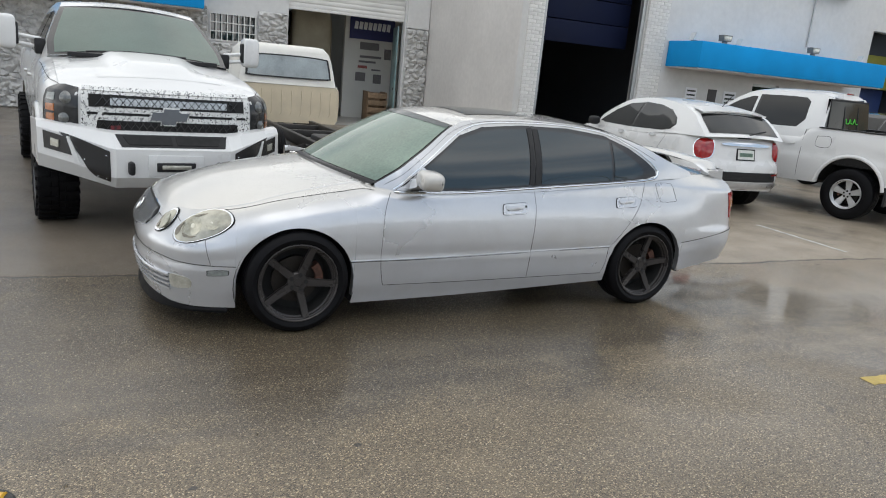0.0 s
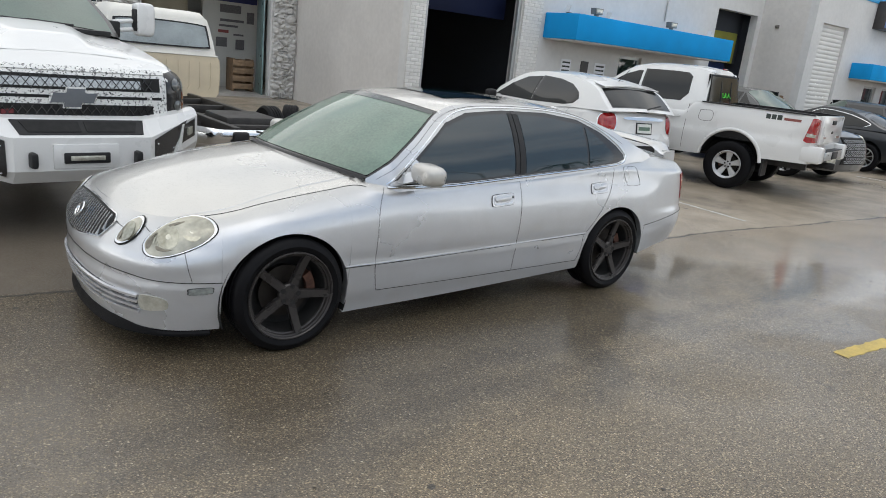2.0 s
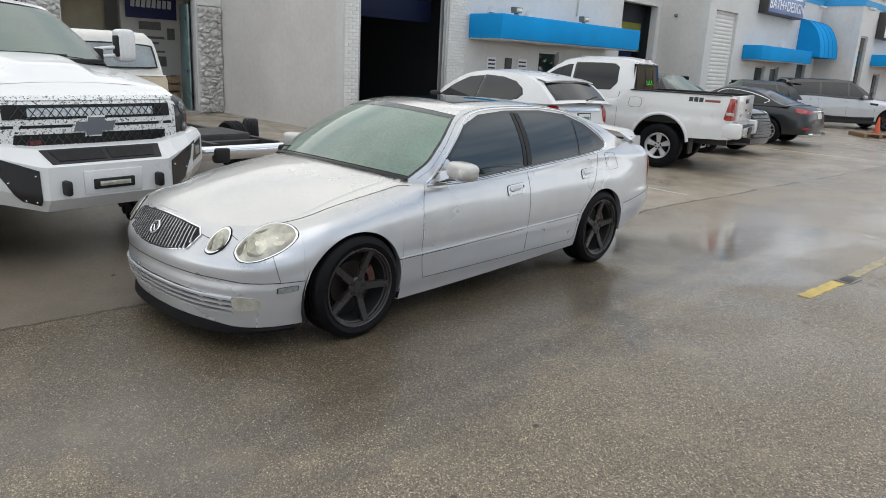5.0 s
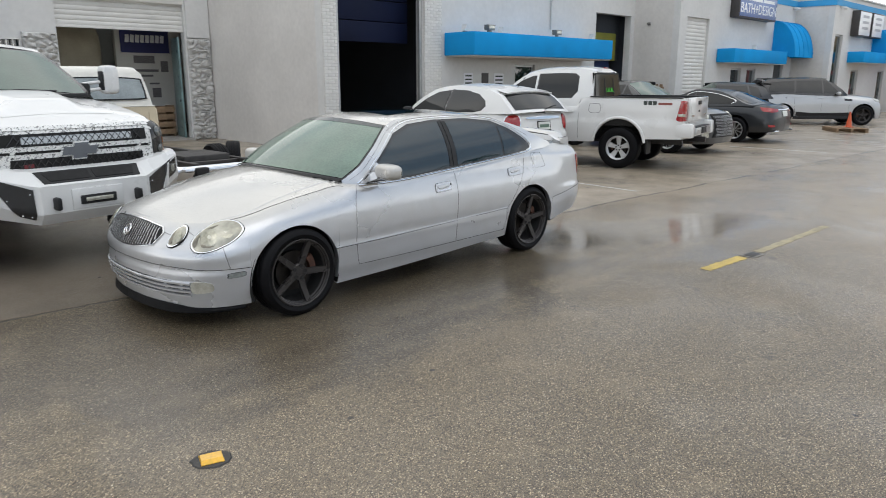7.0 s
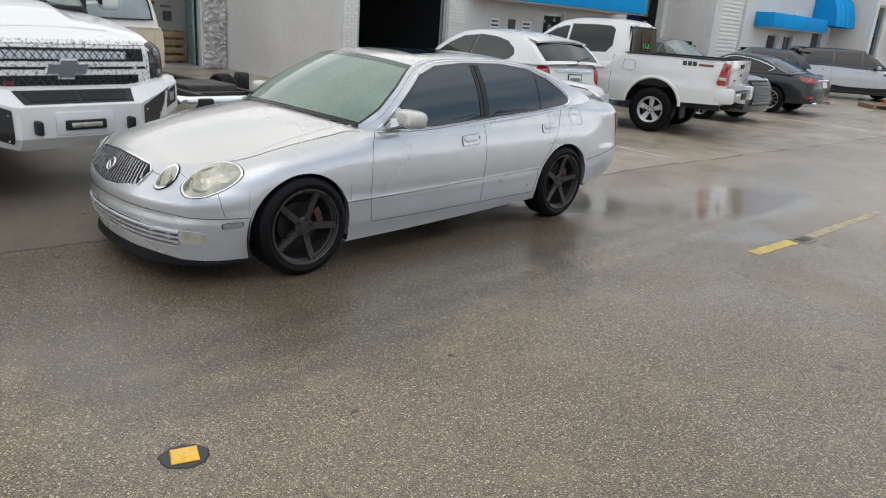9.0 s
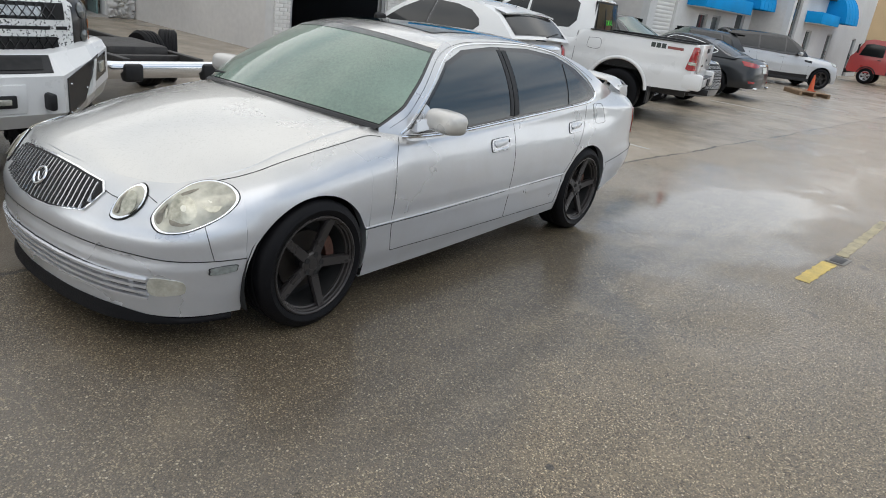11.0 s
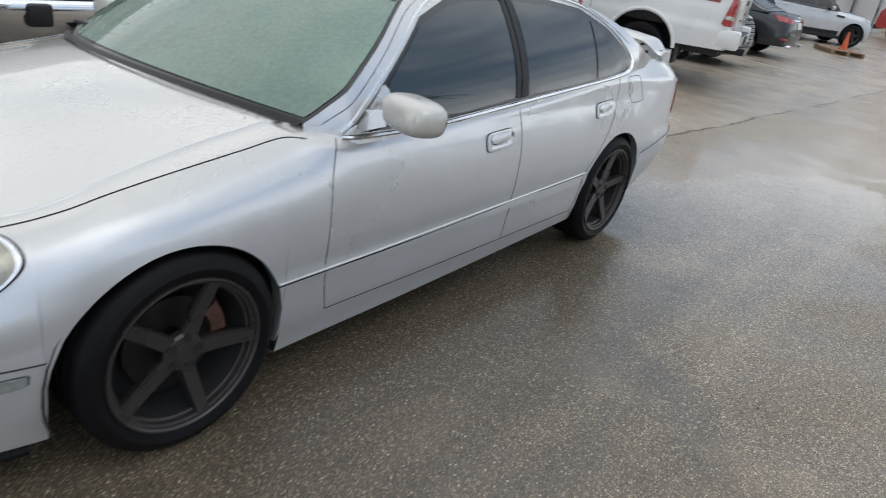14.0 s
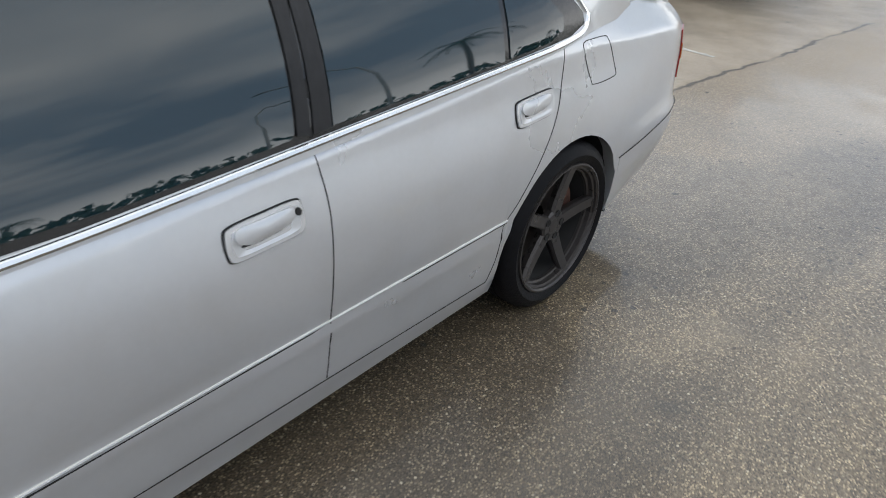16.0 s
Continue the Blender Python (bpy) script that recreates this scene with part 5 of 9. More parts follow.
INT_BLUE = M("navy_interior_paint", (0.025, 0.05, 0.16), 0.6, 0, 0.25, 0.8)
INT_GREY = M("workshop_wall_paint", (0.42, 0.44, 0.42), 0.7, 0, 0.15, 1.0)
CONC = M("worn_concrete", (0.32, 0.31, 0.29), 0.5, 0, 0.2, 1.5, bump=0.2, bscale=80)
ROLLER = M("white_roller_door", (0.66, 0.65, 0.62), 0.5, 0.0, 0.1, 2.0, rvar=0.2)
FRAME_AL = M("aluminium_frame", (0.45, 0.46, 0.46), 0.4, 0.8, 0.1, 6.0)
LAMPGREY = M("floodlight_housing", (0.20, 0.19, 0.17), 0.5, 0.4, 0.2, 10.0)
YELLOWP = M("road_paint_yellow", (0.47, 0.345, 0.09), 0.55, 0, 0.3, 7.0, bump=0.3, bscale=120)
WHITEP = M("worn_white_line_paint", (0.42, 0.41, 0.38), 0.6, 0, 0.35, 7.0, bump=0.3, bscale=120)
WOOD = M("weathered_pallet_wood", (0.22, 0.145, 0.085), 0.7, 0, 0.3, 9.0, bump=0.3, bscale=60, alpha_rand=0.15)

Y1, Y2, Y3, Y4 = 18.956, 13.497, 11.748, 10.158      # faces of the stepped front
R1, R2, R3 = 8.131, 21.731, 32.278               # where it steps forward
TOP1, TOP2, TOP3 = 6.4, 5.8, 5.2


def wall(name, x0, x1, y, z1, holes, mat, thick=0.25, back=1, label="", band=True):
    """A wall along x with real openings (x0, x1, z0, z1), its face at y."""
    bm = bmesh.new()
    xs = sorted({x0, x1, *[v for h in holes for v in h[:2]]})
    zs = sorted({0.0, z1, *[v for h in holes for v in h[2:]]})
    for i in range(len(xs) - 1):
        for j in range(len(zs) - 1):
            cx, cz = (xs[i] + xs[i + 1]) / 2, (zs[j] + zs[j + 1]) / 2
            if any(h[0] < cx < h[1] and h[2] < cz < h[3] for h in holes):
                continue
            box(bm, xs[i], xs[i + 1], y, y + thick * back, zs[j], zs[j + 1])
    bmesh.ops.remove_doubles(bm, verts=bm.verts, dist=1e-4)
    return tagged(part(name, bm, mat, smooth=False), label or "pale painted stucco wall of the workshop row", "wall", kind="structure")


def ret_wall(name, x, y0, y1, z1, mat, label="side wall where the front steps forward"):
    bm = bmesh.new()
    box(bm, x, x + 0.25, y0, y1, 0, z1)
    return tagged(part(name, bm, mat, smooth=False), label, "wall", kind="structure")


D1 = (4.135, 7.4, 0.0, 3.9)
W1 = (2.174, 3.287, 1.967, 2.613)
wall("wall_tyre_shop", -14, R1, Y1, TOP1, [D1, W1], STUCCO_W)
ret_wall("wall_return_a", R1, Y2 + 0.25, Y1 + 0.25, TOP1, STUCCO)
D2 = (8.51, 11.311, 0.0, 4.776)
D3 = (19.293, 21.496, 0.0, 3.875)
P2 = (15.106, 16.06, 0.0, 2.126)
wall("wall_blue_awning", R1, R2 + 0.25, Y2, TOP2, [D2, D3, P2], STUCCO_W)
ret_wall("wall_return_b", R2, Y3 + 0.25, Y2, TOP2, STUCCO)
G3 = (22.261, 23.957, 0.0, 3.822)
P3 = (26.13, 27.084, 0.0, 2.126)
P3b = (27.614, 28.492, 0.854, 2.126)
P3c = (30.37, 31.43, 0.0, 2.444)
wall("wall_sign_front", R2, R3 + 0.25, Y3, TOP3, [G3, P3, P3b, P3c], STUCCO_W)
ret_wall("wall_return_c", R3, Y4 + 0.25, Y3, TOP3, STUCCO)
P4 = (32.649, 33.656, 0.0, 3.61)
P4b = (35.458, 36.518, 0.0, 2.126)
FAR = 50.0
P5 = [(46.2, 47.26, 0, 2.13)]
wall("wall_far_front", R3, FAR, Y4, TOP3, [P4, P4b, (39.804, 40.864, 0, 2.13), *P5], STUCCO_W)
ret_wall("wall_far_end", FAR - 0.25, Y4 + 0.25, 24, TOP3, STUCCO)
ret_wall("wall_near_end", -14, Y1 + 0.25, 26, TOP1, STUCCO)
for nm, x0, x1, y0, z in (("roof_a", -14, R1, Y1, TOP1 - 0.3), ("roof_b", R1, R2, Y2, TOP2 - 0.3), ("roof_c", R2, FAR, Y3, TOP3 - 0.3)):
    tagged(part(nm, box_bm(x0 + 0.25, x1, y0 + 0.25, 26, z, z + 0.15), CONC, smooth=False), "flat concrete roof slab", "roof", kind="structure")
tagged(part("wall_back", box_bm(-14, FAR, 25.8, 26, 0, 4.7), STUCCO, smooth=False), "plain rear wall", "wall", kind="structure")
# beige block that closes the row
BEIGE = M("beige_painted_block", (0.50, 0.37, 0.22), 0.8, 0, 0.12, 0.5, bump=0.2, bscale=60)
BROWN = M("brown_plinth_paint", (0.26, 0.19, 0.13), 0.8, 0, 0.15, 0.7)
tagged(part("wall_beige_block", box_bm(60, 74, -2, 20, 0, 6.5), BEIGE, smooth=False), "plain beige end block beyond the row", "wall", kind="structure")
tagged(part("wall_beige_plinth", box_bm(59.9, 59.996, -2, 20, 0, 2.3), BROWN, smooth=False), "brown painted plinth of the beige block", "wall", kind="structure")
# shop interiors
tagged(part("wall_tyre_shop_inner", box_bm(0, R1, 23.0, 23.2, 0.02, 5.5), INT_GREY, smooth=False), "grey workshop partition", "wall", kind="structure")
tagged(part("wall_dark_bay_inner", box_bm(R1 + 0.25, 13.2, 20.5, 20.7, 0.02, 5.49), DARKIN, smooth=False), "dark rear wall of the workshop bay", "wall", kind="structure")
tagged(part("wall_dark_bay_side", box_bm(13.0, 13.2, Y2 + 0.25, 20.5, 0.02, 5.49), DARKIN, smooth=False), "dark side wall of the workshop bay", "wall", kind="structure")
# unseen wall added to shut out sky showing through the end bay
tagged(part("wall_bay_side", box_bm(R2 + 0.01, R2 + 0.2, Y2 + 0.26, 16.99, 0.02, 5.49), DARKIN, smooth=False), "added dark side wall that closes the end bay from the sky", "wall", kind="structure")
tagged(part("wall_end_bay_inner", box_bm(17.5, R2, 17.0, 17.2, 0.02, 5.49), INT_BLUE, smooth=False), "blue painted inner wall", "wall", kind="structure")
tagged(part("floor_slab", box_bm(-13.7, R1, Y1 - 0.02, 25.8, -0.1, 0.06), CONC, smooth=False), "worn concrete workshop floor", "floor", kind="structure")
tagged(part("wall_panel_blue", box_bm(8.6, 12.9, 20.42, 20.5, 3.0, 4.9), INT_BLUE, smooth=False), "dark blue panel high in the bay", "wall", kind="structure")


# blue box awnings
def awning(name, x0, x1, y_wall, depth, z0, z1, label):
    bm = bmesh.new()
    box(bm, x0, x1, y_wall - depth, y_wall - 0.004, z0, z1, 0.02)
    aw = thing(name, Matrix.Identity(4), label, "awning")
    part("fascia", bm, BLUE, aw)
    part("soffit", box_bm(x0 + 0.05, x1 - 0.05, y_wall - depth + 0.05, y_wall - 0.03, z0 - 0.03, z0 + 0.01), STUCCO, aw)
    return aw


awning("box_awning", 12.10, 18.62, Y2, 1.12, 2.317, 2.905, "long bright blue box awning over the shop front")
awning("box_awning", 24.752, 29.893, Y3, 0.7, 2.317, 2.815, "blue box awning below a shop sign")
awning("box_awning", 34.61, 38.214, Y4, 0.7, 2.444, 2.921, "blue box awning on the far shop front")
awning("box_awning", -6.306, 1.941, Y1, 0.9, 2.635, 3.345, "blue box awning above the tyre shop wall")


def barrel_awning(x0, x1, y_wall, depth, z0, z1):
    aw = thing("barrel_awning", Matrix.Identity(4), "curved blue barrel awning over a doorway", "awning")
    bm = bmesh.new()
    arc = [(y_wall - depth * math.sin(a), z0 + (z1 - z0) * math.cos(a)) for a in np.linspace(0, math.pi / 2, 13)]
    grid(bm, [[(x, y, z) for y, z in arc] for x in np.linspace(x0, x1, 9)])
    for x in (x0, x1):
        bm.faces.new([bm.verts.new((x, y, z)) for y, z in arc] + [bm.verts.new((x, y_wall, z0))])
    bmesh.ops.remove_doubles(bm, verts=bm.verts, dist=1e-4)
    part("canopy", bm, BLUE, aw)
    for x in np.linspace(x0, x1, 5):
        part("rib", tube([(x, y - 0.006, z + 0.006) for y, z in arc], 0.012, 6), BLUE, aw)


barrel_awning(29.949, 32.066, Y3, 0.95, 2.603, 4.087)
barrel_awning(38.108, 40.97, Y4, 0.95, 2.656, 4.087)


# roller doors
def roller(name, x0, x1, y, z0, z1, label, pitch=0.1):
    rd = thing(name, Matrix.Identity(4), label, "roller door")
    z = z0
    me = None
    while z < z1 - 0.01:
        zt = min(z + pitch, z1)
        bm = bmesh.new()
        prof = [(y - 0.004, z), (y - 0.016, z + 0.016), (y - 0.02, (z + zt) / 2), (y - 0.016, zt - 0.016), (y - 0.004, zt - 0.001), (y + 0.012, zt - 0.001), (y + 0.012, z)]
        a = grid(bm, [[(x, py, pz) for py, pz in prof] for x in (x0, x1)], closed_v=True)
        bm.faces.new(a[0])
        bm.faces.new(a[1][::-1])
        part("slat", bm, ROLLER, rd)
        z = zt
    part("bottom_bar", box_bm(x0, x1, y - 0.03, y + 0.03, z0 - 0.06, z0 + 0.01, 0.006), ROLLER, rd)
    return rd


roller("roller_door", D1[0], D1[1], Y1 + 0.12, 3.0, 4.2, "half-raised white roller door of the tyre shop", 0.12)
tagged(part("lintel", box_bm(4.0, 7.4, Y1 - 0.02, Y1 - 0.004, 3.66, 3.88), STUCCO, smooth=False), "painted lintel above the roller door", "lintel", kind="structure")
roller("roller_door", G3[0], G3[1], Y3 + 0.12, 0.06, G3[3], "closed white roller door", 0.13)


# rock-faced masonry
def rockface(name, x0, x1, y, z0, z1, depth=0.15):
    """Split-stone veneer: irregular stones bulging out of the wall."""
    nx, nz = max(6, int((x1 - x0) / 0.026)), max(6, int((z1 - z0) / 0.026))
    rows = []
    for i in range(nx + 1):
        row = []
        for j in range(nz + 1):
            x, z = x0 + (x1 - x0) * i / nx, z0 + (z1 - z0) * j / nz
            q = Vector((x * 5.0, z * 7.6, 0.3)) + 0.55 * Vector((noise.noise((x * 4, z * 4, 1)), noise.noise((x * 4, z * 4, 7)), 0))
            d, _ = noise.voronoi(q, distance_metric="DISTANCE")
            e = min(1.0, (d[1] - d[0]) * 3.6)
            b = depth * (0.10 + 0.55 * e + 0.40 * noise.noise((x * 9, z * 9, 3)) * e + 0.22 * noise.noise((x * 21, z * 21, 5)))
            if i in (0, nx) or j in (0, nz):
                b = 0
            row.append((x, y - b, z))
        rows.append(row)
    bm = bmesh.new()
    grid(bm, rows)
    return tagged(part(name, bm, ROCKW, angle=60), "white-painted split rock wall facing", "stone facing", kind="structure")


rockface("stone_facing_column", 7.442, 8.11, Y1 - 0.02, 0.0, 2.783)
rockface("stone_facing_wall", 1.114, 4.103, Y1 - 0.02, 0.0, 1.914)
rockface("stone_facing_wall_upper", 3.34, 4.103, Y1 - 0.02, 1.914, 2.783)
rockface("stone_facing_band", 1.114, 2.121, Y1 - 0.02, 1.914, 2.783)
rockface("stone_facing_wall_end", -6.306, 1.093, Y1 - 0.02, 0.0, 2.783)
tagged(part("trim_column", box_bm(7.442, 8.11, Y1 - 0.06, Y1 - 0.004, 2.80, TOP1, 0.005), STUCCO_W, smooth=False), "smooth upper pier beside the roller door", "pier", kind="structure")

# grilled window
wg = tagged(new("window_1"), "small steel window with white security bars", "window", kind="structure")
part("pane", box_bm(W1[0], W1[1], Y1 + 0.10, Y1 + 0.12, W1[2], W1[3]), TINT, wg)
for i in range(9):
    x = W1[0] + (W1[1] - W1[0]) * i / 8
    part("bar", box_bm(x - 0.012, x + 0.012, Y1 - 0.04, Y1 - 0.02, W1[2] - 0.03, W1[3] + 0.03), ROLLER, wg)
for i in range(4):
    z = W1[2] + (W1[3] - W1[2]) * i / 3
    part("bar", box_bm(W1[0] - 0.03, W1[1] + 0.03, Y1 - 0.05, Y1 - 0.035, z - 0.012, z + 0.012), ROLLER, wg)


# ---------------------------------------------------------------- other vehicles
def speckle(name):
    """White wrap broken with grey and black flecks."""
    m = M(name, (0.74, 0.74, 0.72), 0.4, 0, 0.05, 4.0)
    nt = m.node_tree
    bs = nt.nodes["Principled BSDF"]
    co = [n for n in nt.nodes if n.type == "TEX_COORD"][0]
    src = bs.inputs["Base Color"].links[0].from_socket
    for scale, lo, c in ((34.0, 0.60, (0.30, 0.30, 0.30)), (62.0, 0.62, (0.02, 0.02, 0.02))):
        n = nt.nodes.new("ShaderNodeTexNoise")
        n.inputs["Scale"].default_value, n.inputs["Detail"].default_value = scale, 2.0
        nt.links.new(co.outputs["Object"], n.inputs["Vector"])
        g = nt.nodes.new("ShaderNodeMath")
        g.operation, g.inputs[1].default_value = "GREATER_THAN", lo
        nt.links.new(n.outputs["Fac"], g.inputs[0])
        mx = nt.nodes.new("ShaderNodeMix")
        mx.data_type = "RGBA"
        nt.links.new(g.outputs[0], mx.inputs["Factor"])
        ins = [i for i in mx.inputs if i.type == "RGBA"]
        nt.links.new(src, ins[0])
        ins[1].default_value = (*c, 1)
        src = [o for o in mx.outputs if o.type == "RGBA"][0]
    nt.links.new(src, bs.inputs["Base Color"])
    return m


CAMO = speckle("speckled_white_wrap")
GREENGLASS = M("grey_green_windscreen", (0.055, 0.095, 0.075), 0.06, 0.0, 0.2, 2.0, spec=0.7)
GREYGLASS = M("grey_privacy_glass", (0.014, 0.015, 0.015), 0.05, 0.0, 0.2, 2.0, spec=0.42)
SMOKED = M("smoked_projector_lens", (0.13, 0.135, 0.13), 0.1, 0.4, 0.4, 30.0, coat=1.0)
GREENINK = M("fluorescent_green_marker", (0.12, 0.75, 0.08), 0.5, 0, 0.1, 30)
ORANGE = M("orange_cone_plastic", (0.55, 0.095, 0.03), 0.5, 0, 0.12, 9.0)
BARE = M("greasy_chassis_steel", (0.035, 0.032, 0.03), 0.5, 0.3, 0.4, 9.0, bump=0.2, bscale=60)

KITS = {
    "mud": wheel_kit(0.445, 0.34, 0.262, 8, {"spoke": (0.05, 0.235, 0.026, 0.03, 0.06, 0.075, 0.03), "hub_y": 0.085, "hub_r": 0.085, "lug_r": 0.06, "lug_a": 20, "at": 0}, BLACKGLOSS, lugs=0.012),
    "pickup": wheel_kit(0.39, 0.27, 0.225, 5, {"spoke": (0.05, 0.212, 0.034, 0.060, 0.075, 0.085, 0.03), "hub_y": 0.085, "hub_r": 0.062, "lug_r": 0.045, "lug_a": 20, "at": 18}, ALLOY),
    "road": wheel_kit(0.345, 0.225, 0.235, 10, {"spoke": (0.05, 0.222, 0.012, 0.014, 0.075, 0.085, 0.025), "hub_y": 0.08, "hub_r": 0.058, "lug_r": 0.045, "lug_a": 20, "at": 18}, ALLOY),
    "dark": wheel_kit(0.37, 0.25, 0.265, 5, {"spoke": (0.05, 0.25, 0.03, 0.03, 0.075, 0.085, 0.025), "hub_y": 0.08, "hub_r": 0.058, "lug_r": 0.045, "lug_a": 20, "at": 18}, SATIN),
}


def nose_of(sh):
    def nose(a, z):
        p, n = sh.body(abs(a), z)
        return (p, n) if a >= 0 else (Vector((p.x, -p.y, p.z)), Vector((n.x, -n.y, n.z)))
    return nose


def tail_of(sh):
    def tail(a, z):
        p, n = sh.body(sh.length - abs(a), z)
        return (p, n) if a >= 0 else (Vector((p.x, -p.y, p.z)), Vector((n.x, -n.y, n.z)))
    return tail


def skin(car, sh, paint, tops, floor=0.25, well=0.4):
    part("body", sh.sides(22), paint, car)
    for nm, x0, x1 in tops:
        part(nm, sh.top(x0, x1), paint, car)
    part("underbody", sh.floor(floor), GAP, car)
    for bm in sh.wells(well):
        part("wheel_arch_liner", bm, GAP, car)


def cabin(car, ho, up, i_ws, i_re, cws, cre, x0, x1, paint, screen, rear, roof_paint=None):
    """Side frames, screen, roof and rear glass of a cab."""
    part("cab_frame", ho.sides(x0, x1), paint, car)
    u = [tuple(q) for q in spline(up, 12)]
    a, b = i_ws * 12, i_re * 12
    e1, e2, e3 = u[: a + 1], u[a : b + 1], u[b:]
    c1 = lerp2(cws[0], cws[1], len(e1) - 1)
    c3 = lerp2(cre[0], cre[1], len(e3) - 1)
    n = len(e2) - 1
    c2 = [(cws[1][0] + (cre[0][0] - cws[1][0]) * i / n, ho.roofc(cws[1][0] + (cre[0][0] - cws[1][0]) * i / n)) for i in range(n + 1)]
    w = part("windscreen", ho.cross(e1, c1), BLACKGLOSS, car)
    part("glass", ho.cross(e1[1:-1], c1[1:-1], k0=0.93, off=0.004), screen, w)
    part("roof", ho.cross(e2, c2), roof_paint or paint, car)
    r = part("rear_window", ho.cross(e3, c3), paint, car)
    if rear:
        k = max(2, len(e3) // 8)
        q = part("rear_glass_surround", ho.cross(e3[k:-k], c3[k:-k], k0=0.88, off=0.004), BLACKGLOSS, r)
        part("glass", ho.cross(e3[k + 1:-k - 1], c3[k + 1:-k - 1], k0=0.84, off=0.007), rear, r)
    return e1, c1, e3, c3


def glazing(car, ho, panes, mat, frame_off=0.003, grow=1.07):
    for f in (1, -1):
        for o in panes:
            c = np.mean(np.array(o), axis=0)
            big = [tuple(c + (np.array(q) - c) * grow) for q in o]
            fr = part("window_seal", on_surface(ho.side, dense(big, 5), frame_off, 0.012, 4, f), BLACKGLOSS, car)
            part("side_glass", on_surface(ho.side, dense(o, 5), frame_off + 0.004, 0.008, 5, f), mat, fr)


def handles(car, sh, at, mat):
    for f in (1, -1):
        for x, z in at:
            o = rounded([(x + 0.09, z), (x + 0.06, z + 0.018), (x - 0.06, z + 0.018), (x - 0.09, z), (x - 0.06, z - 0.018), (x + 0.06, z - 0.018)], 3)
            part("door_handle", on_surface(sh.side, o, 0.03, 0.035, 3, f), mat, car)


def shuts(car, sh, paths):
    for f in (1, -1):
        for p in paths:
            part("shut_line", strip(sh.side, [tuple(q) for q in spline(p, 5)], 0.007, 0.0015, 0.0, f), GAP, car)


# ---- white lifted pickup
def lifted_pickup(m):
    car = thing("lifted_pickup", m, "white lifted heavy-duty pickup with a steel winch bumper and speckled grille", "pickup truck")
    sh = Shell(
        plan=[(0.77, 0), (0.765, 0.3), (0.75, 0.6), (0.70, 0.82), (0.58, 0.94), (0.35, 1.0), (-0.2, 1.01), (-1.5, 1.0), (-3.2, 1.0), (-4.2, 1.01), (-4.9, 1.0), (-5.06, 0.96), (-5.10, 0.7), (-5.10, 0)],
        ztop=[(0.77, 1.265), (0.6, 1.285), (0.3, 1.36), (-0.5, 1.475), (-0.75, 1.485), (-3.1, 1.46), (-3.4, 1.47), (-5.1, 1.49)],
        zbot=[(0.77, 0.88), (0.6, 0.88), (0.5, 0.78), (-0.6, 0.66), (-3.3, 0.66), (-4.5, 0.75), (-5.1, 0.80)],
        arches=[(0.0, 0.50, 0.57), (-3.95, 0.50, 0.57)],
        front=[(0.6, 0), (1.1, 0.0), (1.22, 0.012), (1.26, 0.035), (1.3, 0.085)],
        side=[(0.5, 0.05), (0.7, 0.025), (0.9, 0.0), (1.2, 0.0), (1.4, 0.02), (1.5, 0.03)],
        rear=[(0.5, 0.03), (0.9, 0), (1.5, 0.0)],
        shoulder=[(0.77, 0), (0.6, 0.02), (0.3, 0.12), (-0.5, 0.13), (-0.8, 0.06), (-3.1, 0.05), (-5.1, 0.02)],
        centre=[(0.6, 1.28), (0.5, 1.335), (0.35, 1.41), (0.0, 1.485), (-0.5, 1.545), (-0.8, 1.56)],
        zones=(0.3, 0.62, -4.7, -5.0))
    skin(car, sh, WHITE, [("hood", 0.769, -0.75)], 0.6)
    # raised hood centre with a cowl bulge
    bl = bmesh.new()
    rows = []
    for x in np.linspace(-0.5, 0.40, 16):
        t = (0.40 - x) / 0.9
        rows.append([sh.top_at(x, y) + Vector((0, 0, 0.055 * smoothstep(0, 0.35, t) * (1 - smoothstep(0.62, 1.0, abs(y) / (0.30 + 0.22 * t))) + 0.002)) for y in np.linspace(-0.55, 0.55, 25)])
    grid(bl, rows)
    part("hood_bulge", bl, WHITE, car)
    up = [(-0.66, 1.505), (-1.02, 1.755), (-1.42, 2.005), (-1.7, 2.065), (-2.4, 2.075), (-3.0, 2.045), (-3.2, 1.99), (-3.36, 1.49)]
    ho = House(belt=[(-0.5, 1.44), (-3.5, 1.45)], yb=[(-0.66, 0.90), (-0.9, 0.94), (-3.1, 0.94), (-3.4, 0.92)], upper=up, k1=0.30, k2=0.22, ws=None, roof=[(-1.35, 2.06), (-1.7, 2.115), (-2.5, 2.125), (-3.2, 2.06)], rear=None)
    cabin(car, ho, up, 2, 6, ((-0.46, 1.57), (-1.34, 2.05)), ((-3.14, 2.05), (-3.33, 1.51)), -0.66, -3.4, WHITE, GREENGLASS, GREYGLASS)
    glazing(car, ho, [[(-0.98, 1.51), (-1.42, 1.85), (-1.6, 1.94), (-1.98, 1.96), (-1.98, 1.51)], [(-2.08, 1.51), (-2.08, 1.96), (-2.9, 1.94), (-3.05, 1.53)]], GREYGLASS)
    shuts(car, sh, [[(-0.72, 1.42), (-0.72, 0.7)], [(-2.03, 1.43), (-2.03, 0.7)], [(-3.15, 1.43), (-3.15, 0.7)], [(0.55, 1.29), (0.2, 1.34), (-0.3, 1.40), (-0.7, 1.43)]])
    handles(car, sh, [(-1.85, 1.25), (-2.95, 1.25)], WHITE)
    nose = nose_of(sh)
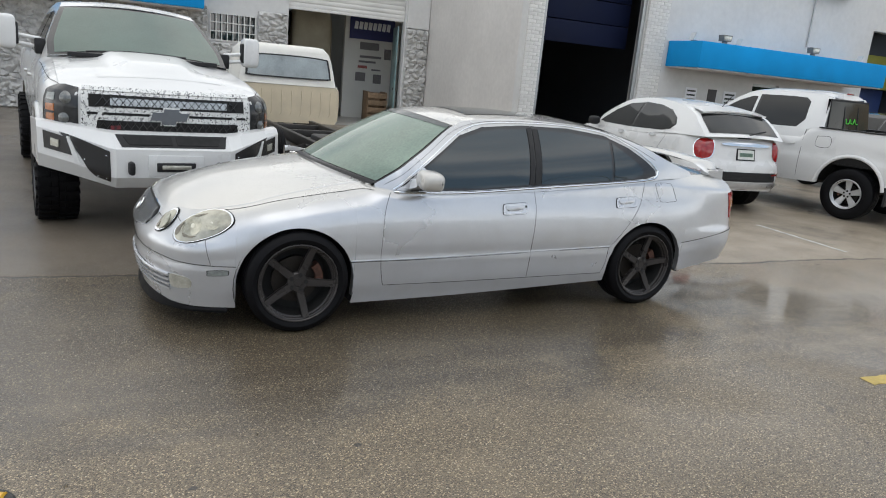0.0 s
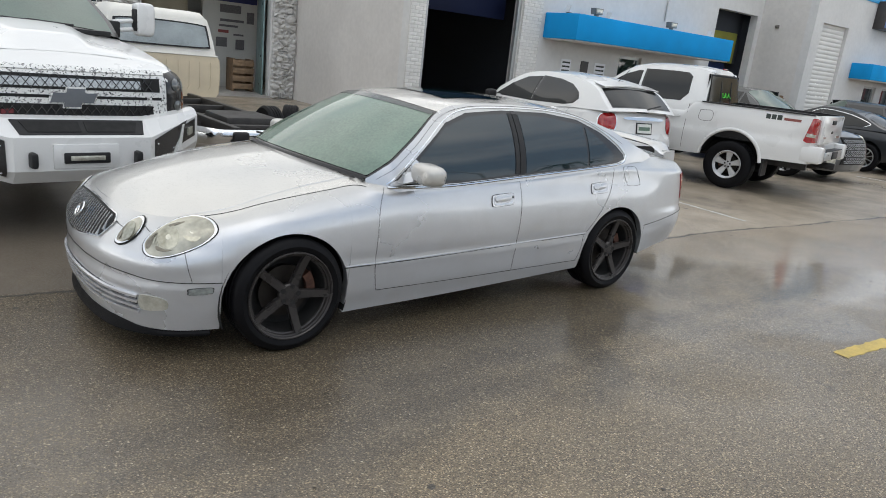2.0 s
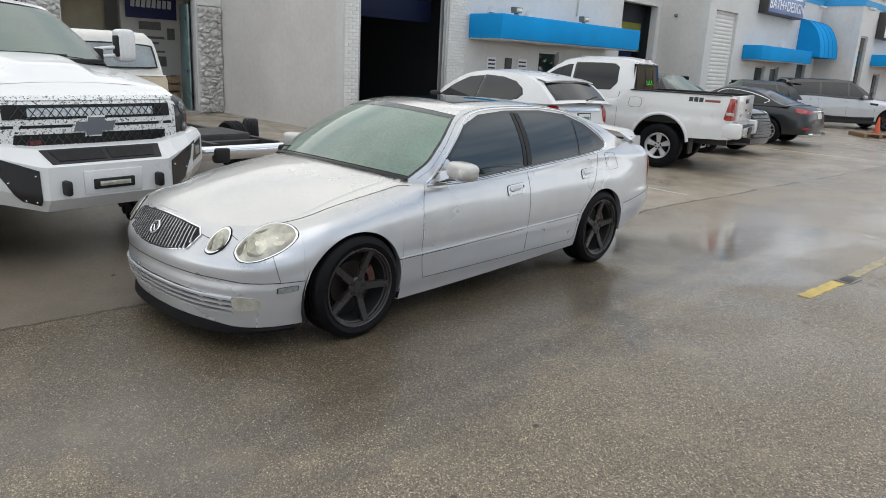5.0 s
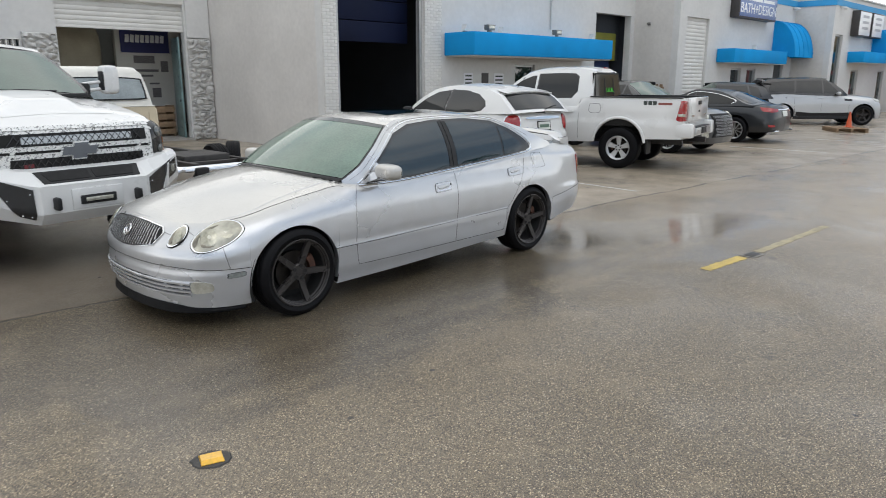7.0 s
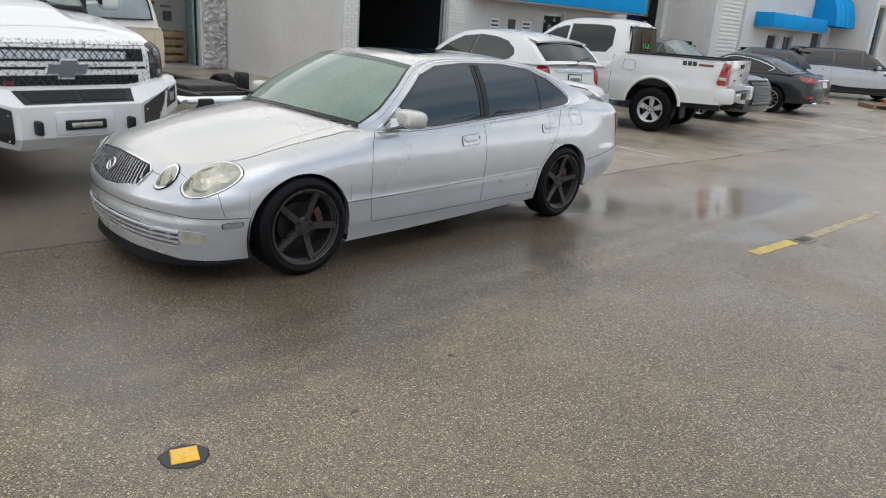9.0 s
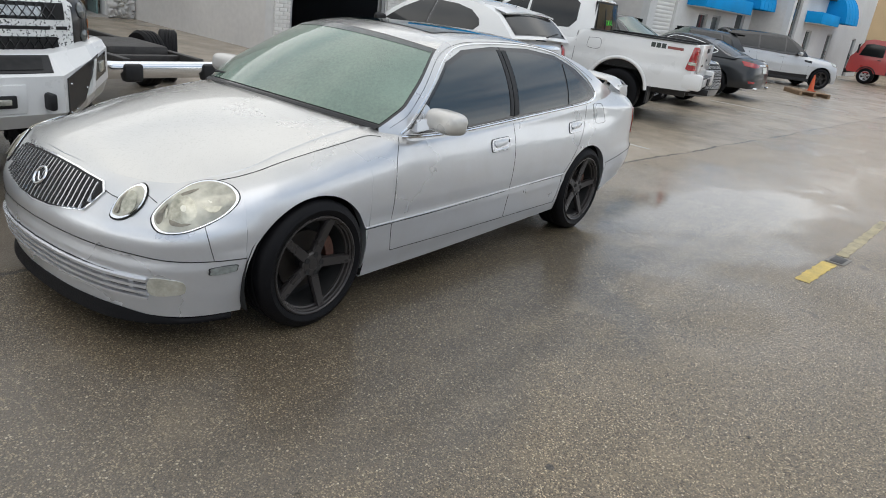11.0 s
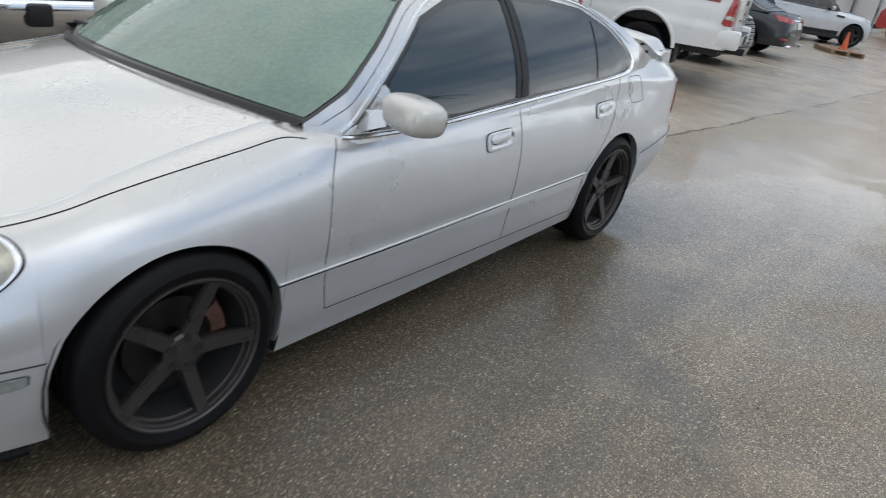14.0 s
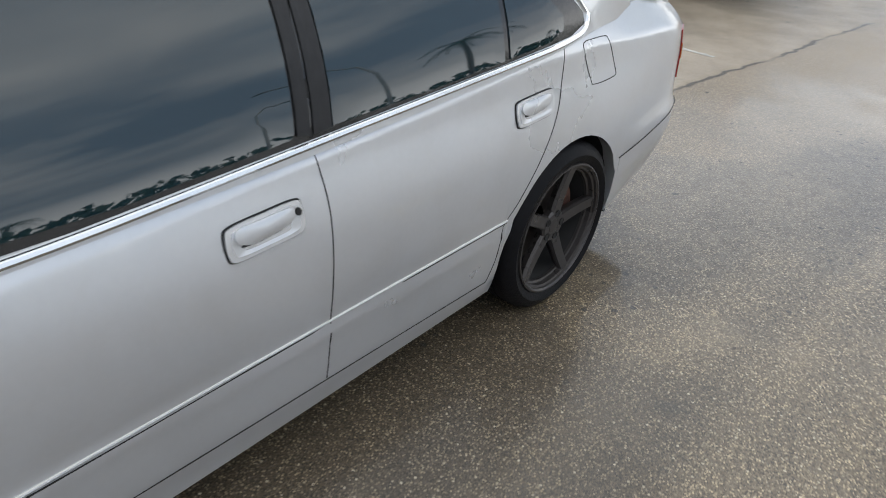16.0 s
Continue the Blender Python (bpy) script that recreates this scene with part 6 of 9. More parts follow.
    # grille: speckled surround, two openings, mesh and light bar
    g = part("grille", on_surface(nose, dense([(-0.72, 1.265), (0.72, 1.265), (0.73, 0.948), (0.66, 0.87), (-0.66, 0.87), (-0.73, 0.948)], 8), 0.03, 0.05, 5), CAMO, car, "speckled white grille surround")
    part("upper_opening", on_surface(nose, dense([(-0.665, 1.229), (0.665, 1.229), (0.665, 1.131), (-0.665, 1.131)], 8), 0.033, 0.01, 4), GAP, g)
    part("light_bar", on_surface(nose, dense([(-0.50, 1.21), (0.50, 1.21), (0.50, 1.15), (-0.50, 1.15)], 8), 0.038, 0.01, 3), M("light_bar_lens", (0.42, 0.44, 0.45), 0.25, 0.5, 0.35, 70), g)
    part("split_line", on_surface(nose, dense([(-0.68, 1.09), (0.68, 1.09), (0.68, 1.068), (-0.68, 1.068)], 8), 0.033, 0.01, 3), GAP, g)
    part("lower_opening", on_surface(nose, dense([(-0.60, 1.022), (0.60, 1.022), (0.615, 0.931), (0.58, 0.906), (-0.58, 0.906), (-0.615, 0.931)], 6), 0.033, 0.01, 4), GAP, g)
    for z0, z1, n in ((1.137, 1.224, 20), (0.915, 1.015, 20)):
        for sgn in (1, -1):
            for i in range(n):
                a = -0.62 + 1.215 * i / (n - 1)
                b = a + sgn * 0.075
                if abs(b) < 0.63:
                    part("mesh_bar", strip(nose, [(a, z0), ((a + b) / 2, (z0 + z1) / 2), (b, z1)], 0.007, 0.006, 0.036), BLACKGLOSS, g)
    bow = [(-0.155, 1.109), (-0.065, 1.109), (-0.058, 1.139), (0.07, 1.139), (0.064, 1.109), (0.155, 1.109), (0.128, 1.037), (0.042, 1.037), (0.036, 1.004), (-0.085, 1.004), (-0.078, 1.037), (-0.178, 1.037)]
    part("emblem_rim", on_surface(nose, dense([(a * 1.093, 1.073 + (b - 1.073) * 1.17) for a, b in bow], 2), 0.044, 0.02, 3), CAMO, g)
    part("emblem", on_surface(nose, dense(bow, 2), 0.052, 0.02, 3), M("grey_emblem", (0.13, 0.14, 0.155), 0.35, 0.2, 0.1), g, "plain grey cross-shaped emblem")
    part("hood_lip", on_surface(nose, dense([(-0.72, 1.277), (0.72, 1.277), (0.72, 1.251), (-0.72, 1.251)], 8), 0.036, 0.05, 3), CAMO, g)
    part("red_tag", on_surface(nose, dense([(-0.50, 0.976), (-0.42, 0.981), (-0.42, 0.948), (-0.50, 0.942)], 2), 0.037, 0.01, 2), M("dark_red_tag", (0.16, 0.02, 0.025), 0.5), g)
    for f in (1, -1):
        lampo = dense([(0.745, 1.275), (0.90, 1.295), (1.03, 1.285), (1.12, 1.24), (1.14, 0.99), (1.0, 0.95), (0.75, 0.93)], 4)
        hl = part("headlamp", on_surface(nose_of(sh), lampo, 0.012, 0.03, 5, f), BLACKGLOSS, car, "smoked black headlamp with amber markers")
        for (a, z, r) in ((0.845, 1.19, 0.05), (0.86, 1.02, 0.045)):
            o = rounded([(a + r * math.cos(t), z + r * math.sin(t)) for t in np.linspace(0, 6.283, 11)[:-1]], 2)
            part("projector", on_surface(nose, o, 0.018, 0.012, 3, f, bulge=0.012), SMOKED, hl)
        for z in (1.02, 1.10, 1.19):
            part("amber_reflector", on_surface(nose, dense([(0.95, z + 0.032), (1.06, z + 0.028), (1.065, z - 0.025), (0.95, z - 0.03)], 2), 0.016, 0.012, 2, f), AMBER if z < 1.15 else MARKER, hl)
        mi = part("tow_mirror", shift(ellipsoid(0, 0, 0, 0.09, 0.095, 0.165, 5.0), pose(-0.93, f * 1.225, 1.70)), WHITE, car, "white extended towing mirror")
        for z in (1.60, 1.68):
            part("mirror_arm", tube([(-0.95, f * 0.92, z - 0.03), (-0.93, f * 1.16, z)], 0.02, 8), WHITE, mi)
        part("mirror_foot", box_bm(-1.02, -0.88, min(f * 0.88, f * 0.98), max(f * 0.88, f * 0.98), 1.50, 1.66, 0.02), BLACK, mi)
        part("mirror_joint", box_bm(-0.97, -0.86, min(f * 1.115, f * 1.155), max(f * 1.115, f * 1.155), 1.58, 1.80, 0.02), BLACK, mi)
        part("wiper", tube([(-0.44, f * 0.1 + 0.3, 1.585), (-0.50, f * 0.1 - 0.05, 1.60), (-0.52, f * 0.1 - 0.45, 1.57)], 0.011, 6), BLACK, car)
        part("fender_flare", tube([(r_x, f * 1.02, r_z) for r_x, r_z in ((0.57 * math.cos(a), 0.50 + 0.57 * math.sin(a)) for a in np.linspace(0.5, 2.9, 20))], 0.03, 8), WHITE, car)
    part("cowl", box_bm(-0.54, -0.42, -0.72, 0.72, 1.515, 1.56, 0.01), BLACK, car)
    # steel bumper: folded white plates
    st = [(0.0, [(0.80, 0.940), (0.86, 0.920), (1.02, 0.800), (1.03, 0.555), (0.95, 0.455), (0.78, 0.455)]),
          (0.49, [(0.80, 0.940), (0.86, 0.920), (1.02, 0.800), (1.03, 0.555), (0.95, 0.455), (0.78, 0.455)]),
          (0.53, [(0.79, 0.945), (0.85, 0.925), (0.99, 0.805), (1.00, 0.555), (0.92, 0.465), (0.76, 0.465)]),
          (0.80, [(0.72, 0.985), (0.79, 0.965), (0.86, 0.885), (0.87, 0.655), (0.79, 0.540), (0.65, 0.540)]),
          (1.06, [(0.50, 0.995), (0.58, 0.985), (0.64, 0.935), (0.65, 0.715), (0.58, 0.595), (0.45, 0.595)]),
          (1.09, [(0.28, 0.985), (0.30, 0.975), (0.30, 0.935), (0.30, 0.755), (0.30, 0.695), (0.28, 0.655)])]
    bb = bmesh.new()
    full = [(-y, c) for y, c in st[::-1]] + st[1:]
    vs = grid(bb, [[(x, y, z) for x, z in c] for y, c in full], closed_v=True)
    bb.faces.new(vs[0])
    bb.faces.new(vs[-1][::-1])
    bp = part("winch_bumper", bb, WHITE, car, "white folded steel bumper with black inserts", angle=12)

    def bump_at(y, v):
        f = -1 if y < 0 else 1
        a = min(abs(y), 1.089)
        i = max(k for k in range(len(st) - 1) if st[k][0] <= a)
        t = (a - st[i][0]) / (st[i + 1][0] - st[i][0])
        c = [(p[0] + (q[0] - p[0]) * t, p[1] + (q[1] - p[1]) * t) for p, q in zip(st[i][1], st[i + 1][1])]
        k = min(int(v), 4)
        w = v - k
        return Vector((c[k][0] + (c[k + 1][0] - c[k][0]) * w, f * a, c[k][1] + (c[k + 1][1] - c[k][1]) * w))

    def bsurf(y, v):
        p = bump_at(y, v)
        a, b = bump_at(y + 0.004, v) - bump_at(y - 0.004, v), bump_at(y, min(v + 0.02, 4.9)) - bump_at(y, v - 0.02)
        n = a.cross(b).normalized()
        return p, n if n.x > 0 else -n

    part("top_insert", on_surface(bsurf, dense([(-0.48, 1.08), (0.48, 1.08), (0.44, 1.86), (-0.44, 1.86)], 6), 0.006, 0.012, 4), BLACK, bp, "black perforated top insert")
    for sgn in (-1, 1):
        part("insert_bead", on_surface(bsurf, dense([(sgn * 0.02, 1.2), (sgn * 0.42, 1.2), (sgn * 0.38, 1.74), (sgn * 0.02, 1.74)], 5), 0.011, 0.008, 3), GAP, bp)
        part("side_insert", on_surface(bsurf, dense([(sgn * 0.90, 1.95), (sgn * 0.535, 2.12), (sgn * 0.53, 3.45), (sgn * 0.64, 3.4), (sgn * 0.76, 2.6)], 6), 0.008, 0.014, 5), BLACKGLOSS, bp, "black side insert plate")
        for a, v in ((0.84, 2.12), (0.56, 2.3), (0.56, 3.2), (0.62, 3.25), (0.72, 2.7)):
            p, n = bsurf(sgn * a, v)
            part("bolt", ellipsoid(p.x + n.x * 0.01, p.y + n.y * 0.01, p.z + n.z * 0.01, 0.008, 0.008, 0.008, 2, 6, 8), CHROME, bp)
        part("lamp_pocket", on_surface(bsurf, dense([(sgn * 1.015, 2.06), (sgn * 0.86, 2.10), (sgn * 0.80, 2.72), (sgn * 1.01, 2.72)], 5), 0.006, 0.012, 3), BLACKGLOSS, bp)
        part("lamp_frame", on_surface(bsurf, dense([(sgn * 0.845, 2.05), (sgn * 0.825, 2.05), (sgn * 0.745, 2.95), (sgn * 0.80, 2.80)], 3), 0.016, 0.02, 2), WHITE, bp)
        part("work_lamp", on_surface(bsurf, dense([(sgn * 0.955, 2.27), (sgn * 0.90, 2.27), (sgn * 0.90, 2.55), (sgn * 0.955, 2.55)], 3), 0.02, 0.02, 2), LENS, bp)
        x0 = 1.03
        part("tow_lug", box_bm(x0 - 0.02, x0 + 0.075, sgn * 0.375 - 0.026, sgn * 0.375 + 0.026, 0.585, 0.70, 0.02), BLACK, bp)
    part("centre_plate", box_bm(1.02, 1.038, -0.235, 0.235, 0.57, 0.755, 0.006), WHITE, bp)
    part("lamp_bracket", box_bm(1.03, 1.055, -0.165, 0.165, 0.61, 0.69, 0.008), BLACK, bp)
    part("bar_lamp", box_bm(1.05, 1.066, -0.125, 0.125, 0.633, 0.67, 0.006), LENS, bp)
    for y in (0.90, -0.90):
        put_wheel(car, KITS["mud"], 0.0, y, 0.445, 0, 200)
        put_wheel(car, KITS["mud"], -3.95, y, 0.445, 0, 200)
    part("axle", tube([(0, -0.8, 0.44), (0, 0.8, 0.44)], 0.06, 10), BARE, car)
    part("rear_axle", tube([(-3.95, -0.8, 0.44), (-3.95, 0.8, 0.44)], 0.07, 10), BARE, car)
    part("bed_floor", box_bm(-5.0, -3.4, -0.95, 0.95, 0.95, 1.0), BLACK, car)
    return car


lifted_pickup(pose(0.373, 7.33, 0, 0, 0, -82.4))


# ---- old cream cab on a bare chassis
def old_cab(m):
    """Origin on the ground under the rear of the cab; the cab looks along +x."""
    car = thing("old_pickup", m, "old cream and white pickup cab on a bare chassis", "pickup truck")
    cb = bmesh.new()
    rows = []
    for x, s in ((0.0, 0.965), (0.03, 0.99), (0.25, 1.0), (0.9, 1.0), (1.4, 1.0)):
        rows.append([(x, y * s, z) for y, z in ((0.90, 0.55), (0.95, 0.62), (0.965, 0.9), (0.95, 1.16), (0.90, 1.23), (-0.90, 1.23), (-0.95, 1.16), (-0.965, 0.9), (-0.95, 0.62), (-0.90, 0.55))])
    vs = grid(cb, rows, closed_v=True)
    cb.faces.new(vs[0])
    cb.faces.new(vs[-1][::-1])
    part("lower_cab", cb, CREAM, car)
    ub = bmesh.new()
    rows = []
    for x, s, zt in ((0.02, 0.90, 1.80), (0.05, 0.98, 1.86), (0.12, 1.0, 1.90), (0.6, 1.0, 1.92), (1.1, 1.0, 1.90), (1.25, 0.96, 1.84)):
        rows.append([(x + 0.10 * smoothstep(1.3, 1.8, z), y * s, min(z, zt)) for y, z in ((0.90, 1.225), (0.865, 1.4), (0.82, 1.66), (0.77, 1.80), (0.66, zt), (0.3, zt + 0.02), (-0.3, zt + 0.02), (-0.66, zt), (-0.77, 1.80), (-0.82, 1.66), (-0.865, 1.4), (-0.90, 1.225))])
    vs = grid(ub, rows, closed_v=True)
    ub.faces.new(vs[0])
    ub.faces.new(vs[-1][::-1])
    part("upper_cab", ub, CREAM_TOP, car)

    def back(a, z):
        return Vector((0.012 + 0.10 * smoothstep(1.3, 1.8, z), a, z)), Vector((-1, 0, 0.05)).normalized()
    wo = rounded([(-0.68, 1.71), (-0.3, 1.735), (0.3, 1.735), (0.68, 1.71), (0.735, 1.66), (0.765, 1.40), (0.73, 1.345), (0.3, 1.335), (-0.3, 1.335), (-0.73, 1.345), (-0.765, 1.40), (-0.735, 1.66)], 4)
    rw = part("rear_window", on_surface(back, wo, 0.012, 0.02, 4), BLACK, car)
    part("glass", on_surface(back, [(a * 0.955, 1.535 + (b - 1.535) * 0.88) for a, b in wo], 0.016, 0.01, 4), M("old_clear_glass", (0.28, 0.31, 0.31), 0.05, 0, 0.3, 3.0, spec=0.7), rw)

    def low(a, z):
        return Vector((0.0, a, z)), Vector((-1, 0, 0))
    for i in range(9):
        y = -0.72 + 0.18 * i
        part("pressed_rib", tube([low(y - 0.06, 1.12)[0] + Vector((-0.004, 0, 0)), low(y - 0.06, 0.72)[0] + Vector((-0.004, 0, 0)), low(y - 0.03, 0.68)[0] + Vector((-0.004, 0, 0))], 0.010, 6), CREAM, car)
    part("rear_seam", tube([(-0.002, -0.90, 1.225), (-0.002, 0.90, 1.225)], 0.012, 6), CREAM_TOP, car)
    hood = bmesh.new()
    rows = []
    for x, s, z in ((1.35, 1.0, 1.2), (1.7, 0.98, 1.19), (2.4, 0.95, 1.14), (2.65, 0.92, 1.05)):
        rows.append([(x, 0.95 * s, 0.6), (x, 0.95 * s, z - 0.12), (x, 0.86 * s, z), (x, -0.86 * s, z), (x, -0.95 * s, z - 0.12), (x, -0.95 * s, 0.6)])
    vs = grid(hood, rows, closed_v=True)
    hood.faces.new(vs[0])
    hood.faces.new(vs[-1][::-1])
    part("hood", hood, CREAM, car)
    for f in (1, -1):
        part("chassis_rail", box_bm(-4.0, 2.4, f * 0.43 - 0.04, f * 0.43 + 0.04, 0.44, 0.60, 0.01), BARE, car)
        put_wheel(car, KITS["road"], 1.95, f * 0.80, 0.345)
        part("leaf_spring", tube([(-3.0, f * 0.52, 0.50), (-2.3, f * 0.52, 0.36), (-1.6, f * 0.52, 0.50)], 0.035, 8), BARE, car)
        put_wheel(car, KITS["road"], -2.3, f * 0.78, 0.345)
    for x in (-0.6, -1.5, -2.6, -3.6):
        part("cross_member", box_bm(x - 0.05, x + 0.05, -0.40, 0.40, 0.46, 0.58, 0.01), BARE, car)
    part("fuel_tank", box_bm(-3.5, -2.75, -0.36, 0.36, 0.40, 0.66, 0.04), BARE, car)
    part("rear_axle", tube([(-2.3, -0.75, 0.345), (-2.3, 0.75, 0.345)], 0.06, 10), BARE, car)
    part("shaft", tube([(-2.2, 0, 0.42), (0.6, 0, 0.48)], 0.045, 10), BARE, car)
    # rear chrome bumper with wrap-round ends
    bm = bmesh.new()
    rows = []
    for y in np.linspace(-1.0, 1.0, 41):
        x = -4.12 + 0.26 * smoothstep(0.70, 1.0, abs(y)) ** 1.5
        up_ = 0.02 * smoothstep(0.6, 0.9, abs(y))
        rows.append([(x + 0.05, y, 0.585 + up_), (x, y, 0.590 + up_), (x - 0.03, y, 0.555 + up_), (x - 0.035, y, 0.505), (x - 0.01, y, 0.445), (x + 0.03, y, 0.415), (x + 0.06, y, 0.425)])
    vs = grid(bm, rows, closed_v=True)
    bm.faces.new(vs[0])
    bm.faces.new(vs[-1][::-1])
    b = part("rear_bumper", bm, CHROME, car, "chrome rear bumper with black guards")
    for y in (-0.45, 0.45):
        part("bumper_guard", box_bm(-4.19, -4.08, y - 0.10, y + 0.10, 0.39, 0.57, 0.03), BLACK, b)
        part("bumper_iron", box_bm(-4.1, -3.9, y - 0.03, y + 0.03, 0.43, 0.53), BARE, b)
    return car


old_cab(pose(2.83, 12.55, 0, 0, 0, 92))


# ---- small white crossover
def white_crossover(m):
    car = thing("crossover", m, "small white crossover with rounded tail and red lamps", "car")
    sh = Shell(
        plan=[(2.08, 0), (2.06, 0.35), (1.95, 0.66), (1.7, 0.83), (1.3, 0.89), (0.5, 0.895), (-0.8, 0.895), (-1.4, 0.89), (-1.8, 0.85), (-2.02, 0.74), (-2.13, 0.5), (-2.17, 0.2), (-2.175, 0)],
        ztop=[(2.08, 0.92), (1.6, 0.97), (1.0, 1.02), (0.8, 1.03), (-0.6, 1.06), (-1.4, 1.13), (-1.8, 1.16), (-2.18, 1.12)],
        zbot=[(2.08, 0.27), (1.8, 0.27), (0.9, 0.26), (-0.9, 0.28), (-1.8, 0.32), (-2.18, 0.36)],
        arches=[(1.30, 0.36, 0.41), (-1.27, 0.36, 0.41)],
        front=[(0.2, 0.08), (0.4, 0), (0.7, 0), (0.95, 0.14)],
        side=[(0.2, 0.06), (0.45, 0.0), (0.8, 0.0), (1.0, 0.02), (1.2, 0.05)],
        rear=[(0.3, 0.08), (0.45, 0.01), (0.62, 0.0), (0.75, 0.02), (0.8, 0.05), (1.1, 0.10), (1.2, 0.14)],
        shoulder=[(2.08, 0), (1.6, 0.12), (0.9, 0.10), (0.6, 0.05), (-1.4, 0.05), (-2.18, 0.05)],
        centre=[(2.0, 0.93), (1.7, 1.01), (1.0, 1.08), (-1.8, 1.18), (-2.1, 1.16)],
        zones=(1.3, 1.9, -1.6, -2.0))
    skin(car, sh, WHITE, [("hood", 2.079, 0.7), ("tail_shelf", -1.7, -2.174)], 0.28)
    up = [(1.02, 1.05), (0.6, 1.34), (0.2, 1.53), (-0.4, 1.590), (-1.1, 1.555), (-1.58, 1.455), (-1.82, 1.31), (-2.04, 1.12)]
    ho = House(belt=[(1.0, 1.04), (-0.6, 1.06), (-1.4, 1.13), (-2.1, 1.15)], yb=[(1.02, 0.74), (0.75, 0.83), (-1.3, 0.84), (-1.75, 0.80), (-2.05, 0.70)], upper=up, k1=0.40, k2=0.30, ws=None, roof=[(0.3, 1.575), (-0.4, 1.63), (-1.1, 1.60), (-1.66, 1.50)], rear=None)
    cabin(car, ho, up, 2, 5, ((1.22, 1.08), (0.36, 1.565)), ((-1.66, 1.50), (-2.13, 1.15)), 1.0, -2.02, WHITE, GREYGLASS, GREYGLASS)
    glazing(car, ho, [[(0.78, 1.10), (0.45, 1.32), (0.15, 1.45), (-0.22, 1.49), (-0.22, 1.10)], [(-0.30, 1.10), (-0.30, 1.50), (-0.75, 1.485), (-1.10, 1.43), (-1.32, 1.33), (-1.38, 1.24), (-1.30, 1.165), (-1.1, 1.13)]], GREYGLASS)
    handles(car, sh, [(-0.05, 0.98), (-0.95, 1.02)], CHROME)
    shuts(car, sh, [[(0.95, 1.0), (0.95, 0.4)], [(-0.25, 1.05), (-0.25, 0.4)], [(-1.30, 1.12), (-1.15, 0.85), (-0.9, 0.6), (-0.85, 0.4)]])
    tail = tail_of(sh)
    for f in (1, -1):
        o = rounded([(0.60, 1.07), (0.75, 1.085), (0.88, 1.06), (0.92, 0.97), (0.88, 0.85), (0.78, 0.80), (0.62, 0.83), (0.57, 0.95)], 4)
        rim = part("tail_lamp", on_surface(tail, [(0.74 + (a - 0.74) * 1.08, 0.945 + (b - 0.945) * 1.08) for a, b in o], 0.012, 0.03, 3, f), CHROME, car, "large red tail lamp in a bright rim")
        part("lens", on_surface(tail, o, 0.016, 0.02, 4, f, bulge=0.025), REDLENS, rim)
        part("bumper_reflector", on_surface(tail, dense([(0.55, 0.62), (0.8, 0.63), (0.8, 0.60), (0.55, 0.595)], 3), 0.008, 0.01, 2, f), REDLENS, car)
        part("arch_trim", tube([(-1.27 + 0.42 * math.cos(a), f * 0.885, 0.36 + 0.42 * math.sin(a)) for a in np.linspace(-0.2, 3.3, 24)], 0.022, 6), BLACK, car)
        part("arch_trim", tube([(1.30 + 0.42 * math.cos(a), f * 0.885, 0.36 + 0.42 * math.sin(a)) for a in np.linspace(-0.2, 3.3, 24)], 0.022, 6), BLACK, car)
        part("door_mirror", ellipsoid(0.72, f * 0.98, 1.10, 0.08, 0.10, 0.075, 3), BLACK, car)
        part("sill_trim", box_bm(-0.9, 0.9, min(f * 0.86, f * 0.895), max(f * 0.86, f * 0.895), 0.25, 0.34, 0.01), BLACK, car)
    part("bumper_insert", on_surface(tail, dense([(-0.82, 0.64), (0.82, 0.64), (0.86, 0.50), (-0.86, 0.50)], 8), 0.008, 0.02, 4), BLACK, car, "dark grey bumper insert")
    part("skid_panel", on_surface(tail, dense([(-0.80, 0.49), (0.80, 0.49), (0.74, 0.40), (-0.74, 0.40)], 8), 0.012, 0.02, 4), ALLOY, car)
    pl = part("number_plate", on_surface(tail, dense([(-0.17, 0.98), (0.17, 0.98), (0.17, 0.81), (-0.17, 0.81)], 3), 0.012, 0.012, 2), BLACK, car)
    part("plate_face", on_surface(tail, dense([(-0.15, 0.965), (0.15, 0.965), (0.15, 0.825), (-0.15, 0.825)], 3), 0.016, 0.006, 2), PLATE, pl)
    part("plate_bar", on_surface(tail, dense([(-0.12, 0.92), (0.12, 0.92), (0.12, 0.865), (-0.12, 0.865)], 3), 0.018, 0.003, 2), M("plate_ink", (0.10, 0.16, 0.12), 0.6, 0, 0.6, 80), pl)
    part("tailgate_bar", on_surface(tail, rounded([(-0.40, 1.045), (0, 1.06), (0.40, 1.045), (0.40, 1.015), (0, 1.01), (-0.40, 1.015)], 4), 0.03, 0.04, 3), CHROME, car, "bright tailgate bar")
    sp = bmesh.new()
    grid(sp, [[(-1.50, y, 1.545 - 0.10 * abs(y) ** 2.2), (-1.73, y * 0.98, 1.505 - 0.12 * abs(y) ** 2.2), (-1.73, y * 0.98, 1.485 - 0.12 * abs(y) ** 2.2), (-1.60, y, 1.49 - 0.12 * abs(y) ** 2.2)] for y in np.linspace(-0.60, 0.60, 17)], closed_v=True)
    part("roof_spoiler", sp, WHITE, car)
    part("rear_wiper", tube([(-2.12, 0.0, 1.19), (-2.10, -0.18, 1.23), (-2.07, -0.32, 1.25)], 0.012, 6), BLACK, car)
    part("aerial", tube([(-1.4, 0, 1.55), (-1.60, 0, 1.74)], 0.006, 5), BLACK, car)
    for y in (0.78, -0.78):
        put_wheel(car, KITS["road"], 1.30, y, 0.345)
        put_wheel(car, KITS["road"], -1.27, y, 0.345)
    return car


